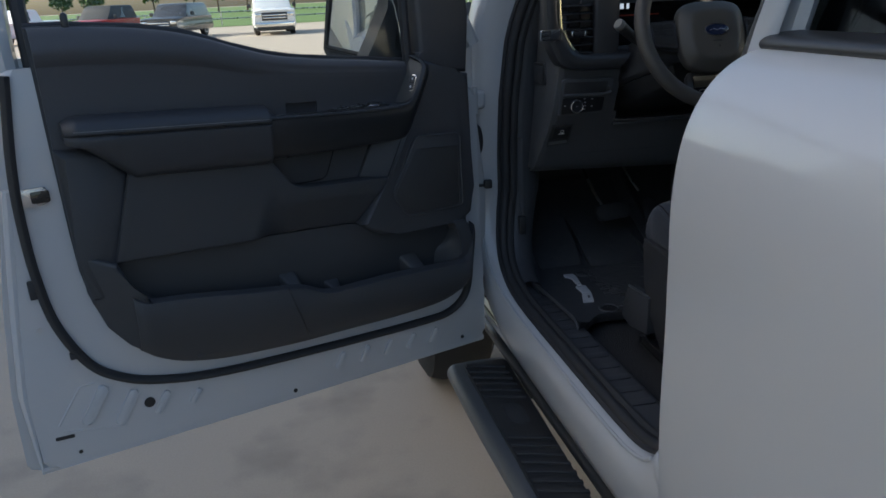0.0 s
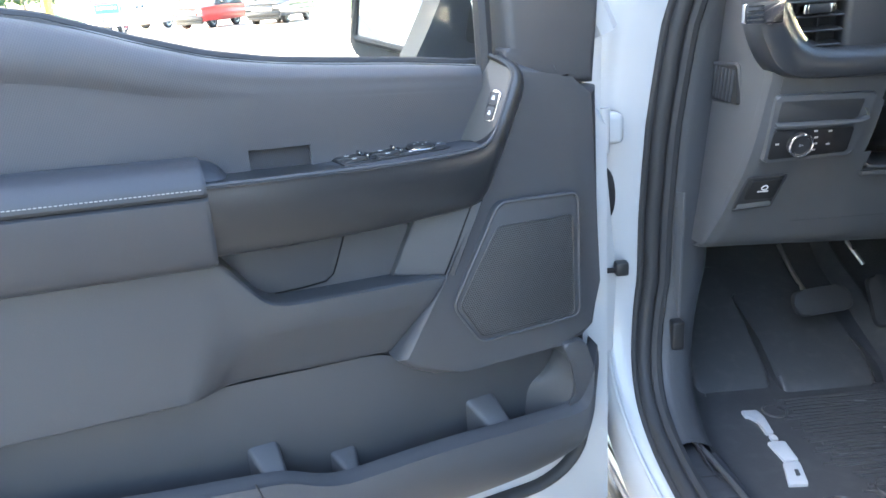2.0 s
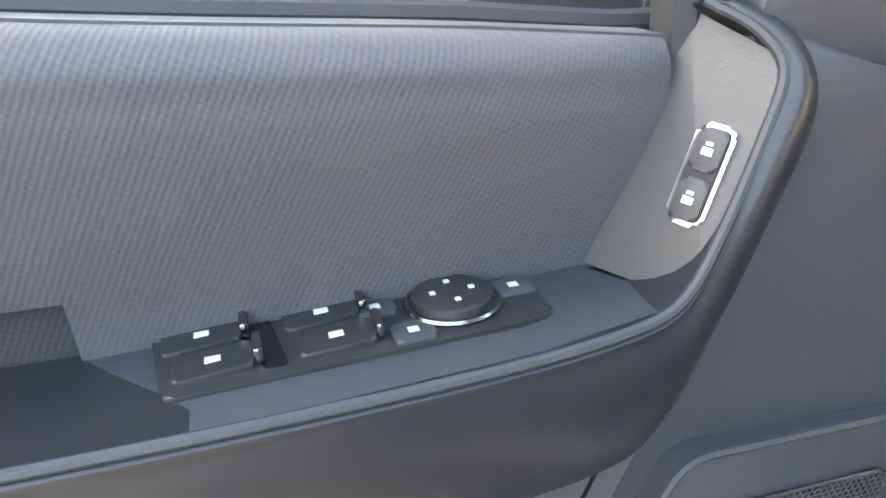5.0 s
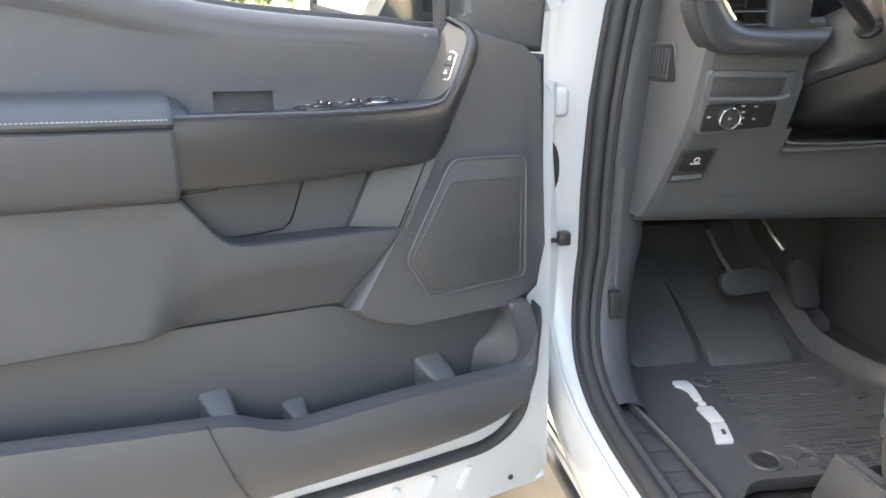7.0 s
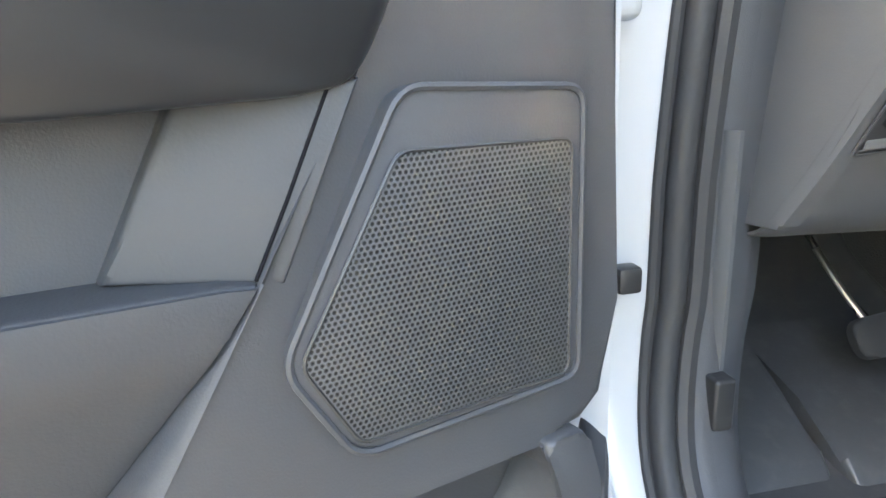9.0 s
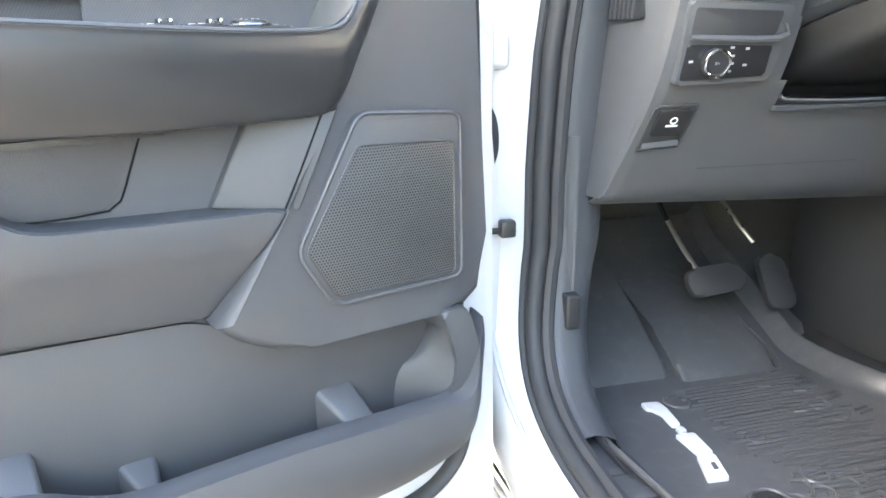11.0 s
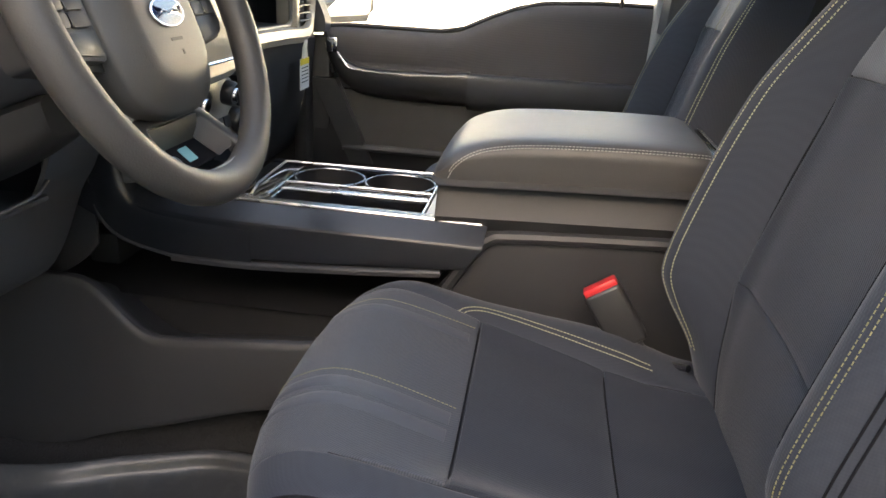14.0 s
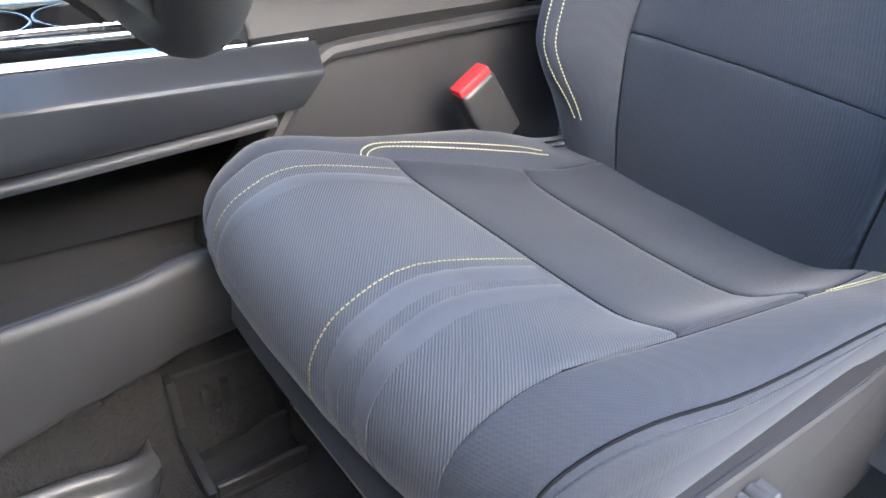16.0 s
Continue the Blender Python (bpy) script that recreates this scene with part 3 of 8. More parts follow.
for f in (0.0, 0.006, 0.03, 0.10, 0.2, 0.3, 0.36, 0.40, 0.425, 0.445, 0.465, 0.485, 0.51, 0.56, 0.65, 0.8, 0.92, 0.97, 0.994, 1.0):
    ut, ub = 0.344 + (0.930 - 0.344) * f, 0.424 + (0.985 - 0.424) * f
    zt, zb = lerp_table(ins_top, ut), lerp_table(ins_low, ub)
    r = 0.031 * min(1.0, max(0.0, (0.622 - ut) / 0.05))  # the pocket's front wall leans in towards the bottom
    e = 0.010 if f in (0.0, 1.0) else 0.0
    lip_s = min(0.35, 0.030 / max(0.02, zt - zb))
    rows.append([(ut + (ub - ut) * q, v - e * (v > 0.01), zt + (zb - zt) * q) for q, v in ((0.0, 0.006), (0.0, 0.041), (0.012, 0.047), (0.04, 0.050), (lip_s, 0.0495 - 0.06 * r), (lip_s + 0.16, 0.050 - 0.30 * r), (0.70, 0.050 - 0.66 * r), (0.95, 0.050 - r), (0.988, 0.046 - r), (1.0, 0.040 - r), (1.0, 0.006))])
part("centre_insert", sheet(rows, 3, 2, 0.003, (0, -1, 0)), mat("soft_insert_vinyl", (0.043, 0.045, 0.050), 0.56, vary=0.10, grain=500, bump=0.3, depth=0.0005, patch=3), door, "soft dark centre panel of the door trim")
part("pocket_floor", box(0.36, 0.60, 0.006, 0.045, 1.085, 1.10, 0.002), TRIM, door)
part("pocket_tile", slab(rnd([(0.655, 1.188), (0.470, 1.190), (0.487, 1.147), (0.503, 1.128), (0.655, 1.126)], 0.008), 0.006, 0.0095, b=0.001), TRIM, door)
part("tile_gap", tube([(0.467, 0.008, 1.191), (0.484, 0.008, 1.147), (0.490, 0.008, 1.134), (0.501, 0.008, 1.126), (0.53, 0.008, 1.124), (0.60, 0.008, 1.124)], 0.0010, 6), SEAM, door)
part("pocket_rail", slab(rnd([(0.58, 1.194), (0.445, 1.196), (0.445, 1.190), (0.58, 1.188)], 0.002), 0.006, 0.0135, b=0.001), BLACK, door)
part("flute_ridge", tube([(0.356, 0.016, 1.198), (0.387, 0.016, 1.150), (0.406, 0.015, 1.120)], 0.0042, 8), TRIM_SOFT, door)
part("flute_seam", tube([(0.300, 0.0410, 1.203), (0.326, 0.0415, 1.150), (0.346, 0.042, 1.112)], 0.0010, 6), SEAM, door)
part("pocket_flute", slab([(0.284, 1.206, 0.006), (0.366, 1.206, -0.022), (0.412, 1.116, -0.022), (0.332, 1.108, 0.006)], 0.0, 0.040, b=0.004, seg=3), TRIM_SOFT, door)

# grab handle pod with the switch shelf
pod_in = [(0.636, 1.292, 0.080), (0.55, 1.288, 0.080), (0.45, 1.283, 0.077), (0.36, 1.280, 0.072), (0.305, 1.281, 0.067), (0.280, 1.288, 0.063), (0.262, 1.312, 0.058), (0.244, 1.345, 0.052), (0.235, 1.366, 0.047), (0.240, 1.380, 0.036), (0.252, 1.390, 0.020)]
pod_out = [(0.639, 1.203, 0.062), (0.55, 1.199, 0.062), (0.45, 1.197, 0.060), (0.36, 1.198, 0.056), (0.308, 1.200, 0.053), (0.284, 1.210, 0.051), (0.260, 1.252, 0.049), (0.233, 1.305, 0.047), (0.2145, 1.346, 0.043), (0.2175, 1.374, 0.036), (0.234, 1.392, 0.020)]
rows = []
for (iu, iw, iv), (ou, ow, ov) in zip(pod_in, pod_out):
    mix = lambda f, d: (iu + (ou - iu) * f, iv + (ov - iv) * f + d, iw + (ow - iw) * f)
    rows.append([(iu, 0.012, iw - 0.002), mix(0.0, -0.004), mix(0.06, 0.003), mix(0.3, 0.008), mix(0.65, 0.006), mix(0.92, -0.002), mix(1.0, -0.012), (ou, 0.006, ow + 0.001)])
part("grab_pod", sheet(rows, 4, 4, 0.003, (0, -1, 0)), SATIN, door, "satin black grab handle trim")
part("pod_lip", tube([(p[0], p[2] - 0.001, p[1] + 0.001) for p in spline([(a_, b_, c_) for a_, b_, c_ in pod_in], 4)], 0.0024, 8), TRIM_SOFT, door)
shelf = rnd([(0.522, 0.006), (0.522, 0.076), (0.34, 0.068), (0.286, 0.058), (0.278, 0.050), (0.300, 0.006)], 0.004)
part("switch_shelf", slab(shelf, 1.24, 1.2835, XY, 0.002), TRIM, door, "dark switch shelf")
part("pull_cup", box(0.508, 0.634, 0.006, 0.066, 1.226, 1.243, 0.003), TRIM, door)
# back of the pull recess, its shade painted in with the darker weave
part("pull_cup_back", slab(rnd([(0.490, 1.235), (0.595, 1.235), (0.595, 1.33), (0.490, 1.33)], 0.006), 0.004, 0.0068, b=0.001), PANEL_SHADED, door)
part("pad_ramp", loft([[(u, v, 1.276 + z * k * 0.68) for v, z in ((0.006, 0.0), (0.006, 0.046), (0.028, 0.046), (0.050, 0.030), (0.058, 0.010), (0.058, 0.0))] for u, k in ((0.640, 1.0), (0.627, 0.97), (0.615, 0.80), (0.605, 0.45), (0.598, 0.12))], 2, 3), LEATHER, door, "tapered front end of the armrest pad")
# lock face, leaning between the panel and the pod
lockf = bmesh.new()
q = [Vector(p) for p in ((0.250, 0.006, 1.387), (0.296, 0.008, 1.284), (0.272, 0.062, 1.284), (0.233, 0.046, 1.370))]
nrm = (q[2] - q[0]).cross(q[1] - q[3]).normalized()
nrm = nrm if nrm.x > 0 else -nrm
for pts in (q,):
    lo = [lockf.verts.new(p - 0.02 * nrm * (1 if nrm.x < 0 else -1) * -1) for p in pts]
    hi = [lockf.verts.new(p) for p in pts]
    lockf.faces.new(hi), lockf.faces.new(lo[::-1])
    for i in range(4):
        lockf.faces.new((lo[i], lo[(i + 1) % 4], hi[(i + 1) % 4], hi[i]))
part("lock_panel", lockf, mat("warm_grey_plastic", (0.066, 0.065, 0.063), 0.46, grain=700, bump=0.3), door, "satin grey panel with door lock switch")
lc = (q[0] + q[1] + q[2] + q[3]) / 4 + Vector((-0.003, 0.008, -0.004))
zax = nrm
xax = ((q[0] + q[3]) / 2 - (q[1] + q[2]) / 2).normalized()
yax = zax.cross(xax).normalized()
LOCK = Matrix((xax, yax, zax)).transposed().to_4x4()
LOCK.translation = lc
LOCK = LOCK @ Matrix.Diagonal((0.76, 0.76, 0.9, 1))


def moved(bm, m):
    bmesh.ops.transform(bm, matrix=m, verts=bm.verts[:])
    return bm


lock = part("lock_switch", moved(slab(rnd([(-0.027, -0.011), (0.027, -0.011), (0.027, 0.011), (-0.027, 0.011)], 0.006), -0.004, 0.004, XY, 0.003), LOCK), CHROME, door, "chrome ringed door lock switch")
part("lock_well", moved(slab(rnd([(-0.0245, -0.0088), (0.0245, -0.0088), (0.0245, 0.0088), (-0.0245, 0.0088)], 0.005), 0.0, 0.0046, XY, 0.0008), LOCK), KEY_BLACK, lock)
for s in (-1, 1):
    part("lock_button", moved(slab(rnd([(s * 0.013 - 0.011, -0.008), (s * 0.013 + 0.011, -0.008), (s * 0.013 + 0.011, 0.008), (s * 0.013 - 0.011, 0.008)], 0.004), 0.0, 0.006, XY, 0.002), LOCK), mat("grey_lock_key", (0.055, 0.055, 0.056), 0.5), lock)
    part("lock_mark", moved(bars(bmesh.new(), [(s * 0.013 - 0.003, s * 0.013 + 0.001, -0.003, 0.003), (s * 0.013 + 0.002, s * 0.013 + 0.004, -0.002, 0.002)], XY, 0.006, 0.0066), LOCK), MARK, lock)

# window switches and mirror control
ZS = 1.2835
sw = part("switch_bezel", slab(rnd([(0.476, 0.006), (0.470, 0.053), (0.34, 0.050), (0.326, 0.046), (0.326, 0.030), (0.336, 0.006)], 0.004), ZS - 0.01, ZS + 0.002, XY, 0.0015), BLACK, door, "black switch cluster")
for u, v in ((0.457, 0.017), (0.453, 0.037), (0.412, 0.016), (0.409, 0.036)):
    key = part("window_switch", moved(slab(rnd([(-0.0145, -0.0088), (0.0145, -0.0088), (0.0145, 0.0088), (-0.0145, 0.0088)], 0.003), -0.004, 0.0022, XY, 0.0015), pose(u, v, ZS + 0.002, 0, 3, 0)), BLACK, sw)
    part("switch_tip", moved(box(-0.0180, -0.0145, -0.0068, 0.0068, 0.0, 0.0062, 0.0012), pose(u, v, ZS + 0.002, 0, 3, 0)), SMOKED, key)
    part("switch_mark", bars(bmesh.new(), [(u - 0.003, u + 0.0025, v - 0.0018, v + 0.0018)], XY, ZS + 0.0030, ZS + 0.0047), MARK, key)
part("bezel_strip", box(0.352, 0.474, 0.004, 0.0075, ZS, ZS + 0.0042, 0.001), SMOKED, sw, "thin metal strip behind the switches")
part("switch_well", slab(rnd([(0.442, 0.008), (0.436, 0.047), (0.427, 0.047), (0.432, 0.008)], 0.003), ZS, ZS + 0.0025, XY, 0), GLOSS, sw)
part("mirror_dial", spin([(0.019, 0), (0.019, 0.002), (0.0175, 0.003), (0.0168, 0.003), (0.0162, 0.0060), (0.0145, 0.0070), (0, 0.0072)], pose(0.361, 0.026, ZS + 0.001), 32), BLACK, sw)
part("dial_ring", tube([(0.361 + 0.0184 * math.cos(a), 0.026 + 0.0184 * math.sin(a), ZS + 0.0035) for a in np.linspace(0, 2 * math.pi, 33)[:-1]], 0.0013, 6, True), SMOKED, sw)
part("dial_marks", bars(bmesh.new(), [(0.361 + 0.008 * a - 0.0011, 0.361 + 0.008 * a + 0.0011, 0.026 + 0.008 * b - 0.0011, 0.026 + 0.008 * b + 0.0011) for a, b in ((1, 0), (-1, 0), (0, 1), (0, -1))], XY, ZS + 0.0080, ZS + 0.0086), MARK, sw)
for a, u, v in ((0, 0.391, 0.019), (1, 0.381, 0.042), (2, 0.334, 0.022)):
    k2 = part("mirror_key", slab(rnd([(u - 0.008, v - 0.007), (u + 0.008, v - 0.007), (u + 0.008, v + 0.007), (u - 0.008, v + 0.007)], 0.003), ZS, ZS + 0.0035, XY, 0.0012), TRIM, sw)
    part("key_mark", bars(bmesh.new(), [(u - 0.002, u + 0.002, v - 0.0018, v + 0.0018)], XY, ZS + 0.0032, ZS + 0.0038), MARK, k2)

# front column with the speaker
col = [(0.098, 1.337), (0.143, 1.340), (0.182, 1.362), (0.234, 1.386), (0.240, 1.362), (0.214, 1.346), (0.258, 1.250), (0.288, 1.203), (0.345, 1.112), (0.428, 1.004), (0.405, 0.984), (0.372, 0.967), (0.33, 0.962), (0.17, 0.960), (0.128, 0.964), (0.108, 0.98), (0.10, 1.05)]
part("speaker_column", slab([(a, b, 0.010 if b < 1.21 else 0.0) for a, b in col], 0.0, 0.040, b=0.012, seg=4), TRIM, door, "dark grained trim around the speaker")
spk = rnd([(0.266, 1.201), (0.140, 1.194), (0.138, 1.005), (0.303, 1.003), (0.341, 1.066)], 0.014, 5)
spk_trim = part("speaker_bezel", slab(spk, 0.03, 0.0525, b=0.004), TRIM, door)
part("bezel_ridge", tube([(p[0], 0.0525, p[1]) for p in spk], 0.0024, 6, True), TRIM, spk_trim)
msh = rnd([(0.270, 1.169), (0.150, 1.164), (0.1485, 1.011), (0.301, 1.012), (0.332, 1.066)], 0.008, 4)
part("speaker_mesh", slab(msh, 0.04, 0.0548, b=0.002), MESH, spk_trim, "perforated dark speaker grille")
part("mesh_ridge", tube([(p[0], 0.0545, p[1]) for p in msh], 0.0012, 5, True), BLACK, spk_trim)

# lower bin with its moulded lip
lip = [(0.108, 0.945), (0.125, 0.880), (0.15, 0.858), (0.25, 0.860), (0.378, 0.866), (0.48, 0.864), (0.525, 0.864), (0.555, 0.872), (0.595, 0.892), (0.65, 0.902), (0.76, 0.918), (0.862, 0.936), (0.93, 0.942), (0.962, 0.952), (0.985, 0.99), (1.010, 1.04), (1.045, 1.05)]
bot = [(p[0], p[1] - 0.008) for p in low] + [(1.06, 1.03)]
rows = []
for u in [0.102, 0.115, 0.135, 0.16, 0.21, 0.28, 0.36, 0.44, 0.52, 0.56, 0.60, 0.66, 0.74, 0.82, 0.89, 0.935, 0.955, 0.968]:
    t, b_ = lerp_table(lip, u), lerp_table(bot, u) - 0.002
    out = 0.078 * min(1, max(0.35, (1.075 - u) / 0.12)) * min(1, 0.45 + (u - 0.09) / 0.08)
    rows.append([(u, out - 0.026, t - 0.020), (u, out - 0.023, t - 0.002), (u, out - 0.020, t + 0.001), (u, out - 0.004, t - 0.003), (u, out + 0.001, t - 0.007), (u, out + 0.004, t - 0.3 * (t - b_)), (u, out * 0.86, t - 0.65 * (t - b_)), (u, out * 0.55, b_ + 0.016), (u, out * 0.3, b_ + 0.004), (u, 0.004, b_)])
part("map_bin", sheet(rows, 3, 3, 0.004, (0, -1, 0)), TRIM, door, "moulded dark plastic storage bin")
corner_b = [(0.925, 0.938, 0.004), (0.946, 0.948, 0.002), (0.966, 0.985, -0.004), (0.984, 1.034, -0.008), (1.050, 1.06, -0.040), (1.046, 0.97, -0.046), (1.022, 0.888, -0.048), (0.987, 0.838, -0.046), (0.955, 0.812, -0.040), (0.925, 0.85, -0.006)]
part("bin_corner", slab(corner_b, 0.0, 0.074, b=0.009, seg=4), TRIM, door)
part("bin_floor", slab(rnd([(0.15, 0.005), (0.15, 0.055), (0.86, 0.055), (0.86, 0.005)], 0.01), 0.782, 0.792, XY, 0.002), TRIM, door)
part("bin_seam", tube([(0.64, 0.079, 0.905), (0.628, 0.083, 0.86), (0.612, 0.080, 0.81), (0.60, 0.066, 0.775), (0.585, 0.045, 0.752), (0.45, 0.042, 0.75), (0.30, 0.042, 0.748)], 0.0012, 5), BLACK, door)
part("bin_insert", slab(rnd([(0.985, 1.030), (0.44, 1.004), (0.40, 0.985), (0.372, 0.968), (0.13, 0.965), (0.15, 0.80), (0.88, 0.80), (0.96, 0.88)], 0.02), 0.004, 0.012, b=0.002), TRIM_SOFT, door)


def wedge(back, front, low, b=0.006):
    """A moulded rib from the back wall to the lip: (u0, u1, depth, top) at both ends."""
    bm = bmesh.new()
    v = [bm.verts.new((u, d, z)) for u0, u1, d, t in (back, front) for u, z in ((u0, low), (u1, low), (u1, t), (u0, t))]
    for q in ((0, 1, 2, 3), (4, 5, 6, 7), (0, 1, 5, 4), (1, 2, 6, 5), (2, 3, 7, 6), (3, 0, 4, 7)):
        bm.faces.new([v[i] for i in q])
    bmesh.ops.recalc_face_normals(bm, faces=bm.faces[:])
    bmesh.ops.bevel(bm, geom=bm.edges[:], offset=b, segments=3, profile=0.5, affect="EDGES", clamp_overlap=True)
    return bm


for back, front in (((0.596, 0.640, 0.008, 0.918), (0.594, 0.622, 0.056, 0.886)), ((0.490, 0.530, 0.008, 0.874), (0.497, 0.512, 0.056, 0.852)), ((0.268, 0.318, 0.008, 0.893), (0.252, 0.286, 0.058, 0.846))):
    part("bottle_support", wedge(back, front, 0.79), TRIM, door, "moulded rib inside the bin")
part("bin_end", sheet([[(0.171, 0.055, 0.962), (0.162, 0.036, 0.955), (0.158, 0.014, 0.940)], [(0.158, 0.055, 0.928), (0.164, 0.034, 0.918), (0.178, 0.013, 0.905)], [(0.150, 0.055, 0.894), (0.170, 0.034, 0.888), (0.204, 0.013, 0.884)], [(0.153, 0.055, 0.862), (0.175, 0.034, 0.858), (0.213, 0.013, 0.850)], [(0.165, 0.055, 0.82), (0.182, 0.034, 0.81), (0.215, 0.013, 0.80)]], 4, 4, 0.004, (-1, 0, 0)), TRIM_SOFT, door, "curved end wall of the bottle holder")
part("bin_end_lip", slab(rnd([(0.172, 0.966), (0.158, 0.928), (0.150, 0.893), (0.154, 0.864), (0.174, 0.850), (0.160, 0.826), (0.134, 0.832), (0.119, 0.878), (0.118, 0.917), (0.134, 0.966)], 0.010), 0.012, 0.060, b=0.006, seg=3), TRIM, door)

# mirror corner, window frame and glass
sail = [(0.228, 1.378), (0.182, 1.366), (0.143, 1.343), (0.096, 1.339), (0.085, 1.48), (0.10, 1.62), (0.20, 1.66), (0.238, 1.60)]
part("corner_trim", slab(sail, -0.02, 0.030, b=0.012, seg=4), TRIM, door, "dark triangular window corner trim")
part("corner_joint", slab(rnd([(0.160, 1.345), (0.160, 1.368), (0.200, 1.392), (0.234, 1.398), (0.240, 1.372), (0.20, 1.352)], 0.006), 0.0, 0.0335, b=0.005, seg=3), TRIM, door)
part("window_post", tube([(0.250, 0.0, 1.36), (0.252, -0.004, 1.55), (0.30, -0.05, 1.84)], 0.012, 8), RUBBER, door)
frame_line = [(1.095, -0.045, 1.36), (1.098, -0.05, 1.52), (1.07, -0.11, 1.80), (1.02, -0.135, 1.88), (0.60, -0.14, 1.90), (0.40, -0.12, 1.86), (0.16, -0.05, 1.62), (0.055, -0.02, 1.40)]
part("window_frame", tube(spline(frame_line, 5), 0.030, 8, squash=0.8), WHITE, door, "white painted window frame")
part("window_channel", tube([(1.055, -0.035, 1.40), (1.055, -0.04, 1.54), (1.03, -0.10, 1.80)], 0.014, 8), RUBBER, door)
pane = part("window_glass", sheet([[(0.25, -0.030, 1.30), (0.25, -0.045, 1.5), (0.34, -0.10, 1.8)], [(0.6, -0.032, 1.30), (0.6, -0.05, 1.5), (0.6, -0.12, 1.87)], [(1.06, -0.034, 1.30), (1.06, -0.052, 1.5), (1.03, -0.115, 1.83)]], 4, 4, 0.004, (0, -1, 0)), GLASS, door, "clear door window glass")
pane.visible_shadow = False

# outside mirror
MIR = pose(0.274, -0.21, 0) @ Matrix.Rotation(radians(-51.3), 4, "Z")
glass_o = rnd([(0.103, 1.408), (0.004, 1.386), (-0.022, 1.402), (-0.066, 1.501), (-0.10, 1.60), (0.06, 1.60)], 0.012, 5)
house_o = rnd([(0.116, 1.390), (0.09, 1.374), (-0.004, 1.366), (-0.05, 1.37), (-0.12, 1.62), (0.075, 1.62)], 0.012, 5)
mirror = part("door_mirror", moved(slab(house_o, -0.12, -0.004, UW, 0.02, 4, True), MIR), TRIM, door, "dark housing of the outside mirror")
part("mirror_border", moved(tube([(p[0], -0.002, p[1]) for p in glass_o], 0.007, 8, True), MIR), BLACK, mirror)
part("mirror_glass", moved(slab(glass_o, -0.01, 0.0, UW, 0.001), MIR), MIRROR, mirror, "silvered mirror glass")
arm_p = rnd([(0.312, 1.376), (0.160, 1.367), (0.145, 1.62), (0.225, 1.62), (0.240, 1.50), (0.285, 1.42)], 0.012)
part("mirror_arm", slab(arm_p, -0.17, -0.105, b=0.006, seg=3), TRIM, mirror, "dark grained mirror arm")
part("arm_recess", slab(rnd([(0.160, 1.475), (0.21, 1.476), (0.228, 1.409), (0.225, 1.398), (0.165, 1.389)], 0.006), -0.13, -0.1035, b=0.001), BLACK, mirror)
part("arm_recess_cap", slab(rnd([(0.160, 1.468), (0.188, 1.460), (0.214, 1.412), (0.165, 1.404)], 0.006), -0.125, -0.1015, b=0.001), TRIM_SOFT, mirror)
part("arm_pin", tube([(0.206, -0.100, 1.397), (0.175, -0.100, 1.392)], 0.003, 6), ALU, mirror)

# hinges, check strap and wiring boot stay with the body

# ---- truck body round the driver's opening (x to the passenger side, y ahead) ----


def wpart(name, bm, material, parent, label="", sharp=38):
    """A part whose mesh is drawn in world metres."""
    ob = part(name, bm, material, parent, label, sharp)
    if parent is not None and parent.type == "EMPTY":
        ob.matrix_parent_inverse = parent.matrix_basis.inverted()
    return ob


CX = 1.394
body = thing("truck_body", "white pickup cab body with open driver doorway", "truck", pose(CX, 0.9, 0.0))


def side_x(y, z):
    """The body side's x: it tapers to the front and leans in towards the roof."""
    return 0.600 - 0.045 * (y - 0.95) + float(np.interp(z, [0.5, 1.1, 1.25, 1.42, 1.5, 1.9], [0, 0, 0.006, 0.023, 0.045, 0.19] if y > 1.4 else [0, 0, 0.008, 0.045, 0.07, 0.19]))


opening = spline([(1.70, 1.86), (1.86, 1.62), (1.930, 1.45), (1.952, 1.25), (1.957, 1.05), (1.950, 0.93), (1.915, 0.835), (1.84, 0.775), (1.70, 0.745), (1.40, 0.737), (1.12, 0.735), (1.01, 0.748), (0.955, 0.785), (0.935, 0.85), (0.930, 1.0), (0.925, 1.3), (0.905, 1.6), (0.88, 1.82)], 4)


def rim(profile):
    rows, k = [], len(opening)
    for i, (y, z) in enumerate(opening):
        a, c = opening[max(0, i - 1)], opening[min(k - 1, i + 1)]
        t = Vector((c[0] - a[0], c[1] - a[1])).normalized()
        nrm = Vector((-t.y, t.x))
        if nrm.dot(Vector((y - 1.45, z - 1.25))) < 0:
            nrm = -nrm
        w = min(1, max(0, (z - 0.74) / 0.25)) if y > 1.4 else 0.25 * min(1, max(0, (z - 0.74) / 0.25))
        f = 0.06 if y < 0.96 and z > 0.80 else 1.0  # the rear door closes on the pillar
        rows.append([(side_x(y, z) + dx + dw * w + (0.055 if f < 1 and n > -0.004 else 0), y + nrm.x * n * f, z + nrm.y * n * f) for dx, dw, n in profile])
    return rows


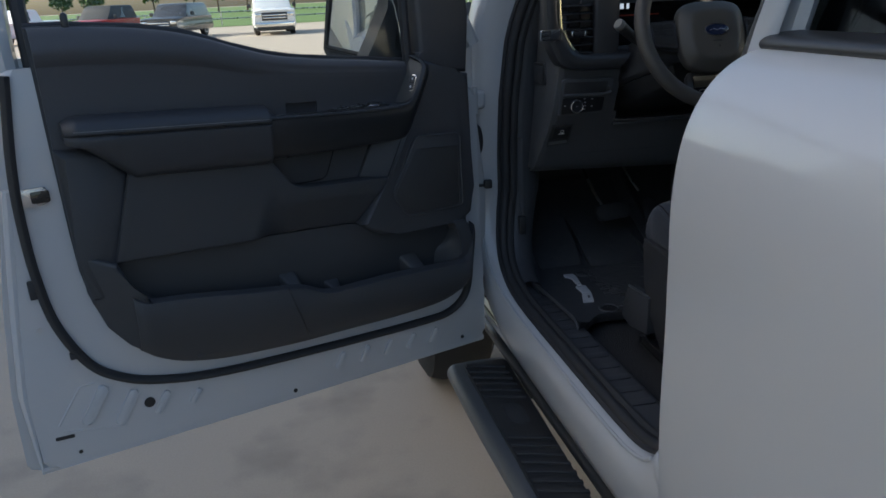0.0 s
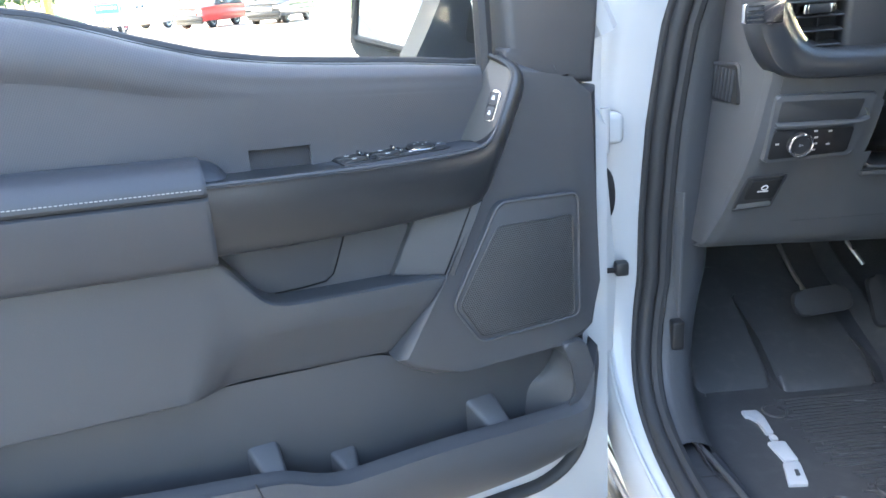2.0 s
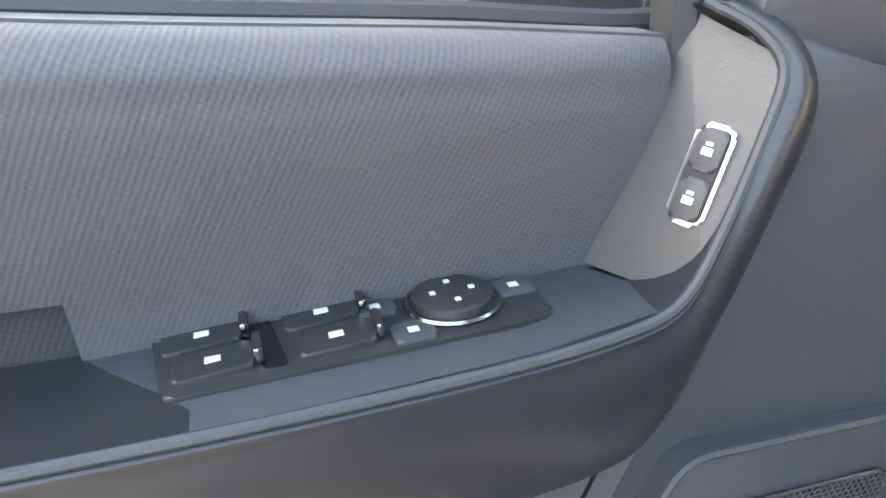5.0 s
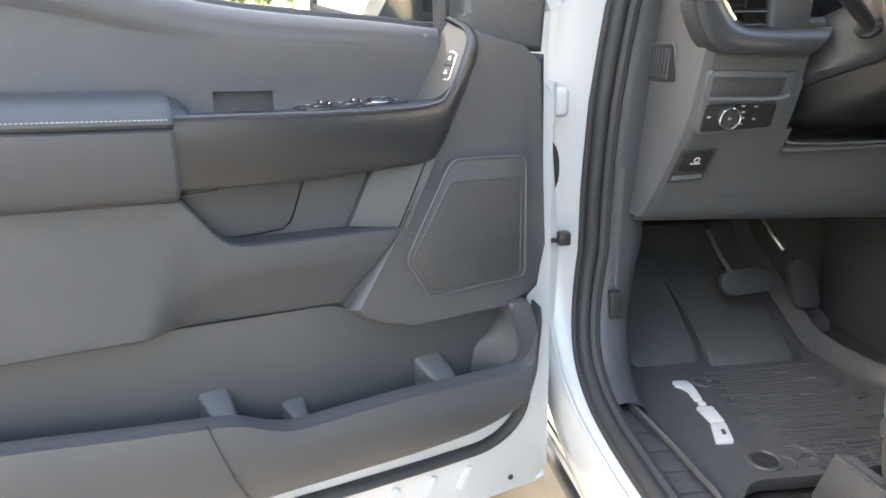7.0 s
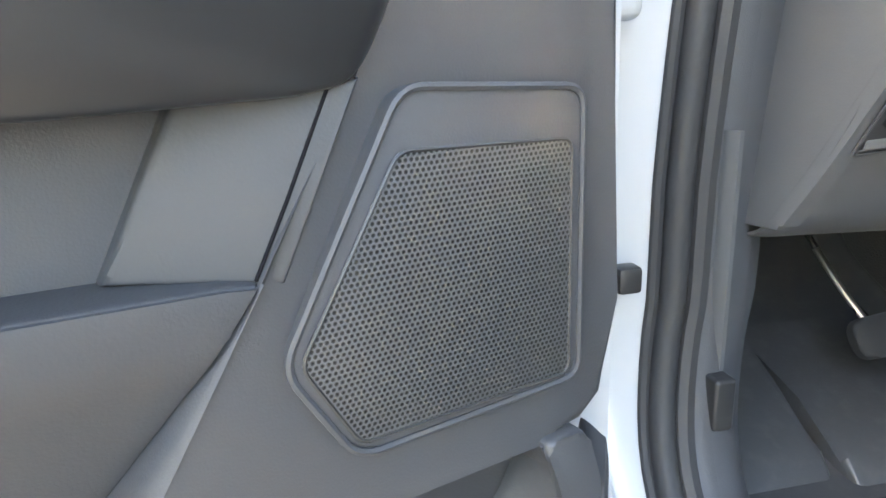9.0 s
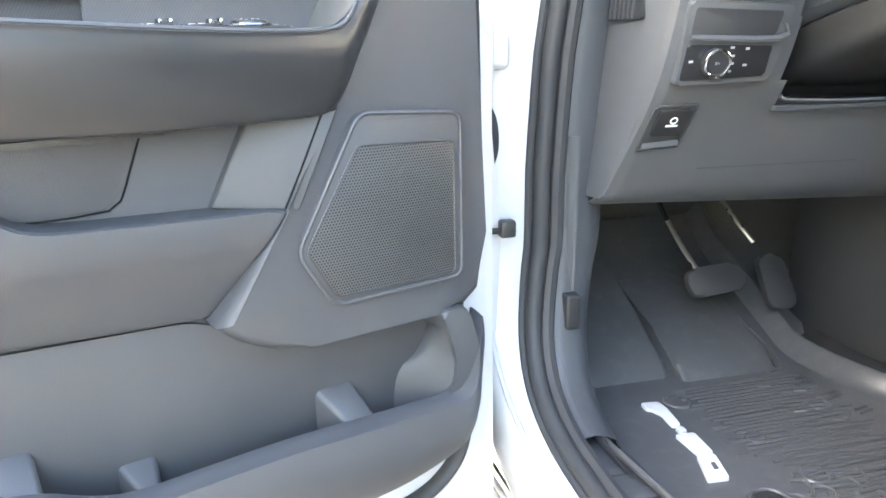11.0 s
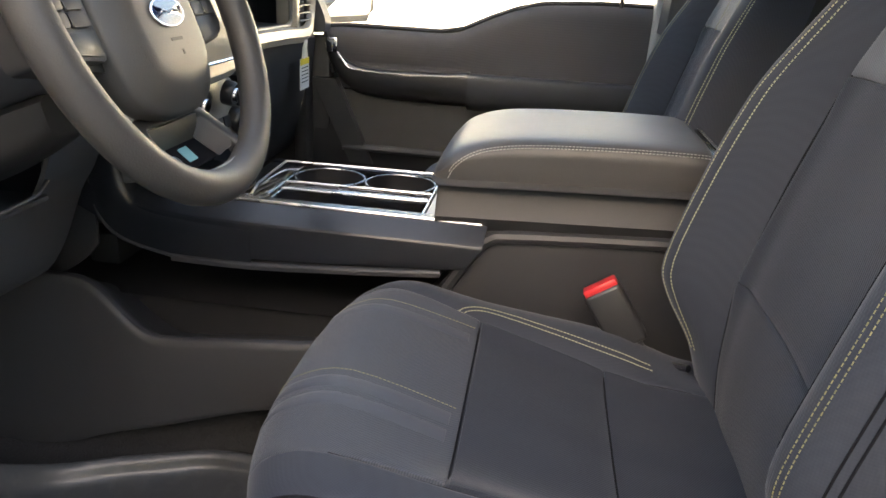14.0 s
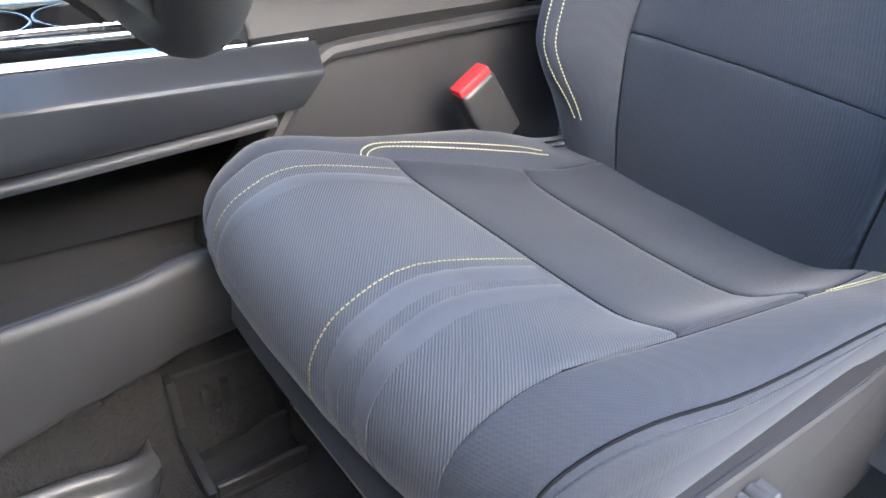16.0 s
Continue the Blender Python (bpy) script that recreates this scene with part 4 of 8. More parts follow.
wpart("door_frame", sheet(rim([(-0.012, -0.02, 0.145), (-0.022, -0.03, 0.10), (-0.024, -0.03, 0.035), (-0.016, -0.02, 0.008), (-0.004, 0.016, 0.0), (0.008, 0.030, 0.0), (0.05, 0.04, 0.002)]), 2, 2, 0.004, (0.6, 0.3, -0.5)), WHITE, body, "white painted door frame, sill and hinge pillar")
wpart("frame_crease", tube([r[0] for r in rim([(-0.0165, -0.012, 0.006)])][20:48], 0.004, 6), WHITE, body)
wpart("rubber_seal", tube([r[0] for r in rim([(0.017, 0.036, -0.010)])], 0.0125, 10), RUBBER, body, "black rubber doorway seal")
wpart("seal_lip", tube([r[0] for r in rim([(0.034, 0.040, -0.015)])], 0.0105, 8), RUBBER, body)
wpart("seal_lip", tube([r[0] for r in rim([(0.005, 0.032, -0.003)])], 0.006, 8), RUBBER, body)
wpart("pillar_trim", sheet(rim([(0.042, 0.042, -0.014), (0.058, 0.045, -0.018), (0.09, 0.05, -0.004), (0.10, 0.06, 0.03)])[:31], 2, 2, 0.003, (1, 0, 0)), TRIM, body, "dark plastic pillar lining")
wpart("center_pillar_trim", sheet(rim([(0.030, 0.05, -0.012), (0.06, 0.05, -0.03), (0.10, 0.05, -0.03), (0.13, 0.05, 0.05)])[50:], 2, 2, 0.003, (1, 0, 0)), TRIM, body)
wpart("center_pillar", sheet([[(side_x(0.9, z) - 0.004, 0.885, z), (side_x(0.9, z) + 0.02, 0.87, z)] for z in (0.78, 1.0, 1.2, 1.4, 1.6, 1.85)], 2, 3, 0.003, (1, 0, 0)), WHITE, body)

wpart("pillar_seal", tube([(side_x(0.9, z) + 0.052, 0.928 - 0.03 * max(0, z - 1.3), z) for z in (0.80, 1.0, 1.2, 1.3, 1.45, 1.6, 1.84)], 0.021, 10), RUBBER, body, "black rubber seal on the center pillar")
wpart("pillar_seal", tube([(side_x(0.9, z) + 0.026, 0.906 - 0.03 * max(0, z - 1.3), z) for z in (0.80, 1.0, 1.2, 1.3, 1.45, 1.6, 1.84)], 0.009, 8), KEY_BLACK, body)
wpart("pillar_seal", tube([(side_x(0.9, z) + 0.012, 0.897 - 0.03 * max(0, z - 1.3), z) for z in (0.80, 1.0, 1.2, 1.3, 1.45, 1.6, 1.84)], 0.009, 8), KEY_BLACK, body)
wpart("belt_pillar_trim", sheet([[(side_x(0.9, z) + 0.058, 0.945 - 0.03 * max(0, z - 1.3), z), (side_x(0.9, z) + 0.085, 0.950 - 0.03 * max(0, z - 1.3), z), (side_x(0.9, z) + 0.13, 0.90, z)] for z in (0.76, 1.0, 1.2, 1.4, 1.6, 1.84)], 3, 3, 0.004, (0, -1, 0)), TRIM, body, "dark grained center pillar cover")

# closed rear door
rz = [(0.575, 0.605), (0.60, 0.590), (0.70, 0.573), (0.814, 0.565), (0.923, 0.559), (1.04, 0.555), (1.153, 0.551), (1.234, 0.550), (1.287, 0.554), (1.330, 0.562), (1.369, 0.577), (1.400, 0.598), (1.422, 0.624), (1.434, 0.648), (1.440, 0.664)]
rows = []
for y, dy in ((0.908, 0.03), (0.905, 0.008), (0.899, 0.001), (0.888, 0.0), (0.85, 0.0), (0.75, 0.001), (0.6, 0.003), (0.45, 0.006), (0.3, 0.009), (0.1, 0.014), (-0.15, 0.020), (-0.40, 0.026)):
    rows.append([(x + dy, y - 0.016 + (0.020 * min(1, max(0, (1.10 - z) / 0.25)) if y > 0.875 else 0), z) for z, x in rz])
rear = wpart("rear_door", sheet(rows, 3, 3, 0.006, (1, 0, 0)), WHITE, body, "white closed rear door with glossy paint")
wpart("belt_moulding", sheet([[(0.664 + d, y, 1.436), (0.660 + d, y, 1.446), (0.672 + d, y, 1.456), (0.715 + d, y, 1.460)] for y, d in ((0.885, 0), (0.5, 0.006), (0.0, 0.018), (-0.40, 0.028))], 3, 3, 0.004, (1, 0, 0)), BLACK, rear, "black window belt moulding")
rw = wpart("rear_window", sheet([[(0.722 + d, y, 1.45), (0.77 + d, y, 1.62), (0.85 + d, y, 1.84)] for y, d in ((0.87, 0), (0.5, 0.006), (0.0, 0.018), (-0.35, 0.028))], 3, 3, 0.004, (1, 0, 0)), glass_mat("privacy_glass", (0.16, 0.18, 0.18)), rear, "tinted rear door window")
rw.visible_shadow = False
wpart("window_divider", tube([(0.722, 0.60, 1.45), (0.76, 0.575, 1.62), (0.85, 0.54, 1.85)], 0.012, 8), RUBBER, rear)
wpart("window_frame", tube(spline([(0.716, 0.895, 1.44), (0.765, 0.89, 1.62), (0.85, 0.86, 1.82), (0.87, 0.80, 1.86), (0.89, 0.2, 1.86), (0.89, -0.3, 1.84)], 4), 0.020, 8), WHITE, rear)
wpart("door_gap", tube([(0.606, 0.934, 0.785), (0.607, 0.944, 0.74), (0.618, 0.955, 0.66), (0.63, 0.955, 0.58)], 0.006, 6), RUBBER, body)
wpart("rocker", sheet([[(side_x(y, 0.6) - 0.012, y, 0.615), (side_x(y, 0.6) - 0.006, y, 0.59), (side_x(y, 0.6) + 0.05, y, 0.56)] for y in (2.2, 1.9, 1.5, 1.1, 0.96)], 3, 3, 0.004, (1, 0, 0)), WHITE, body)
wpart("rocker_flange", sheet([[(side_x(y, 0.6) + 0.020, y, 0.578), (side_x(y, 0.6) - 0.006, y, 0.570), (side_x(y, 0.6) - 0.010, y, 0.545), (side_x(y, 0.6) + 0.03, y, 0.530)] for y in (2.2, 1.9, 1.5, 1.1, 0.4)], 3, 3, 0.004, (1, 0, 0)), BLACK, body)

# hinges, check strap, wiring boot
for z in (1.255, 0.775):
    h = wpart("door_hinge", box(0.505, 0.548, 1.910, 1.945, z - 0.024, z + 0.024, 0.010, 3), WHITE, body, "white painted door hinge")
    wpart("hinge_pin", spin([(0.008, -0.034), (0.008, 0.034)], pose(0.517, 1.912, z), 12), WHITE, h)
strap = wpart("check_strap", box(0.475, 0.548, 1.922, 1.930, 1.014, 1.022, 0.002), BLACK, body, "black door check strap")
wpart("strap_end", box(0.540, 0.562, 1.918, 1.938, 1.008, 1.032, 0.004), BLACK, strap)
wpart("wiring_boot", tube(spline([(0.515, 1.968, 1.185), (0.530, 1.955, 1.165), (0.532, 1.955, 1.12), (0.515, 1.968, 1.085)], 5), 0.014, 8), RUBBER, body, "black rubber wiring boot")
wpart("hinge_cover", sheet([[(0.495, 1.99, z), (0.50, 1.965, z), (0.535, 1.962, z)] for z in (0.58, 0.8, 1.0, 1.2, 1.42)], 3, 3, 0.003, (0, 1, 0)), WHITE, body)

# cab shell
wpart("cab_floor", box(0.64, 2.14, -0.40, 2.45, 0.66, 0.70, 0.01), CARPET, body, "dark carpeted cab floor")
wpart("firewall", sheet([[(x, 2.08, 0.69), (x, 2.30, 0.78), (x, 2.42, 0.95), (x, 2.44, 1.5)] for x in (0.62, 1.0, 1.4, 1.8, 2.16)], 3, 3, 0.02, (0, 1, 0)), mat("grey_insulation_felt", (0.11, 0.11, 0.112), 0.95, grain=300, bump=0.8, depth=0.002, vary=0.25), body, "grey felt lining ahead of the pedals")
wpart("back_wall", box(0.70, 2.10, -0.45, -0.41, 0.6, 1.45, 0.01), TRIM, body)
wpart("far_side_wall", box(2.20, 2.24, -0.42, 2.4, 0.55, 1.10, 0.01), TRIM_DARK, body)
wpart("far_dash_end", box(2.125, 2.20, 1.805, 1.84, 0.98, 1.40, 0.01), TRIM_DARK, body)
wpart("far_kick_panel", box(2.175, 2.222, 1.76, 2.4, 0.70, 1.30, 0.01), TRIM_DARK, body, "black kick panel on the passenger side")
wpart("far_rear_panel", box(2.18, 2.24, -0.42, 0.98, 0.9, 1.42, 0.01), TRIM, body)
wpart("roof", sheet([[(CX + dx, y, 1.955 - 0.05 * (abs(dx) / 0.55) ** 2 - dz) for dx in (-0.55, -0.3, 0, 0.3, 0.55)] for y, dz in ((1.40, 0.05), (1.2, 0.0), (0.5, -0.01), (-0.3, 0.02), (-0.45, 0.06))], 3, 3, 0.03, (0, 0, -1)), HEADLINER, body, "pale headliner under a white roof")
for s in (-1, 1):
    wpart("roof_rail", tube(spline([(CX + s * 0.565, -0.44, 1.85), (CX + s * 0.575, 0.3, 1.90), (CX + s * 0.575, 1.1, 1.89), (CX + s * 0.59, 1.45, 1.82), (CX + s * 0.66, 1.86, 1.60), (CX + s * 0.75, 2.18, 1.42)], 4), 0.045, 8), WHITE, body)
wpart("far_center_pillar", tube([(2.16, 0.93, 1.36), (2.12, 0.92, 1.62), (1.98, 0.90, 1.88)], 0.045, 8), TRIM, body)
wpart("far_rear_pillar", tube([(2.16, -0.36, 1.36), (2.08, -0.38, 1.62), (1.97, -0.40, 1.86)], 0.05, 8), TRIM, body)
ws = wpart("windshield", sheet([[(CX + dx, 2.20 - 0.10 * (dx / 0.7) ** 2, 1.44), (CX + dx * 0.92, 1.84 - 0.08 * (dx / 0.7) ** 2, 1.70), (CX + dx * 0.85, 1.44, 1.91)] for dx in (-0.72, -0.36, 0, 0.36, 0.72)], 3, 3, 0.005, (0, 0.5, 0.86)), GLASS, body, "clear windshield")
ws.visible_shadow = False
bw = wpart("back_window", box(0.82, 1.97, -0.445, -0.44, 1.45, 1.86, 0.001), glass_mat("back_privacy_glass", (0.14, 0.155, 0.155)), body)
bw.visible_shadow = False
wpart("hood", sheet([[(CX + dx, y, z - 0.05 * (dx / 0.85) ** 2) for dx in (-0.86, -0.5, 0, 0.5, 0.86)] for y, z in ((2.18, 1.40), (2.6, 1.38), (3.2, 1.33), (3.5, 1.26), (3.58, 1.10))], 3, 3, 0.02, (0, 0, -1)), WHITE, body, "white hood")
for s in (-1, 1):
    wpart("fender", sheet([[(CX + s * 0.86, 2.05, z0), (CX + s * (0.90 + o), 2.45, z1), (CX + s * (0.92 + o), 2.9, z2), (CX + s * 0.90, 3.5, z3)] for o, z0, z1, z2, z3 in ((-0.03, 1.36, 1.35, 1.33, 1.25), (0.03, 1.15, 1.15, 1.13, 1.10), (0.05, 0.90, 0.98, 1.02, 0.95), (0.02, 0.60, 0.80, 0.95, 0.75))], 3, 3, 0.01, (-s, 0, 0)), WHITE, body)
    wheel = wpart("wheel", spin([(0.19, -0.10), (0.21, -0.13), (0.33, -0.135), (0.375, -0.11), (0.392, -0.06), (0.395, 0.0), (0.392, 0.06), (0.375, 0.11), (0.33, 0.135), (0.21, 0.13), (0.19, 0.10)], pose(CX + s * 0.83, 2.78, 0.395, 0, 90, 0), 40), TYRE, body, "black tyre")
    wpart("rim", spin([(0.215, -0.05), (0.215, 0.11), (0.19, 0.09), (0.06, 0.05), (0.05, 0.07), (0, 0.07)], pose(CX + s * 0.83, 2.78, 0.395, 0, 90 * s, 0), 32), ALU, wheel)

# running board
board = thing("running_board", "angular grey running board with black ribbed step pad", "running board", pose(0.49, 1.3, 0.44))
rows = []
for y, z, dx, s in ((1.862, 0.500, 0.035, 0.2), (1.855, 0.512, 0.012, 0.7), (1.835, 0.522, 0.0, 1), (1.78, 0.528, -0.004, 1), (1.5, 0.530, -0.004, 1), (1.1, 0.530, 0.006, 1), (0.7, 0.530, 0.010, 1), (0.1, 0.528, 0.012, 1)):
    o = dx + 0.05 * (1.83 - min(y, 1.83))
    rows.append([(0.450 + o, y, z - 0.080 * s), (0.412 + o, y, z - 0.058 * s), (0.393 + o, y, z - 0.026 * s), (0.405 + o, y, z - 0.005 * s), (0.430 + o * 0.8, y, z), (0.500 + o * 0.4, y, z + 0.002), (0.566 + o * 0.1, y, z - 0.004), (0.570 + o * 0.1, y, z - 0.06 * s)])
wpart("board_body", sheet(rows, 4, 4, 0.005, (0, 0, -1)), mat("dark_silver_powder_coat", (0.16, 0.165, 0.17), 0.45, metal=0.5, grain=900, bump=0.2), board, "dark silver running board tube")
pad = wpart("step_pad", slab(rnd([(0.434, 1.792), (0.556, 1.80), (0.562, 1.20), (0.564, 0.5), (0.486, 0.5), (0.460, 1.20)], 0.01), 0.525, 0.5395, XY, 0.003), BLACK, board, "black rubber step pad")
for i in range(16):
    y = 1.775 - 0.034 * i - (0.16 if i > 5 else 0)
    x0 = 0.438 + 0.044 * (1.79 - y)
    wpart("pad_rib", slab([(x0, y), (x0 + 0.102, y - 0.030), (x0 + 0.103, y - 0.020), (x0 + 0.001, y + 0.010)], 0.536, 0.5445, XY, 0.0015), RUBBER, pad)
wpart("pad_emblem", slab(rnd([(0.478, 1.570), (0.528, 1.560), (0.532, 1.46), (0.484, 1.47)], 0.022), 0.536, 0.5415, XY, 0.002), RUBBER, pad)
for y in (1.72, 0.6):
    wpart("mount_bracket", box(0.50, 0.70, y - 0.03, y + 0.03, 0.46, 0.50, 0.008), BLACK, board)

# ---- sill plate and floor mat ----
sill = thing("sill_plate", "black ribbed plastic scuff plate on the door sill", "sill plate", pose(0.65, 1.4, 0.735))
wpart("plate", sheet([[(side_x(y, 0.74) + 0.034, y, 0.735 + e), (side_x(y, 0.74) + 0.046, y, 0.744 + e), (side_x(y, 0.74) + 0.080, y, 0.744 + e), (side_x(y, 0.74) + 0.112, y, 0.740), (side_x(y, 0.74) + 0.128, y, 0.700)] for y, e in ((1.90, 0.03), (1.82, 0.008), (1.70, 0), (1.4, 0), (1.1, 0), (1.0, 0), (0.96, 0.02))], 4, 4, 0.004, (0, 0, -1)), TRIM, sill)
for i in range(12):
    y = 1.73 - 0.052 * i
    wpart("plate_rib", slab(rnd([(side_x(y, 0.74) + 0.044, y), (side_x(y, 0.74) + 0.102, y), (side_x(y, 0.74) + 0.102, y + 0.022), (side_x(y, 0.74) + 0.044, y + 0.022)], 0.006), 0.738, 0.7475, XY, 0.003), TRIM, sill)
wpart("rear_plate", box(0.66, 0.74, 0.95, 1.12, 0.70, 0.742, 0.006), TRIM, sill)

kick = thing("kick_panel", "dark plastic kick panel beside the pedals", "trim panel", pose(0.65, 2.0, 0.75))
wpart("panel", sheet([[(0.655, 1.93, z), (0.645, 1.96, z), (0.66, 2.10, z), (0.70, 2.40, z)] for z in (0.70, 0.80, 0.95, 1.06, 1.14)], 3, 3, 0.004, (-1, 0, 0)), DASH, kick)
wpart("sill_cheek", sheet([[(xo, y, zo), (0.6 * xo + 0.4 * xi - 0.004, y, 0.45 * zo + 0.55 * 0.748), (xi, y, 0.738)] for y, xo, zo, xi in ((2.03, 0.640, 1.02, 0.712), (1.965, 0.638, 0.95, 0.700), (1.925, 0.634, 0.880, 0.682), (1.890, 0.632, 0.828, 0.664), (1.845, 0.632, 0.796, 0.648), (1.79, 0.634, 0.772, 0.645), (1.72, 0.637, 0.757, 0.655))], 4, 4, 0.003, (1, 0, -0.5)), TRIM, kick, "curved lining from the kick panel to the sill")
wpart("fuse_cover", box(0.636, 0.658, 1.911, 1.935, 0.866, 0.918, 0.004, 3), BLACK, kick, "small black access cover")

floor_mat = thing("floor_mat", "black rubber floor mat with raised edge, dusty footprints", "floor mat", pose(0.9, 1.75, 0.705))
mrows = []
for y, z in ((1.512, 0.742), (1.524, 0.724), (1.545, 0.716), (1.60, 0.716), (1.68, 0.716), (1.75, 0.716), (1.82, 0.716), (1.90, 0.716), (2.02, 0.720), (2.09, 0.745), (2.19, 0.79), (2.30, 0.84), (2.36, 0.90)):
    l = float(np.interp(y, [1.5, 1.56, 1.65, 1.73, 1.80, 1.88, 1.98, 2.1, 2.4], [0.680, 0.678, 0.672, 0.664, 0.652, 0.668, 0.706, 0.720, 0.73]))
    r = float(np.interp(y, [1.50, 1.56, 1.66, 1.80, 1.95, 2.4], [1.236, 1.250, 1.262, 1.215, 1.150, 1.140]))
    e = 0.046 if 1.50 < y < 2.1 else 0.024
    if y < 1.53:
        e -= 0.022
    row = []
    for x, dz in ((l - 0.016, e - 0.002), (l - 0.010, e), (l + 0.010, 0.010), (l + 0.03, 0.0), (0.75, 0.0), (0.85, 0.0), (1.0, 0.0), (1.10, 0.0), (r - 0.036, 0.002), (r - 0.016, 0.024), (r - 0.006, 0.030), (r, 0.022)):
        k = float(np.interp(x, [0.66, 0.70, 0.75, 0.85, 1.0, 1.12, 1.20], [1.08, 0.77, 0.47, 0.47, 0.40, 0.55, 0.92]))  # the front hem is cut back from the raised corner
        row.append((x, 1.66 - (1.66 - y) * k if y < 1.66 else y, z + dz))
    mrows.append(row)
mat_body = wpart("mat_sheet", sheet(mrows, 4, 4, 0.005, (0, 0, -1)), MATR, floor_mat)
for i in range(40):
    y = 1.958 - 0.0098 * i
    x0 = 0.852 + 0.014 * math.sin(i * 1.9) + (0.03 if i > 20 else 0)
    wpart("mat_rib", tube(spline([(x0, y, 0.7166), (0.91, y + 0.002 * math.sin(i), 0.7176), (0.965, y - 0.002 * math.sin(2 * i), 0.7178), (1.03, y + 0.002 * math.cos(3 * i), 0.7176), (1.085 - 0.012 * (i % 4), y, 0.7166)], 3), 0.0032, 6), MATR, mat_body)
for i in range(9):
    y, x = 1.93 - 0.028 * (i % 5), 0.985 + 0.045 * (i // 5) + 0.018 * (i % 3)
    wpart("mat_scuff", tube([(x, y, 0.7205), (x + 0.02, y - 0.003, 0.7205)], 0.0012, 5), MARK_DIM if i % 3 == 0 else MATR, mat_body)
# the badge on the mat: pale letter-like blocks
badge = [[(0.775, 1.930), (0.803, 1.928), (0.806, 1.905), (0.800, 1.858), (0.787, 1.858), (0.789, 1.893), (0.781, 1.910), (0.775, 1.912)], [(0.788, 1.853), (0.799, 1.853), (0.799, 1.838), (0.788, 1.838)], [(0.777, 1.834), (0.806, 1.832), (0.803, 1.780), (0.780, 1.782)], [(0.776, 1.778), (0.802, 1.776), (0.788, 1.722), (0.758, 1.724)]]
for b_ in badge:
    wpart("badge_block", slab(rnd(b_, 0.003), 0.712, 0.7215, XY, 0.001), GREY_LOGO, mat_body, "pale grey raised badge")
wpart("badge_gap", slab(rnd([(0.779, 1.742), (0.786, 1.742), (0.789, 1.757), (0.783, 1.757)], 0.002), 0.715, 0.7225, XY, 0), MATR, mat_body)
wpart("fixing_ring", tube([(0.810 + 0.025 * math.cos(a), 1.668 + 0.025 * math.sin(a), 0.7185) for a in np.linspace(0, 2 * math.pi, 33)[:-1]], 0.003, 6, True), MATR, mat_body)
wpart("fixing_disc", spin([(0.021, 0), (0.020, 0.004), (0.007, 0.005), (0.006, 0.009), (0, 0.010)], pose(0.810, 1.668, 0.715), 24), BLACK, mat_body)
for i in range(6):
    x, y = 0.875 + 0.036 * i, 1.598 + 0.012 * i
    wpart("raised_bar", slab(rnd([(x, y), (x + 0.010, y + 0.002), (x + 0.008, y + 0.030), (x - 0.002, y + 0.028)], 0.002), 0.714, 0.7205, XY, 0.0012), MATR, mat_body)
for x, y, r in ((0.835, 1.925, 0.020), (0.90, 1.70, 0.017), (0.885, 1.80, 0.014), (1.04, 1.86, 0.018)):
    wpart("swirl_ring", tube([(x + r * math.cos(a), y + r * math.sin(a), 0.7182) for a in np.linspace(0, 2 * math.pi, 21)[:-1]], 0.0022, 5, True), MATR, mat_body)
wpart("dead_pedal", slab([(1.985, 0.700), (2.025, 0.744), (2.130, 0.776), (2.27, 0.862), (2.30, 0.85), (2.06, 0.700)], 0.722, 0.868, YZ, 0.012, 3, True), MATR, mat_body, "raised foot rest of the mat")
wpart("heel_ridge", slab([(1.965, 0.700), (2.005, 0.742), (2.095, 0.764), (2.22, 0.82), (2.25, 0.80), (2.03, 0.700)], 0.880, 1.062, YZ, 0.012, 3, True), MATR, mat_body)
wpart("ridge_flank", sheet([[(1.060, 1.985, 0.722), (1.060, 2.02, 0.748), (1.060, 2.10, 0.772)], [(1.085, 2.000, 0.717), (1.085, 2.04, 0.735), (1.085, 2.12, 0.752)], [(1.115, 2.06, 0.716), (1.115, 2.08, 0.718), (1.115, 2.15, 0.74)]], 3, 3, 0.004, (0, 0, -1)), MATR, mat_body)
for k in range(12):
    x, y = 0.845 + 0.021 * k, 1.640 + 0.018 * math.sin(k * 1.7) + 0.006 * (k % 3)
    wpart("raised_swirl", tube(spline([(x, y, 0.7175), (x + 0.010, y + 0.014, 0.7192), (x + 0.006 + 0.006 * (k % 2), y + 0.030, 0.7186), (x - 0.006, y + 0.036, 0.7175)], 4), 0.0026, 6), MATR, mat_body)
for k in range(4):
    x, y = 1.045 + 0.012 * k, 1.985 - 0.052 * k
    for d in (0.0, 0.011):
        wpart("raised_dash", slab(rnd([(x, y - d), (x + 0.028, y - d + 0.006), (x + 0.028, y - d + 0.0105), (x, y - d + 0.0045)], 0.0015), 0.714, 0.7212, XY, 0.001), MATR, mat_body)

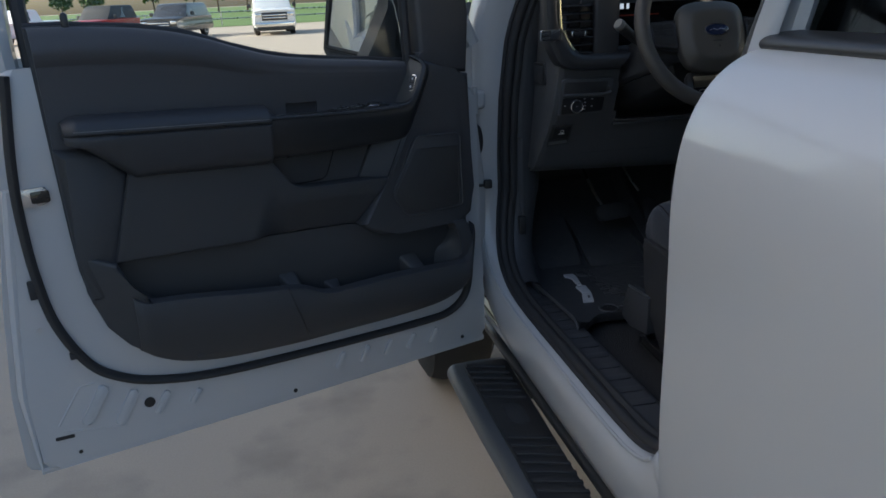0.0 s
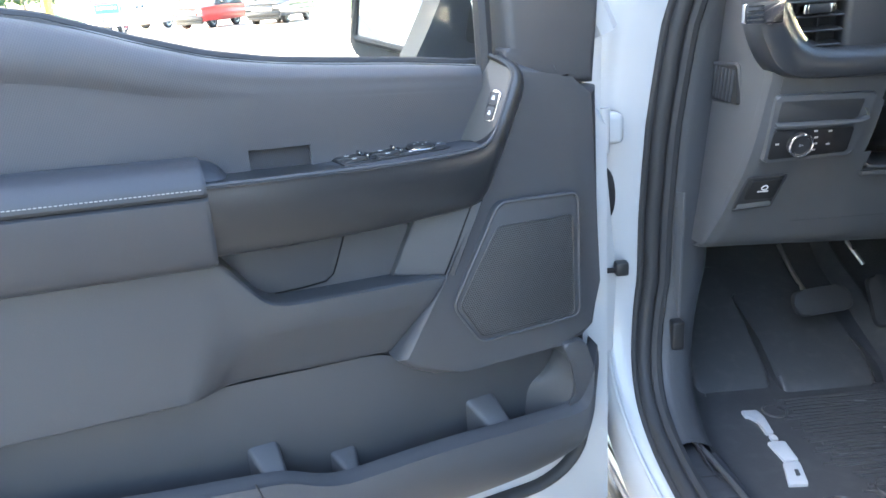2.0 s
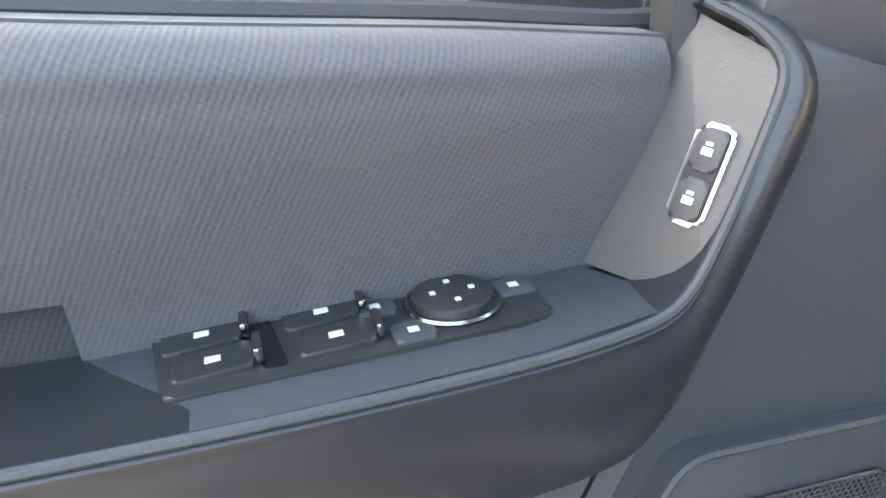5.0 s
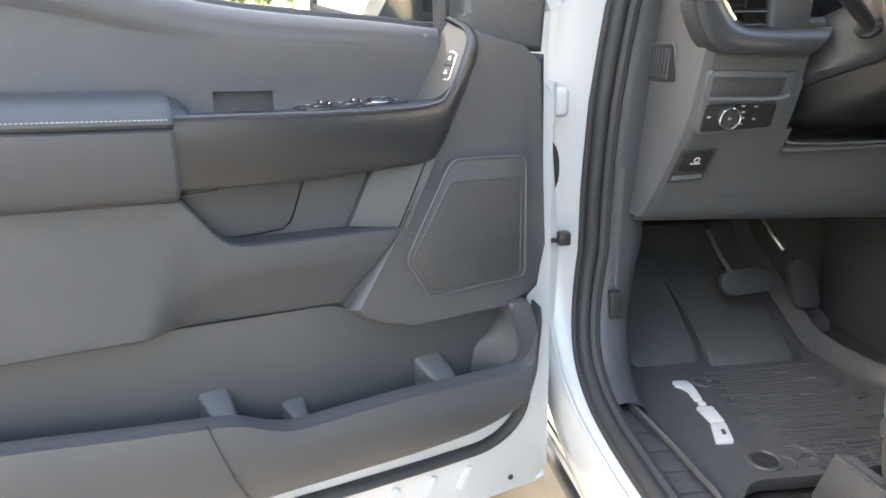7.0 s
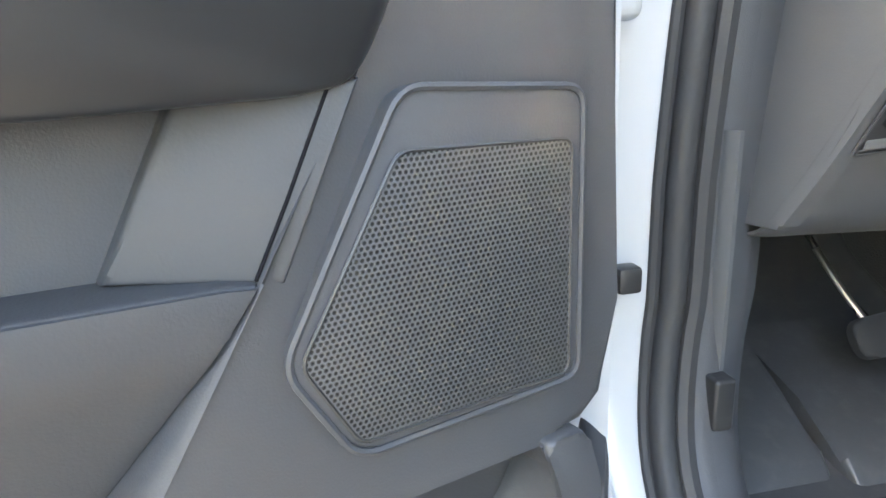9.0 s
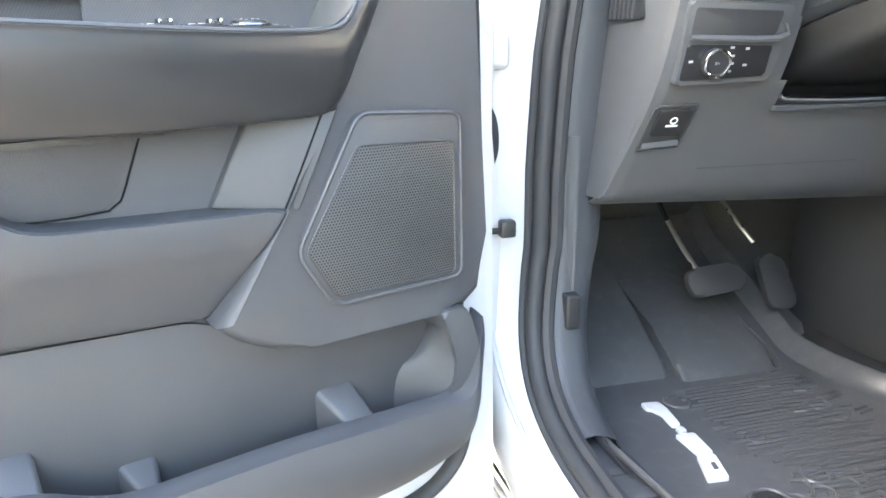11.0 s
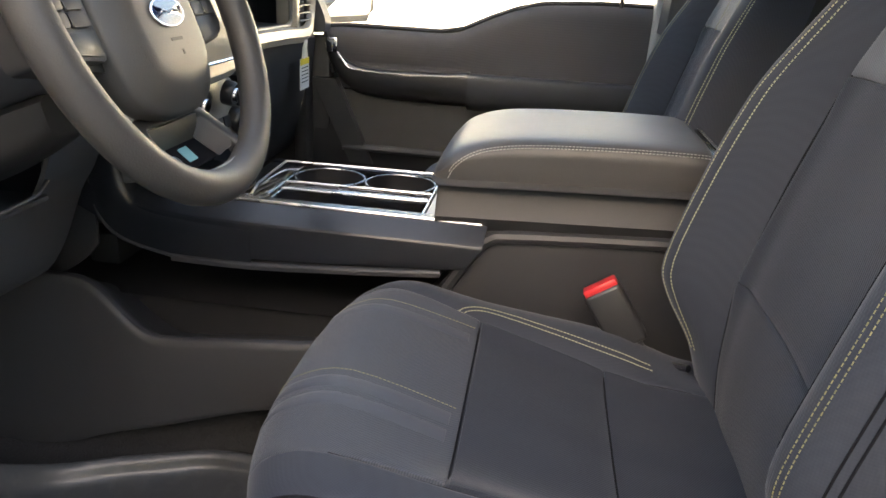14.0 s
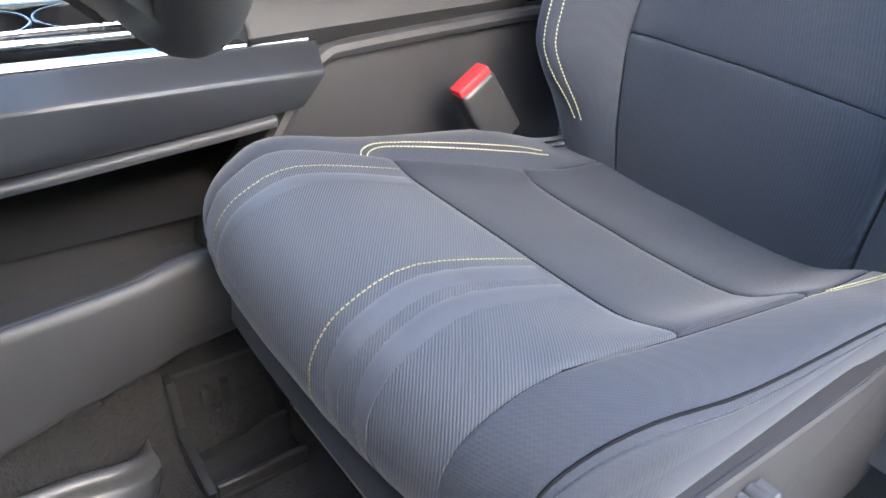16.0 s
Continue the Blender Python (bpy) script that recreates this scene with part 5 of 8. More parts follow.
# ---- dashboard ----
dash = thing("dashboard", "dark dashboard with chrome edged vents and pale trim strip", "dashboard", pose(CX, 2.0, 1.0))
face = [(1.345, 1.783), (1.31, 1.792), (1.25, 1.803), (1.20, 1.820), (1.16, 1.843), (1.11, 1.870), (1.062, 1.900), (1.040, 1.95), (1.035, 2.05)]
rows = []
for k, x in enumerate((0.0, 0.012, 0.06, 0.12, 0.16, 0.18, 0.26, 0.36, 0.46, 0.50, 0.545)):
    rows.append([(float(np.interp(z, [1.04, 1.06, 1.16, 1.31, 1.40], [0.676, 0.676, 0.692, 0.706, 0.708])) + x, y + (0.010 if k == 0 else 0), z - 0.02 * x / 0.5 * (z < 1.12)) for z, y in face])
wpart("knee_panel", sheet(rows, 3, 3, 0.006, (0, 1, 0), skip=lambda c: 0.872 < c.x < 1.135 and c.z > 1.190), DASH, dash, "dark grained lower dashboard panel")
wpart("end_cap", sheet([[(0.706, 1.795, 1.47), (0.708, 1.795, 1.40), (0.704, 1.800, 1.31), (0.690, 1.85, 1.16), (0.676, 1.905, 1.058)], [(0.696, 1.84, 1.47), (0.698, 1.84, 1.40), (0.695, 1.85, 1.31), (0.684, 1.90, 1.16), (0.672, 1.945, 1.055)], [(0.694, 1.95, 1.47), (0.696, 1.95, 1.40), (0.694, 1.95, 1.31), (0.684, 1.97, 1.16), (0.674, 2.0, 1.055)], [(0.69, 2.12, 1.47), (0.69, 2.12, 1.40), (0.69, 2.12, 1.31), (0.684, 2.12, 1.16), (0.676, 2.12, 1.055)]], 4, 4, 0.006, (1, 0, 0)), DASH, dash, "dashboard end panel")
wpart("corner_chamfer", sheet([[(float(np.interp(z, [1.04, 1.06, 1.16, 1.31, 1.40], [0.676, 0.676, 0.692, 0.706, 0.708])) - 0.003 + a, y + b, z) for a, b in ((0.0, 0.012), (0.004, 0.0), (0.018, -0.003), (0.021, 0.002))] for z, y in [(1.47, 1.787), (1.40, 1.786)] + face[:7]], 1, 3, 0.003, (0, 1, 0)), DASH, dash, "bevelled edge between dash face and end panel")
side_vent = wpart("side_vent", slab(rnd([(1.846, 1.290), (1.858, 1.345), (1.972, 1.338), (1.972, 1.286)], 0.006), 0.6895, 0.700, YZ, 0.0, back=False), KEY_BLACK, dash, "side window vent grille")
for i in range(9):
    y = 1.864 + 0.0118 * i
    wpart("vent_slat", moved(box(-0.004, 0.003, -0.0013, 0.0013, -0.024, 0.024, 0.0006, 1), pose(0.6905, y, 1.315, 10, 0, 0)), TRIM, side_vent)
wpart("vent_frame", tube([(0.6895 + 0.012 * max(0, (1.87 - y) / 0.03), y, z) for y, z in rnd([(1.846, 1.290), (1.858, 1.345), (1.972, 1.338), (1.972, 1.286)], 0.006)], 0.0032, 6, True), TRIM, side_vent)

# switch block
blk = [(0.712, 1.214), (0.716, 1.311), (0.856, 1.306), (0.852, 1.268), (0.838, 1.218)]
LEAN_D = pose(0, 1.797, 1.262, 9, 0, 0)


def on_dash(bm):
    """From a drawing in x, depth, z round the switch block to its leaning place."""
    return moved(bm, LEAN_D)


def flatz(pts):
    return [(p[0], p[1] - 1.262) for p in pts]


NEAR = lambda a, b, c: (a, -c, b)  # depth towards the driver
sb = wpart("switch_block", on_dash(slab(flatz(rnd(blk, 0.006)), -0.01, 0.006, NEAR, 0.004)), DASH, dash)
wpart("coin_tray", on_dash(slab(flatz(rnd([(0.722, 1.273), (0.724, 1.303), (0.840, 1.299), (0.834, 1.271)], 0.004)), 0, 0.0068, NEAR, 0.001)), TRIM_DARK, sb, "shallow dark coin tray")
wpart("tray_lip", on_dash(sheet([[(0.719, -0.006, 0.0045), (0.719, -0.0135, 0.0065), (0.719, -0.0120, 0.0105), (0.719, -0.006, 0.0115)], [(0.838, -0.006, 0.0025), (0.838, -0.0135, 0.0045), (0.838, -0.0120, 0.0085), (0.838, -0.006, 0.0095)], [(0.846, -0.006, 0.020), (0.846, -0.011, 0.022), (0.843, -0.010, 0.024), (0.841, -0.006, 0.024)]], 2, 3, 0.001, (0, 1, 0))), DASH, sb)
lp = wpart("lamp_panel", on_dash(slab(flatz(rnd([(0.716, 1.220), (0.720, 1.262), (0.832, 1.260), (0.828, 1.224)], 0.003)), 0, 0.0085, NEAR, 0.0015)), mat("satin_black_panel", (0.016, 0.016, 0.017), 0.30, bump=0.0), sb, "black headlamp control")
KN = LEAN_D @ Matrix.Translation((0.756, -0.0085, -0.0205)) @ Matrix.Rotation(radians(90), 4, "X")
wpart("lamp_knob", spin([(0.0165, 0), (0.0165, 0.008), (0.0155, 0.0095), (0.013, 0.0095), (0.0128, 0.008), (0, 0.008)], KN, 32), BLACK, lp, "round headlamp knob with chrome ring")
wpart("knob_ring", moved(tube([(0.0158 * math.cos(a), 0.0158 * math.sin(a), 0.009) for a in np.linspace(0, 2 * math.pi, 33)[:-1]], 0.0019, 8, True), KN), CHROME, lp)
wpart("knob_mark", moved(bars(bmesh.new(), [(-0.003, 0.0, -0.0018, 0.0018), (0.001, 0.003, -0.001, 0.001)], XY, 0.008, 0.0083), KN), MARK_DIM, lp)
for spot in ((0.722, 0.730, -0.021, -0.018), (0.775, 0.781, -0.006, -0.002), (0.777, 0.783, -0.015, -0.012), (0.777, 0.784, -0.024, -0.021), (0.776, 0.782, -0.033, -0.030), (0.795, 0.802, -0.008, -0.003), (0.795, 0.802, -0.027, -0.022)):
    c0, c1 = (spot[0] + spot[1]) / 2, (spot[2] + spot[3]) / 2
    wpart("panel_mark", on_dash(bars(bmesh.new(), [(c0 - 0.0026, c0 + 0.0026, c1 - 0.0013, c1 + 0.0013)], NEAR, 0.0085, 0.0088)), mat("soft_white_print", (0.38, 0.38, 0.38), 0.5, bump=0.0), lp)
wpart("lit_dash", on_dash(bars(bmesh.new(), [(0.7735, 0.7765, -0.0225, -0.0205)], NEAR, 0.0085, 0.0095)), GLOW_RED, lp)
PB = pose(0.7310, 1.839, 1.160, 30, 0, 0) @ Matrix.Diagonal((1.22, 1, 1.35, 1))
pb = wpart("brake_switch", moved(slab(rnd([(-0.026, -0.026), (-0.022, 0.023), (0.023, 0.024), (0.019, -0.022)], 0.003), -0.006, 0.0012, NEAR, 0.001), PB), TRIM_DARK, dash)
wpart("switch_rim", moved(tube([(p[0], -0.0014, p[1]) for p in rnd([(-0.028, -0.0275), (-0.0235, 0.0245), (0.0245, 0.0255), (0.0205, -0.0235)], 0.003)], 0.0012, 6, True), PB), TRIM_SOFT, pb)
wpart("brake_key", moved(slab(rnd([(-0.0195, -0.007), (-0.0175, 0.0205), (0.019, 0.0215), (0.0165, -0.007)], 0.002), 0, 0.0050, NEAR, 0.0015), PB), KEY_BLACK, pb, "parking brake switch")
wpart("key_mark", moved(tube([(0.0005 + 0.0036 * math.cos(a), -0.0058, 0.0105 + 0.0032 * math.sin(a)) for a in np.linspace(0, 2 * math.pi, 17)[:-1]], 0.0007, 5, True), PB), MARK, pb, "pale round brake symbol")
wpart("key_mark", moved(bars(bmesh.new(), [(-0.0065, 0.0070, 0.0035, 0.0055)], NEAR, 0.0050, 0.0054), PB), MARK, pb)
wpart("switch_lip", moved(sheet([[(-0.0255, -0.0010, -0.0245), (-0.0250, -0.0050, -0.0215), (-0.0225, -0.0008, -0.0165)], [(0.0185, -0.0010, -0.0210), (0.0180, -0.0050, -0.0185), (0.0165, -0.0008, -0.0140)]], 3, 3, 0.001, (0, 1, 0)), PB), DASH, pb)
wpart("panel_seam", tube([(0.80, 1.8735, 1.098), (0.90, 1.872, 1.098), (1.05, 1.869, 1.098)], 0.0006, 5), TRIM, dash)

# driver's vent in its curved bezel
VY = 1.768
bez_line = spline([(0.668, 1.56), (0.668, 1.50), (0.672, 1.43), (0.684, 1.385), (0.712, 1.345), (0.76, 1.334), (0.86, 1.332)], 6)
wpart("vent_bezel", sheet([[(x - 0.006, VY + 0.03, z - 0.004), (x, VY - 0.004, z), (x + 0.022, VY - 0.006, z + 0.022 * (z < 1.40)), (x + 0.038, VY + 0.012, z + 0.036 * (z < 1.40))] for x, z in bez_line], 3, 1, 0.004, (0, 1, 0)), mat("satin_charcoal", (0.030, 0.031, 0.034), 0.34, bump=0.05), dash, "satin charcoal vent surround")
wpart("bezel_chrome", tube([(x + 0.037, VY + 0.008, z + 0.030 * (z < 1.40)) for x, z in bez_line[2:24]], 0.0036, 6), mat("pale_gold_chrome", (0.55, 0.48, 0.33), 0.25, metal=0.9, bump=0.0), dash, "pale metal edge of the vent")
wpart("bezel_line", tube([(0.735, VY - 0.004, 1.352), (0.745, VY - 0.006, 1.348), (0.79, VY - 0.006, 1.347)], 0.0012, 5), CHROME, dash)
vent = wpart("air_vent", box(0.704, 0.795, VY + 0.03, VY + 0.05, 1.352, 1.50, 0.003), BLACK, dash, "black air vent with horizontal slats")
for i in range(7):
    wpart("vent_slat", moved(box(-0.042, 0.042, -0.012, 0.012, -0.0015, 0.0015, 0.001, 1), pose(0.750, VY + 0.018, 1.375 + 0.0185 * i, 12, 0, 0)), BLACK, vent)
for x in (0.735, 0.765):
    wpart("vent_vane", box(x - 0.0015, x + 0.0015, VY + 0.020, VY + 0.042, 1.36, 1.495, 0.0007, 1), BLACK, vent)
tab = wpart("vent_tab", box(0.733, 0.773, VY + 0.000, VY + 0.012, 1.4135, 1.4255, 0.003), BLACK, vent)
for x in (0.733, 0.767):
    wpart("tab_end", box(x, x + 0.007, VY - 0.002, VY + 0.011, 1.413, 1.426, 0.002), CHROME, tab)
wpart("vent_wall", box(0.797, 0.866, VY + 0.012, VY + 0.05, 1.338, 1.52, 0.010, 3), TRIM_DARK, dash)
badge_b = wpart("chrome_badge", slab(rnd([(0.652, 1.408), (0.652, 1.432), (0.702, 1.434), (0.702, 1.406)], 0.002), -VY + 0.002, -VY + 0.010, lambda a, b, c: (a, -c, b), 0.002), CHROME, dash, "chrome badge with etched stripes")
for i in range(4):
    wpart("badge_stripe", box(0.656, 0.676, VY - 0.0108, VY - 0.0095, 1.411 + 0.0055 * i, 1.413 + 0.0055 * i, 0), BLACK, badge_b)

# instrument cluster and column
clus = wpart("instrument_display", moved(slab(rnd([(0.80, 1.36), (0.80, 1.55), (1.24, 1.55), (1.24, 1.36), (0.86, 1.36)], 0.03), -0.01, 0.01, NEAR, 0.004), pose(0, 1.86, 0)), GLOSS, dash, "dark digital instrument display")
wpart("cluster_hood", tube(spline([(0.80, 1.84, 1.56), (0.80, 1.83, 1.42), (0.815, 1.82, 1.385), (0.845, 1.815, 1.372), (0.90, 1.81, 1.37)], 4), 0.012, 8), TRIM, dash)
wpart("display_line", box(0.875, 1.0, 1.846, 1.848, 1.452, 1.455, 0), mat("red_display_line", (0.5, 0.06, 0.03), 0.4, bump=0.0), clus)
for spot in ((0.875, 0.885, 1.47, 1.483), (0.893, 0.903, 1.47, 1.483), (0.911, 0.918, 1.47, 1.483), (0.825, 0.831, 1.425, 1.43), (0.835, 0.845, 1.412, 1.418)):
    wpart("display_bar", bars(bmesh.new(), [spot], lambda a, b, c: (a, 1.849 - c, b), 0, 0.001), GLOW_WHITE, clus)


def lettering(text, size, m, material, parent, name):
    cu = bpy.data.curves.new(name, "FONT")
    cu.body, cu.size, cu.extrude, cu.align_x, cu.align_y = text, size, 0.0003, "CENTER", "CENTER"
    ob = bpy.data.objects.new(name, cu)
    me = bpy.data.meshes.new_from_object(ob)
    me.transform(m)
    bpy.data.objects.remove(ob)
    me.materials.append(material)
    out = new(name, me)
    out.parent = parent
    return out


STAND = Matrix.Rotation(radians(90), 4, "X")
lettering("0", 0.034, pose(0.95, 1.847, 1.425) @ STAND, GLOW_WHITE, clus, "speed_digit")
lettering("5", 0.010, pose(0.835, 1.847, 1.432) @ STAND, GLOW_WHITE, clus, "gauge_digit")
lettering("6", 0.010, pose(0.840, 1.847, 1.405) @ STAND, GLOW_WHITE, clus, "gauge_digit")
wpart("dash_back", box(0.72, 2.14, 1.93, 2.38, 1.08, 1.47, 0.01), BLACK, dash)
wpart("column_lip", tube(spline([(0.872, 1.817, 1.196), (0.884, 1.817, 1.191), (0.95, 1.818, 1.188), (1.03, 1.818, 1.188), (1.11, 1.818, 1.191), (1.132, 1.815, 1.205)], 5), 0.0028, 8), GREY_EDGE, dash, "thin edge of the opening under the column")
wpart("knee_shelf", box(0.872, 1.14, 1.822, 1.925, 1.176, 1.184, 0.002), TRIM_SOFT, dash)
wpart("top_pad", sheet([[(x, 1.795, 1.505), (x, 1.80, 1.535), (x, 1.95, 1.55), (x, 2.25, 1.50), (x, 2.42, 1.44)] for x in (0.68, 0.9, 1.2, 1.5, 1.8, 2.12)], 3, 3, 0.02, (0, 0, -1)), TRIM, dash, "dark dashboard top")

col = thing("steering_column", "dark plastic steering column shroud with stalk", "steering column", pose(1.017, 1.72, 1.30))
def shroud(sections):
    """A mirrored hull round the column axis from half sections of width and height."""
    return loft([[(1.013 - dx, y, z) for dx, z in half] + [(1.013 + dx, y, z) for dx, z in half[::-1]] for y, half in sections], 3, 4)


wpart("upper_shroud", shroud(((1.665, ((0.030, 1.352), (0.066, 1.372), (0.072, 1.395), (0.045, 1.424))), (1.672, ((0.032, 1.350), (0.070, 1.370), (0.076, 1.395), (0.048, 1.427))), (1.730, ((0.050, 1.326), (0.086, 1.352), (0.094, 1.385), (0.060, 1.426))), (1.800, ((0.112, 1.290), (0.117, 1.325), (0.112, 1.366), (0.070, 1.402))), (1.860, ((0.124, 1.262), (0.128, 1.305), (0.120, 1.348), (0.072, 1.384))))), TRIM, col)
wpart("lower_shroud", shroud(((1.690, ((0.040, 1.342), (0.042, 1.322), (0.034, 1.306), (0.015, 1.300))), (1.698, ((0.044, 1.340), (0.047, 1.316), (0.038, 1.298), (0.016, 1.291))), (1.740, ((0.060, 1.322), (0.068, 1.296), (0.058, 1.272), (0.022, 1.264))), (1.800, ((0.106, 1.292), (0.100, 1.262), (0.084, 1.240), (0.040, 1.232))), (1.880, ((0.118, 1.256), (0.112, 1.228), (0.098, 1.208), (0.050, 1.202))))), KEY_BLACK, col, "black lower column shroud")
wpart("shroud_collar", spin([(0.030, -0.004), (0.036, -0.002), (0.037, 0.012), (0.033, 0.016), (0, 0.016)], Matrix.Translation((1.013, 1.668, 1.392)) @ Matrix.Rotation(radians(68.5), 4, "X"), 28), BLACK, col)
boot = Matrix.Translation((0.921, 1.732, 1.372)) @ Vector((-0.098, -0.041, 0.069)).to_track_quat("Z", "Y").to_matrix().to_4x4()
wpart("stalk_boot", spin([(0.021, -0.004), (0.021, 0.002), (0.0185, 0.005), (0.0150, 0.003), (0, 0.002)], boot, 24), BLACK, col, "round stalk boot")
stalk = wpart("turn_stalk", tube([(0.965, 1.750, 1.345), (0.924, 1.733, 1.368), (0.870, 1.711, 1.406), (0.826, 1.692, 1.437)], [0.014, 0.0095, 0.0115, 0.0128], 12), BLACK, col, "black turn signal stalk")
wpart("stalk_end", spin([(0.0125, 0), (0.0135, 0.005), (0.0135, 0.011), (0.0115, 0.014), (0, 0.0145)], Matrix.Translation((0.829, 1.693, 1.435)) @ Vector((-0.098, -0.041, 0.069)).to_track_quat("Z", "Y").to_matrix().to_4x4(), 20), mat("grey_stalk_cap", (0.17, 0.168, 0.16), 0.45), stalk)

# ---- steering wheel, drawn flat round its hub then tilted ----
WHEEL = pose(1.0125, 1.595, 1.430, 68.5, 0, 0)
wheel_t = thing("steering_wheel", "black leather wrapped three spoke steering wheel", "steering wheel", WHEEL)
RR = 0.1755
ring = [(RR * math.cos(a), RR * math.sin(a) * (1.023 if math.sin(a) < 0 else 1.0), 0.0) for a in np.linspace(0, 2 * math.pi, 73)[:-1]]
part("rim", tube(ring, 0.0174, 16, True), mat("wheel_leather", (0.048, 0.046, 0.044), 0.5, grain=500, bump=0.4, vary=0.12), wheel_t, "thick black wheel rim")
hub_o = [tuple(p) for p in spline([(0.0, 0.062), (0.045, 0.060), (0.074, 0.046), (0.083, 0.010), (0.084, -0.025), (0.080, -0.060), (0.066, -0.088), (0.034, -0.102), (0.0, -0.105), (-0.034, -0.102), (-0.066, -0.088), (-0.080, -0.060), (-0.084, -0.025), (-0.083, 0.010), (-0.074, 0.046), (-0.045, 0.060)], 4, True)]
hub = part("hub", dome(hub_o, ((0.84, -0.034), (0.97, -0.024), (1.0, -0.014), (1.0, -0.004), (0.985, 0.0005), (0.95, 0.0035), (0.72, 0.0165), (0.66, 0.0188), (0.58, 0.0196), (0.3, 0.0200)), (0, -0.016)), mat("hub_plastic", (0.066, 0.063, 0.058), 0.45, grain=700, bump=0.35), wheel_t, "airbag cover of the steering wheel")
part("emblem", moved(spin([(0.029, 0), (0.029, 0.002), (0.0275, 0.003), (0, 0.003)], Matrix(), 32), pose(0, -0.012, 0.0195) @ Matrix.Diagonal((1, 0.46, 1, 1))), BLUE, hub, "blue oval emblem")
part("emblem_ring", tube([(0.029 * math.cos(a), -0.012 + 0.0134 * math.sin(a), 0.0215) for a in np.linspace(0, 2 * math.pi, 33)[:-1]], 0.0011, 6, True), CHROME, hub)
part("emblem_bar", tube([(-0.018, -0.0135, 0.0228), (-0.009, -0.0105, 0.0228), (0.0, -0.0135, 0.0228), (0.009, -0.0105, 0.0228), (0.018, -0.0125, 0.0228)], 0.0009, 5), ALU, hub)
part("airbag_mark", bars(bmesh.new(), [(-0.011, 0.011, -0.0385, -0.0355), (0.002, 0.005, -0.052, -0.047)], XY, 0.0190, 0.0203), KEY_BLACK, hub)
for s in (-1, 1):
    sp = part("side_spoke", slab(rnd([(s * 0.065, 0.026), (s * 0.168, 0.022), (s * 0.166, -0.036), (s * 0.066, -0.052)], 0.008), -0.022, 0.002, XY, 0.006), BLACK, wheel_t)
    pad_o = [(s * 0.089, 0.018), (s * 0.148, 0.016), (s * 0.152, -0.028), (s * 0.140, -0.036), (s * 0.087, -0.043)]
    bp_ = part("button_pad", slab(rnd(pad_o, 0.006), 0.0, 0.013, XY, 0.002), TRIM, sp)
    for i in range(2):
        for j in range(2):
            x0, y0 = 0.094 + 0.0255 * j, -0.013 + 0.0140 * i
            part("wheel_button", slab(rnd([(s * x0, y0), (s * (x0 + 0.0235), y0), (s * (x0 + 0.0235), y0 + 0.0125), (s * x0, y0 + 0.0125)], 0.002), 0.01, 0.0155, XY, 0.0015), BLACK, bp_)
    part("wheel_button", slab(rnd([(s * 0.093, -0.0160), (s * 0.147, -0.0160), (s * 0.1475, -0.0270), (s * 0.138, -0.0330), (s * 0.092, -0.0385)], 0.003), 0.01, 0.0150, XY, 0.0015), BLACK, bp_)
sp_out = rnd([(-0.064, -0.096), (0.064, -0.096), (0.082, -0.150), (0.068, -0.178), (-0.068, -0.178), (-0.082, -0.150)], 0.014, 4)
sp_in = rnd([(-0.050, -0.108), (0.050, -0.108), (0.065, -0.150), (0.055, -0.162), (-0.055, -0.162), (-0.065, -0.150)], 0.008, 4)
ls = part("lower_spoke", ring_slab(sp_out, sp_in, -0.010, 0.003, 0.004), mat("satin_grey_spoke", (0.034, 0.033, 0.032), 0.38, bump=0.05), wheel_t, "satin black lower spoke with an open pocket")
part("spoke_pocket", slab(rnd([(-0.049, -0.108), (0.049, -0.108), (0.058, -0.147), (-0.058, -0.147)], 0.006), -0.024, -0.0205, XY, 0.001), SEAM, ls)
part("spoke_shelf", sheet([[(x, -0.1095, 0.0015), (x * 0.97, -0.116, -0.006), (x * 0.9, -0.122, -0.021)] for x in (-0.049, 0.0, 0.049)], 3, 3, 0.002, (0, 1, -0.6)), mat("brushed_olive_metal", (0.20, 0.185, 0.15), 0.36, metal=0.7, grain=400, bump=0.1), ls, "brushed metal pocket edge")
for s in (-1, 1):
    part("pocket_wall", sheet([[(s * 0.0505, -0.108, 0.001), (s * 0.045, -0.118, -0.020)], [(s * 0.058, -0.130, 0.001), (s * 0.051, -0.135, -0.020)], [(s * 0.0655, -0.150, 0.001), (s * 0.057, -0.148, -0.020)]], 3, 3, 0.002, (s, 0, -0.6)), mat("grey_satin_wall", (0.060, 0.057, 0.058), 0.42), ls)
bridge_o = [(x, -0.158 - 0.006 * (1 - (x / 0.060) ** 2)) for x in np.linspace(-0.060, 0.060, 9)] + [(x, -0.168 - 0.008 * (1 - (x / 0.070) ** 2)) for x in np.linspace(0.070, -0.070, 9)]
part("spoke_bridge", slab(bridge_o, -0.01, 0.006, XY, 0.004, 3), mat("grey_satin_bridge", (0.12, 0.116, 0.108), 0.35, metal=0.3), ls, "curved grey satin bridge of the lower spoke")
part("spoke_label", slab(rnd([(0.002, -0.126), (0.020, -0.126), (0.020, -0.141), (0.002, -0.141)], 0.001), -0.021, -0.0195, XY, 0), mat("teal_label", (0.18, 0.42, 0.44), 0.5), ls)
part("badge_ring", tube([(-0.024 + 0.014 * math.cos(a), -0.136 + 0.008 * math.sin(a), -0.0200) for a in np.linspace(0, 2 * math.pi, 25)[:-1]], 0.0009, 5, True), ALU, ls)

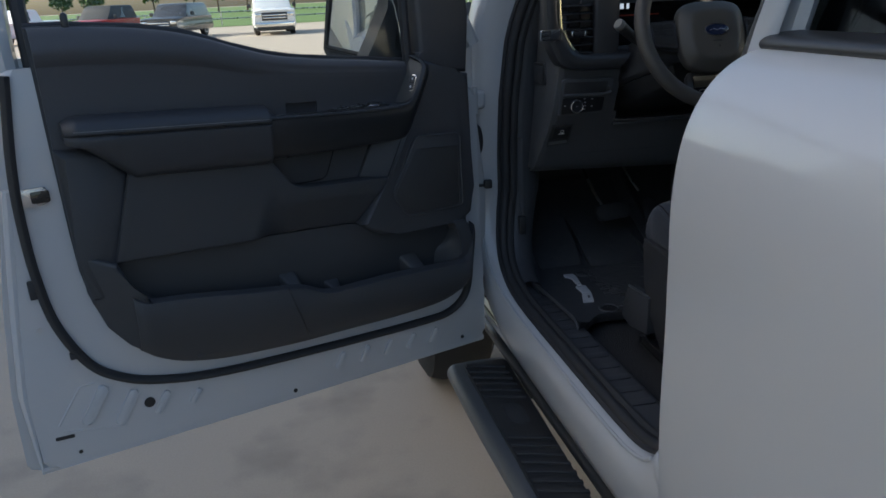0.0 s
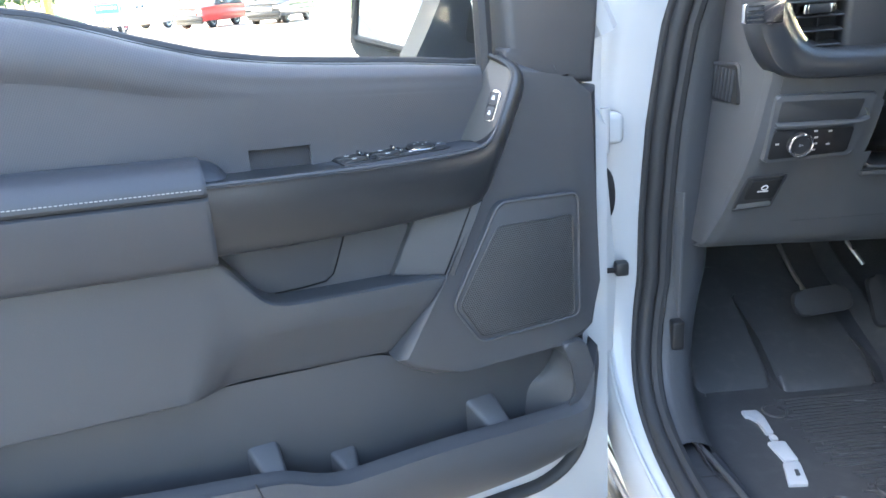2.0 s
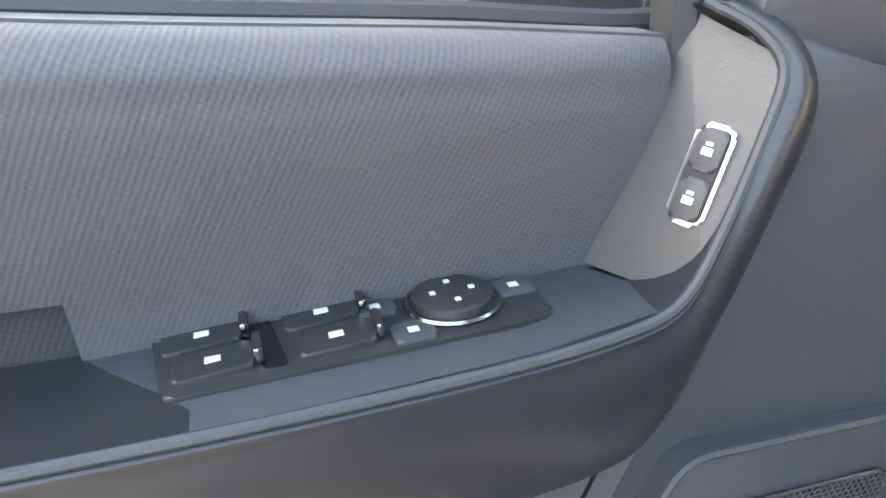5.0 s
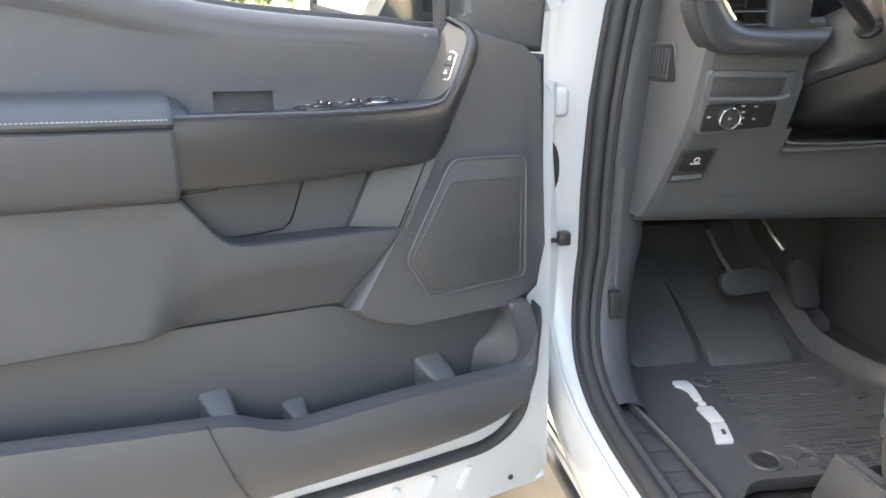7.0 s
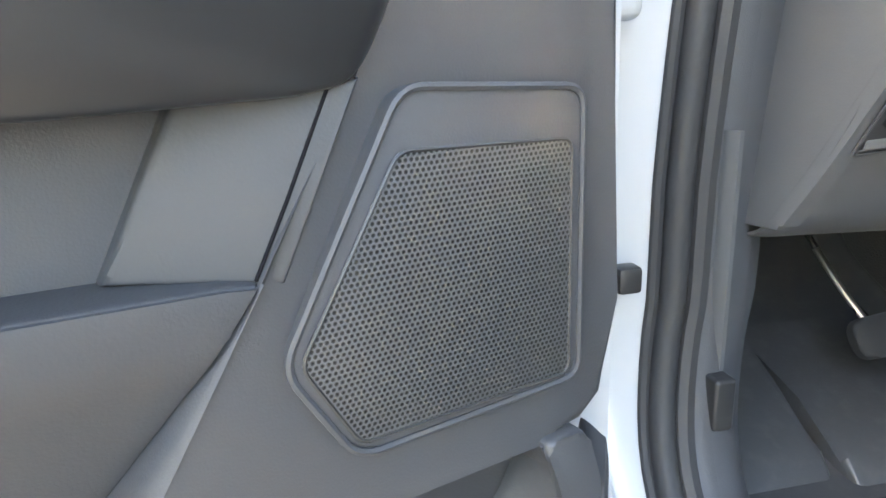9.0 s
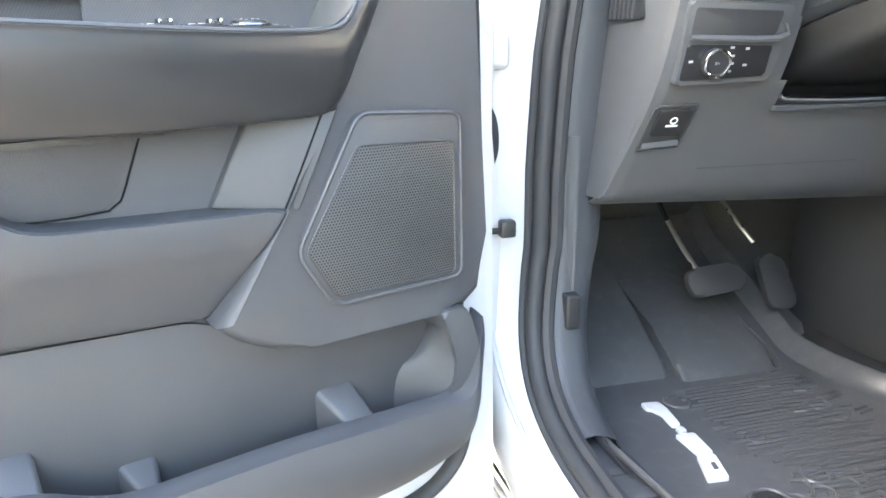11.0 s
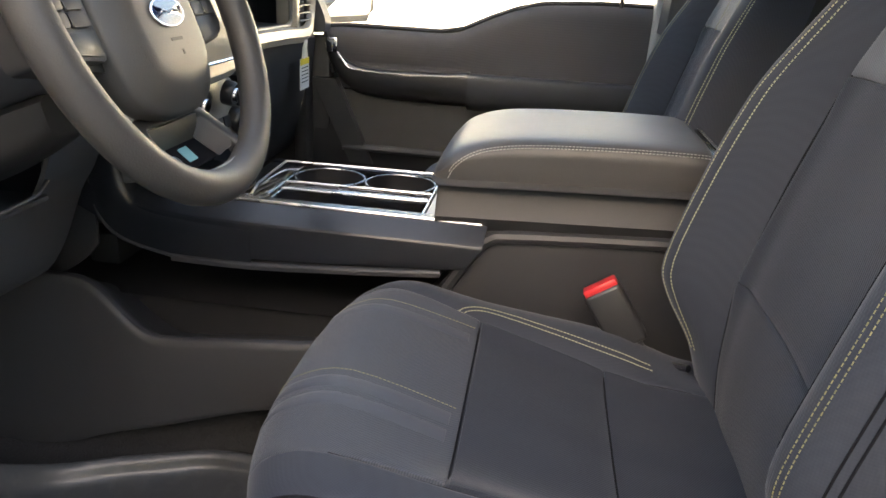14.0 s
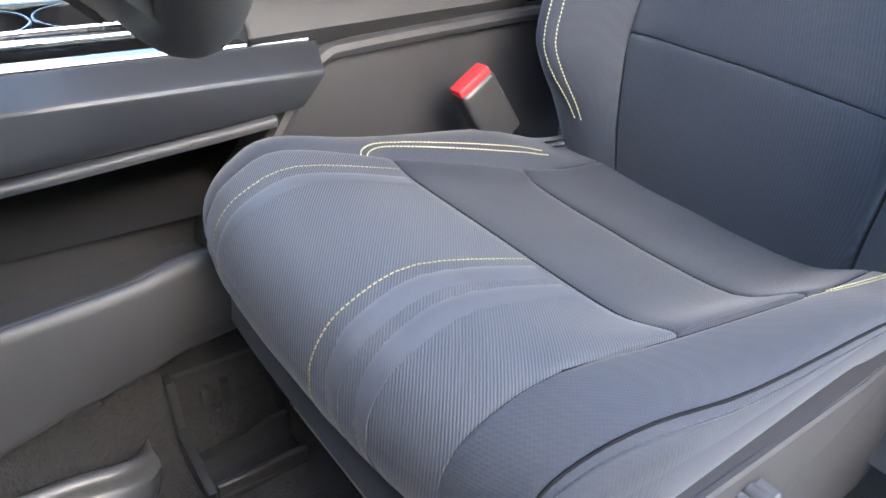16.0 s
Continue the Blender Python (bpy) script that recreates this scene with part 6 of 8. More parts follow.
for ob in [o for o in wheel_t.children if o.name.split(".")[0] in ("hub", "side_spoke", "lower_spoke")]:
    ob.matrix_basis = {"h": Matrix.Translation((0, 0, -0.012)), "s": Matrix.Translation((0, 0, -0.026)), "l": Matrix.Translation((0, -0.172, 0.002)) @ Matrix.Rotation(radians(-28), 4, "X") @ Matrix.Diagonal((1, 1.15, 1, 1)) @ Matrix.Translation((0, 0.172, 0))}[ob.name[0]]

# ---- pedals ----
pedals = thing("brake_pedal", "black rubber brake pedal on a steel arm", "pedal", pose(0.99, 2.08, 0.85))
wpart("pedal_pad", moved(slab(rnd([(-0.055, -0.030), (-0.060, 0.022), (0.05, 0.030), (0.062, -0.020)], 0.026), -0.006, 0.008, NEAR, 0.005), pose(0.990, 2.075, 0.855, -32, 0, 0)), RUBBER, pedals)
wpart("pedal_arm", tube(spline([(0.962, 2.085, 0.868), (0.945, 2.13, 0.915), (0.930, 2.19, 0.985), (0.925, 2.26, 1.08)], 4), 0.0045, 8), ALU, pedals)
gas = thing("accelerator_pedal", "tall black accelerator pedal", "pedal", pose(1.13, 2.1, 0.80))
wpart("pedal_pad", moved(slab(rnd([(-0.030, -0.05), (-0.028, 0.055), (0.026, 0.055), (0.030, -0.05)], 0.02), -0.006, 0.008, NEAR, 0.005), pose(1.138, 2.105, 0.825, -35, 0, 0)), RUBBER, gas)
wpart("pedal_arm", tube(spline([(1.10, 2.13, 0.900), (1.082, 2.17, 0.94), (1.072, 2.24, 1.0), (1.07, 2.30, 1.08)], 4), 0.0040, 8), ALU, gas)

# ---- centre of the dashboard ----
stack = thing("center_stack", "center stack with touch screen and climate knobs", "dashboard", pose(1.5, 1.8, 1.1))
# the beige base colour holds dust and the pale light the glass would reflect
scr = wpart("screen", moved(slab(rnd([(1.25, -0.10), (1.25, 0.12), (1.560, 0.12), (1.560, -0.10)], 0.008), -0.012, 0.01, NEAR, 0.004), pose(0, 1.755, 1.415, -8, 0, 0)), mat("dusty_screen_glass", (0.15, 0.143, 0.125), 0.38, vary=0.05, bump=0.0, spec=0.7), stack, "switched off touch screen, dust and pale reflection in its colour")
wpart("screen_edge", moved(tube([(1.25, -0.010, -0.10), (1.560, -0.010, -0.10), (1.560, -0.010, 0.12)], 0.003, 6), pose(0, 1.755, 1.415, -8, 0, 0)), CHROME, scr)
cv = wpart("center_vent", box(1.572, 1.615, 1.775, 1.80, 1.33, 1.50, 0.004), BLACK, stack, "narrow upright air vent")
for i in range(8):
    wpart("vent_slat", box(1.577, 1.602, 1.762, 1.778, 1.372 + 0.0165 * i, 1.376 + 0.0165 * i, 0.001, 1), SATIN, cv)
wpart("vent_pillar", box(1.612, 1.640, 1.755, 1.80, 1.315, 1.52, 0.006), CREAM, stack)
wpart("vent_pillar", box(1.575, 1.600, 1.757, 1.77, 1.315, 1.372, 0.005), CREAM, stack)
strip = wpart("trim_strip", sheet([[(x, y - 0.002, z + 0.020), (x, y - 0.012, z + 0.016), (x, y - 0.016, z), (x, y - 0.006, z - 0.014), (x, y + 0.02, z - 0.018)] for x, y, z in ((1.22, 1.775, 1.285), (1.40, 1.765, 1.290), (1.55, 1.760, 1.297), (1.62, 1.765, 1.318), (1.70, 1.775, 1.322), (1.90, 1.785, 1.316), (2.06, 1.79, 1.310), (2.12, 1.80, 1.335), (2.135, 1.80, 1.38), (2.135, 1.80, 1.45))], 1, 3, 0.004, (0, 1, 0)), CREAM, stack, "pale satin dashboard trim strip")
hv = wpart("climate_panel", moved(slab(rnd([(1.24, -0.052), (1.24, 0.048), (1.595, 0.048), (1.595, -0.052)], 0.008), -0.02, 0.004, NEAR, 0.004), pose(0, 1.770, 1.228, -10, 0, 0)), mat("grey_satin_panel", (0.17, 0.16, 0.145), 0.4, metal=0.3), stack, "satin grey climate control panel")
for x, z, r, lit in ((1.415, 1.258, 0.021, 0), (1.530, 1.258, 0.021, 0), (1.362, 1.205, 0.023, 1), (1.575, 1.205, 0.023, 2)):
    K = Matrix.Translation((x, 1.762 + (1.228 - z) * 0.18, z)) @ Matrix.Rotation(radians(100), 4, "X")
    kk = wpart("climate_knob", spin([(r, 0), (r, 0.014), (r * 0.9, 0.019), (r * 0.72, 0.019), (r * 0.7, 0.017), (0, 0.017)], K, 24), BLACK, hv, "ribbed climate knob")
    wpart("knob_face", spin([(r * 0.62, 0.017), (r * 0.55, 0.022), (0, 0.0225)], K, 20), CHROME if not lit else GLOSS, kk)
    if lit:
        wpart("knob_light", moved(bars(bmesh.new(), [(-0.009, 0.009, 0.001, 0.004), (-0.007, 0.007, -0.006, -0.003)], XY, 0.0226, 0.0232), K), GLOW_RED if lit == 1 else mat("dim_red_mark", (0.35, 0.03, 0.05), 0.4), kk)
for i in range(5):
    wpart("climate_key", moved(slab(rnd([(1.392 + 0.034 * i, -0.034), (1.392 + 0.034 * i, -0.014), (1.422 + 0.034 * i, -0.014), (1.422 + 0.034 * i, -0.034)], 0.002), 0, 0.007, NEAR, 0.001), pose(0, 1.770, 1.228, -10, 0, 0)), SATIN, hv)
    wpart("climate_key", moved(slab(rnd([(1.438 + 0.014 * i, 0.022), (1.438 + 0.014 * i, 0.034), (1.450 + 0.014 * i, 0.034), (1.450 + 0.014 * i, 0.022)], 0.002), 0, 0.006, NEAR, 0.001), pose(0, 1.770, 1.228, -10, 0, 0)), SATIN, hv)
for z in (1.245, 1.175):
    wpart("stack_bracket", box(1.598, 1.616, 1.745, 1.80, z - 0.032, z + 0.032, 0.006), SATIN, stack)
wpart("lower_bay", box(1.345, 1.60, 1.865, 1.92, 1.00, 1.185, 0.01), KEY_BLACK, stack)

# passenger side of the dashboard
pside = thing("passenger_dashboard", "dark passenger dashboard with open tray and glove box", "dashboard", pose(1.9, 1.85, 1.0))
wpart("tray_back", box(1.64, 1.99, 1.90, 1.92, 1.32, 1.47, 0.004), BLACK, pside)
wpart("tray_floor", box(1.64, 1.99, 1.80, 1.92, 1.325, 1.338, 0.004), BLACK, pside)
tr = rnd([(1.645, 1.338), (1.650, 1.440), (1.965, 1.432), (1.985, 1.40), (1.985, 1.345), (1.965, 1.336)], 0.012)
wpart("tray_rim", tube([(p[0], 1.795, p[1]) for p in tr], 0.0055, 8, True), mat("warm_grey_rim", (0.22, 0.205, 0.175), 0.45), pside, "warm grey rim round the open tray")
# pad over the tray: the warm light on it is put into its tan colour
wpart("tray_roof", sheet([[(x, 1.785, 1.445), (x, 1.775, 1.470), (x, 1.79, 1.505), (x, 1.90, 1.53)] for x in (1.64, 1.8, 2.0, 2.13)], 3, 3, 0.01, (0, 1, 0)), mat("tan_lit_dash_pad", (0.10, 0.095, 0.085), 0.5, grain=600, bump=0.3), pside)
pv = wpart("air_vent", box(2.00, 2.115, 1.805, 1.83, 1.325, 1.46, 0.004), BLACK, pside, "passenger air vent with slats")
for i in range(7):
    wpart("vent_slat", box(2.005, 2.085, 1.782, 1.806, 1.342 + 0.0165 * i, 1.3455 + 0.0165 * i, 0.001, 1), SATIN, pv)
wpart("vent_tab", box(2.03, 2.062, 1.776, 1.79, 1.388, 1.400, 0.003), CHROME, pv)
wpart("vent_side", box(1.985, 2.004, 1.78, 1.83, 1.33, 1.455, 0.005), CREAM, pside)
wpart("vent_badge", box(2.118, 2.128, 1.775, 1.80, 1.40, 1.425, 0.002), CHROME, pside)
wpart("glove_box", sheet([[(x, 1.79, 1.300), (x, 1.792, 1.27), (x, 1.815, 1.15), (x, 1.86, 1.02), (x, 1.95, 0.99)] for x in (1.618, 1.75, 1.9, 2.05, 2.15)], 3, 3, 0.01, (0, 1, 0)), BLACK, pside, "dark glove box door")
for z in (1.238, 1.212):
    wpart("glove_slot", box(1.635, 1.675, 1.790, 1.806, z - 0.002, z + 0.002, 0.001, 1), ALU, pside)
tag = thing("hang_tag", "white and yellow paper tag hanging from the dash", "paper tag", pose(2.03, 1.775, 1.21))
wpart("card", box(1.988, 2.052, 1.7755, 1.7770, 1.192, 1.262, 0.0), PAPER, tag)
wpart("band", box(1.988, 2.052, 1.7745, 1.7755, 1.248, 1.262, 0.0), YELLOW, tag, "yellow header band")
wpart("print", bars(bmesh.new(), [(1.996, 2.044, 1.240 - 0.008 * i, 1.242 - 0.008 * i) for i in range(5)], lambda a, b, c: (a, 1.7752 - c, b), 0, 0.0004), TRIM_SOFT, tag)
wpart("loop", tube([(2.012, 1.776, 1.262), (2.018, 1.776, 1.285), (2.022, 1.772, 1.302), (2.027, 1.776, 1.285), (2.034, 1.776, 1.262)], 0.004, 6, squash=0.3), PAPER, tag)

# ---- centre console ----
con = thing("center_console", "black center console with cup holders and silver edging", "console", pose(1.45, 1.4, 0.75))
top_l = [(1.98, 1.26), (1.90, 1.215), (1.84, 1.177), (1.78, 1.155), (1.70, 1.146), (1.50, 1.144), (1.292, 1.142)]


def rail_low(y, z):
    """Height of the rail's lower border."""
    return float(np.interp(y, [1.30, 1.34, 1.50, 1.62, 1.72], [1.081, 1.078, 1.067, 1.060, 1.060])) if y < 1.73 else z - 0.076


wpart("side_rail", sheet([[(x, y + (y < 1.31) * float(np.interp(d, [0, 0.03, 0.076], [-0.017, -0.012, 0.014])), z - (d if d < 0.03 else 0.029 + (d - 0.029) * (z - rail_low(y, z) - 0.029) / 0.047)) for x, d in ((1.325, -0.001), (1.3045, -0.0005), (1.302, 0.001), (1.292, 0.011), (1.2815, 0.022), (1.2795, 0.025), (1.2785, 0.029), (1.278, 0.048), (1.2785, 0.068), (1.283, 0.074), (1.31, 0.076))] for y, z in ((1.98, 1.25), (1.90, 1.205), (1.84, 1.175), (1.78, 1.155), (1.70, 1.146), (1.50, 1.144), (1.36, 1.143), (1.300, 1.142))], 4, 3, 0.004, (1, 0, 0)), RAIL, con, "satin black console side rail")
wpart("rail_edge", tube([(1.304, y, z + 0.002) for y, z in top_l[2:]], 0.0022, 6), ALU, con, "thin silver edge")
wpart("console_front", sheet([[(1.292, y, z1), (1.288, y, 0.5 * (z0 + z1)), (1.290, y, z0)] for y, z0, z1 in ((2.10, 1.0, 1.30), (1.95, 1.0, 1.29), (1.89, 1.03, 1.28), (1.862, 1.06, 1.27))], 3, 3, 0.005, (1, 0, 0)), CONSOLE, con, "dark curved front end of the console side")
wpart("rail_flare", sheet([[(1.279, yo, zo), (1.2765, 0.5 * (yo + yi), 0.5 * (zo + zi)), (1.279, yi, zi), (1.300, yi - 0.012, zi + 0.006)] for yo, zo, yi, zi in ((1.862, 1.262, 1.812, 1.262), (1.860, 1.19, 1.814, 1.195), (1.853, 1.12, 1.808, 1.150), (1.820, 1.080, 1.782, 1.128), (1.745, 1.060, 1.725, 1.118), (1.62, 1.056, 1.62, 1.112))], 3, 4, 0.003, (1, 0, 0)), RAIL, con, "satin rail sweeping up to the dash")
wpart("rail_curve", tube(spline([(1.283, 1.862, 1.255), (1.282, 1.860, 1.19), (1.280, 1.853, 1.12), (1.278, 1.820, 1.080), (1.277, 1.745, 1.060), (1.277, 1.70, 1.057)], 5), 0.0026, 6), GREY_EDGE, con, "grey edge line curving up to the dash")
wpart("rail_strip", sheet([[(1.290, y, z + 0.002), (1.2775, y, z), (1.2745, y, z - 0.0030), (1.2745, y, z - 0.0075), (1.277, y, z - 0.0100), (1.300, y, z - 0.0105)] for y, z in ((1.74, 1.061), (1.70, 1.060), (1.62, 1.060), (1.50, 1.067), (1.40, 1.074), (1.343, 1.079))], 3, 2, 0.003, (1, 0, 0)), GREY_EDGE, con, "narrow strip under the side rail")
for y0, y1, z1 in ((1.02, 1.344, 1.118), (1.345, 1.720, 1.080), (1.721, 1.95, 1.118)):
    wpart("console_core", box(1.33, 1.60, y0, y1, 1.0765, z1, 0.001, 1), KEY_BLACK, con)
wpart("console_core", box(1.49, 1.60, 1.02, 1.95, 0.70, 1.076, 0.004), KEY_BLACK, con)
wpart("console_core", box(1.33, 1.489, 1.02, 1.95, 0.70, 0.966, 0.004), KEY_BLACK, con)
wpart("side_recess", sheet([[(1.30, y, 1.072), (1.40, y, 1.074), (1.47, y, 1.065), (1.482, y, 1.03), (1.47, y, 0.99), (1.40, y, 0.975), (1.31, y, 0.972)] for y in (2.0, 1.8, 1.5, 1.25)], 3, 3, 0.003, (1, 0, 0)), KEY_BLACK, con, "dark storage recess beside the tunnel")
wpart("tunnel_carpet", sheet([[(1.30, y, 0.88), (1.285, y, 0.80), (1.25, y, 0.715), (1.20, y, 0.703)] for y in (2.2, 1.8, 1.4, 1.0)], 3, 3, 0.01, (1, 0, 0)), CARPET, con, "dark carpet on the tunnel side")
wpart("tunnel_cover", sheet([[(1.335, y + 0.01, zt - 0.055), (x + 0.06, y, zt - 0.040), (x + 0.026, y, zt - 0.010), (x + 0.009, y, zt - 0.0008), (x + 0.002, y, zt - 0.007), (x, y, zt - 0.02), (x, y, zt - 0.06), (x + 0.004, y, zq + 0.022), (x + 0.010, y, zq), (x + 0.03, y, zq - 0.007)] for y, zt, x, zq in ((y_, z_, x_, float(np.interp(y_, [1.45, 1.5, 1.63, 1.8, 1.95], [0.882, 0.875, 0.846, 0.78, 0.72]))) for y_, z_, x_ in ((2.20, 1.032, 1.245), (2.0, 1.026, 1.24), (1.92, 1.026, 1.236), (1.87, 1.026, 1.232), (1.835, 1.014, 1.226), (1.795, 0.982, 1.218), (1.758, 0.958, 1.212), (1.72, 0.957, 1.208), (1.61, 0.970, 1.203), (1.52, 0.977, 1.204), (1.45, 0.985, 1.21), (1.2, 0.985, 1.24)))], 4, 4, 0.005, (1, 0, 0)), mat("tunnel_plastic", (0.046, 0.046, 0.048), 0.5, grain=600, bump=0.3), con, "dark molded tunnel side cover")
tray = wpart("tray_surround", box(1.310, 1.325, 1.345, 1.69, 1.081, 1.136, 0.002), GLOSS, con, "gloss black tray surround")
for x0, x1, y0, y1 in ((1.403, 1.447, 1.3855, 1.6145), (1.560, 1.588, 1.345, 1.69), (1.3252, 1.5598, 1.345, 1.385), (1.3252, 1.5598, 1.626, 1.69), (1.3252, 1.4465, 1.615, 1.6257)):
    wpart("tray_web", box(x0, x1, y0, y1, 1.081, 1.1355, 0.0015), GLOSS, tray)
for pts in ([(1.318, 1.640, 1.138), (1.320, 1.378, 1.138)], [(1.318, 1.640, 1.138), (1.42, 1.660, 1.138), (1.566, 1.664, 1.138)], [(1.404, 1.616, 1.138), (1.406, 1.384, 1.138)], [(1.443, 1.622, 1.138), (1.445, 1.384, 1.138)], [(1.566, 1.664, 1.138), (1.568, 1.366, 1.138)], [(1.320, 1.381, 1.138), (1.568, 1.381, 1.138)]):
    wpart("tray_edge", tube(pts, 0.0022, 6), ALU, tray, "bright silver edging")
wpart("tray_pit", box(1.3255, 1.4025, 1.3855, 1.6145, 1.081, 1.086, 0.001), KEY_BLACK, tray, "rubber floor of the open tray")
wpart("tray_plate", slab(rnd([(1.318, 1.345), (1.318, 1.376), (1.580, 1.376), (1.580, 1.345)], 0.003), 1.13, 1.140, XY, 0.002), CREAM, tray)
for y in (1.4450, 1.5660):
    wpart("cup_ring", tube([(1.5035 + 0.0545 * math.cos(a), y + 0.0585 * math.sin(a), 1.1335) for a in np.linspace(0, 2 * math.pi, 33)[:-1]], 0.0018, 6, True), SMOKED, tray)
    wpart("cup_holder", moved(spin([(0, -0.0475), (0.0520, -0.0470), (0.0560, 0.0), (0.0540, 0.0), (0.0505, -0.043), (0.0485, -0.0445), (0, -0.0445)], pose(0, 0, 0), 36), Matrix.Translation((1.5035, y, 1.1325)) @ Matrix.Diagonal((1.0, 1.07, 1.0, 1.0))), CUP, tray, "round cup holder well")
# rear half and bin with padded lid
wpart("rear_side", slab(rnd([(1.285, 1.134), (1.345, 1.050), (1.42, 0.95), (1.42, 0.72), (0.90, 0.72), (0.90, 1.154), (1.05, 1.150), (1.24, 1.140)], 0.006), 1.30, 1.340, YZ, 0.006, back=True), CONSOLE, con, "dark console side behind the rail")
wpart("rear_ledge", tube(spline([(1.298, 1.345, 1.030), (1.297, 1.305, 1.096), (1.297, 1.278, 1.126), (1.297, 1.24, 1.133), (1.297, 1.05, 1.143), (1.297, 0.92, 1.147)], 4), 0.009, 8), CONSOLE, con)
wpart("bin", loft([[(1.315 + (1.594 - 1.315) * a, y, z + (1.354 - y) * 0.036) for a, z in ((0, 1.120), (0.0, 1.186), (0.0, 1.194), (0.008, 1.1970), (0.99, 1.1970), (1, 1.194), (1, 1.120))] for y in (1.002, 1.01, 1.2, 1.345, 1.354)], 2, 2), mat("black_bin_vinyl", (0.027, 0.027, 0.029), 0.55, grain=650, bump=0.3, depth=0.0005), con, "console storage bin")
lid_secs = []
for y, zt, zb, g in ((0.992, 1.260, 1.218, 0.0), (0.998, 1.269, 1.212, 0.006), (1.02, 1.272, 1.210, 0.008), (1.10, 1.272, 1.207, 0.008), (1.22, 1.268, 1.203, 0.008), (1.29, 1.261, 1.200, 0.008), (1.336, 1.245, 1.198, 0.007), (1.358, 1.224, 1.198, 0.003), (1.366, 1.213, 1.202, -0.004)):
    x0, x1 = 1.318 - g, 1.592 + g
    lid_secs.append([(x0 + 0.0005, y, zb + 0.005), (x0, y, (zt + zb) / 2), (x0 + 0.002, y, zt - 0.016), (x0 + 0.018, y, zt - 0.004), (x0 + 0.08, y, zt), (x1 - 0.08, y, zt), (x1 - 0.018, y, zt - 0.004), (x1 - 0.003, y, zt - 0.016), (x1, y, (zt + zb) / 2), (x1 - 0.0005, y, zb + 0.005), (x1 - 0.006, y, zb), (x0 + 0.006, y, zb)])
lid = wpart("console_lid", loft(lid_secs, 3, 4), VINYL, con, "padded vinyl armrest lid")
for d in (0.0, 0.0045):
    seam = drape([lid], spline([(1.318, y, z - d * f) for y, z, f in ((1.0, 1.265, 1), (1.10, 1.264, 1), (1.22, 1.259, 1), (1.280, 1.251, 1), (1.312, 1.240, 1), (1.336, 1.221, 1.3), (1.346, 1.202, 2))], 4), (-1, 0.1, 0.5), 0.0003)
    wpart("lid_stitching", stitches(seam, 0.0048, 0.0006, (0, 0, 0), 0.62), THREAD_PALE, lid)
wpart("lid_catch", slab(rnd([(1.40, 1.150), (1.40, 1.182), (1.46, 1.182), (1.46, 1.150)], 0.004), -1.352, -1.345, lambda a, b, c: (a, -c, b), 0.002), CHROME, con)
rt = wpart("rear_tray", box(1.318, 1.592, 0.80, 0.985, 1.15, 1.236, 0.008), GLOSS, con, "gloss black rear tray behind the lid")
wpart("tray_wall", tube([(1.325, 0.982, 1.251), (1.585, 0.982, 1.251), (1.585, 0.81, 1.251), (1.325, 0.81, 1.251)], 0.010, 8, True), GLOSS, rt)
for pts in ([(1.330, 0.975, 1.263), (1.330, 0.82, 1.263)], [(1.330, 0.978, 1.263), (1.580, 0.978, 1.263)], [(1.580, 0.975, 1.263), (1.580, 0.82, 1.263)], [(1.580, 0.82, 1.263), (1.330, 0.82, 1.263)], [(1.314, 0.984, 1.256), (1.312, 0.990, 1.22), (1.311, 1.000, 1.18), (1.311, 1.01, 1.155)]):
    wpart("tray_edge", tube(pts, 0.0035, 6), CHROME, rt)
for x in (1.40, 1.51):
    wpart("cup_ring", tube([(x + 0.042 * math.cos(a), 0.895 + 0.042 * math.sin(a), 1.238) for a in np.linspace(0, 2 * math.pi, 29)[:-1]], 0.003, 6, True), ALU, rt)

# ---- front seats ----
# across the cushion: sideways and up from its middle line, at the front roll and over the rear half
CROSS = [(-0.222, -0.100), (-0.238, -0.070), (-0.243, -0.036), (-0.240, -0.012), (-0.218, -0.002), (-0.173, 0.0), (-0.126, 0.003), (-0.062, 0.004), (0.0, 0.004), (0.062, 0.003), (0.130, 0.001), (0.178, 0.0), (0.200, -0.001), (0.226, -0.012), (0.245, -0.036), (0.253, -0.072), (0.245, -0.150)]
CROSS_REAR = [(-0.220, -0.034), (-0.237, 0.0), (-0.245, 0.030), (-0.240, 0.044), (-0.222, 0.043), (-0.190, 0.033), (-0.136, 0.003), (-0.052, -0.004), (0.0, -0.004), (0.052, -0.004), (0.106, -0.001), (0.132, 0.003), (0.170, 0.020), (0.204, 0.023), (0.234, 0.010), (0.250, -0.030), (0.245, -0.120)]
LONG = [(1.368, 0.894, 0.35), (1.418, 0.934, 0.45), (1.450, 0.975, 0.6), (1.471, 1.018, 0.85), (1.466, 1.050, 1.0), (1.443, 1.073, 1.0), (1.390, 1.086, 1.0), (1.275, 1.058, 1.0), (1.118, 1.020, 1.0), (1.06, 1.011, 1.0), (1.01, 1.006, 1.0), (0.93, 1.0, 0.9)]


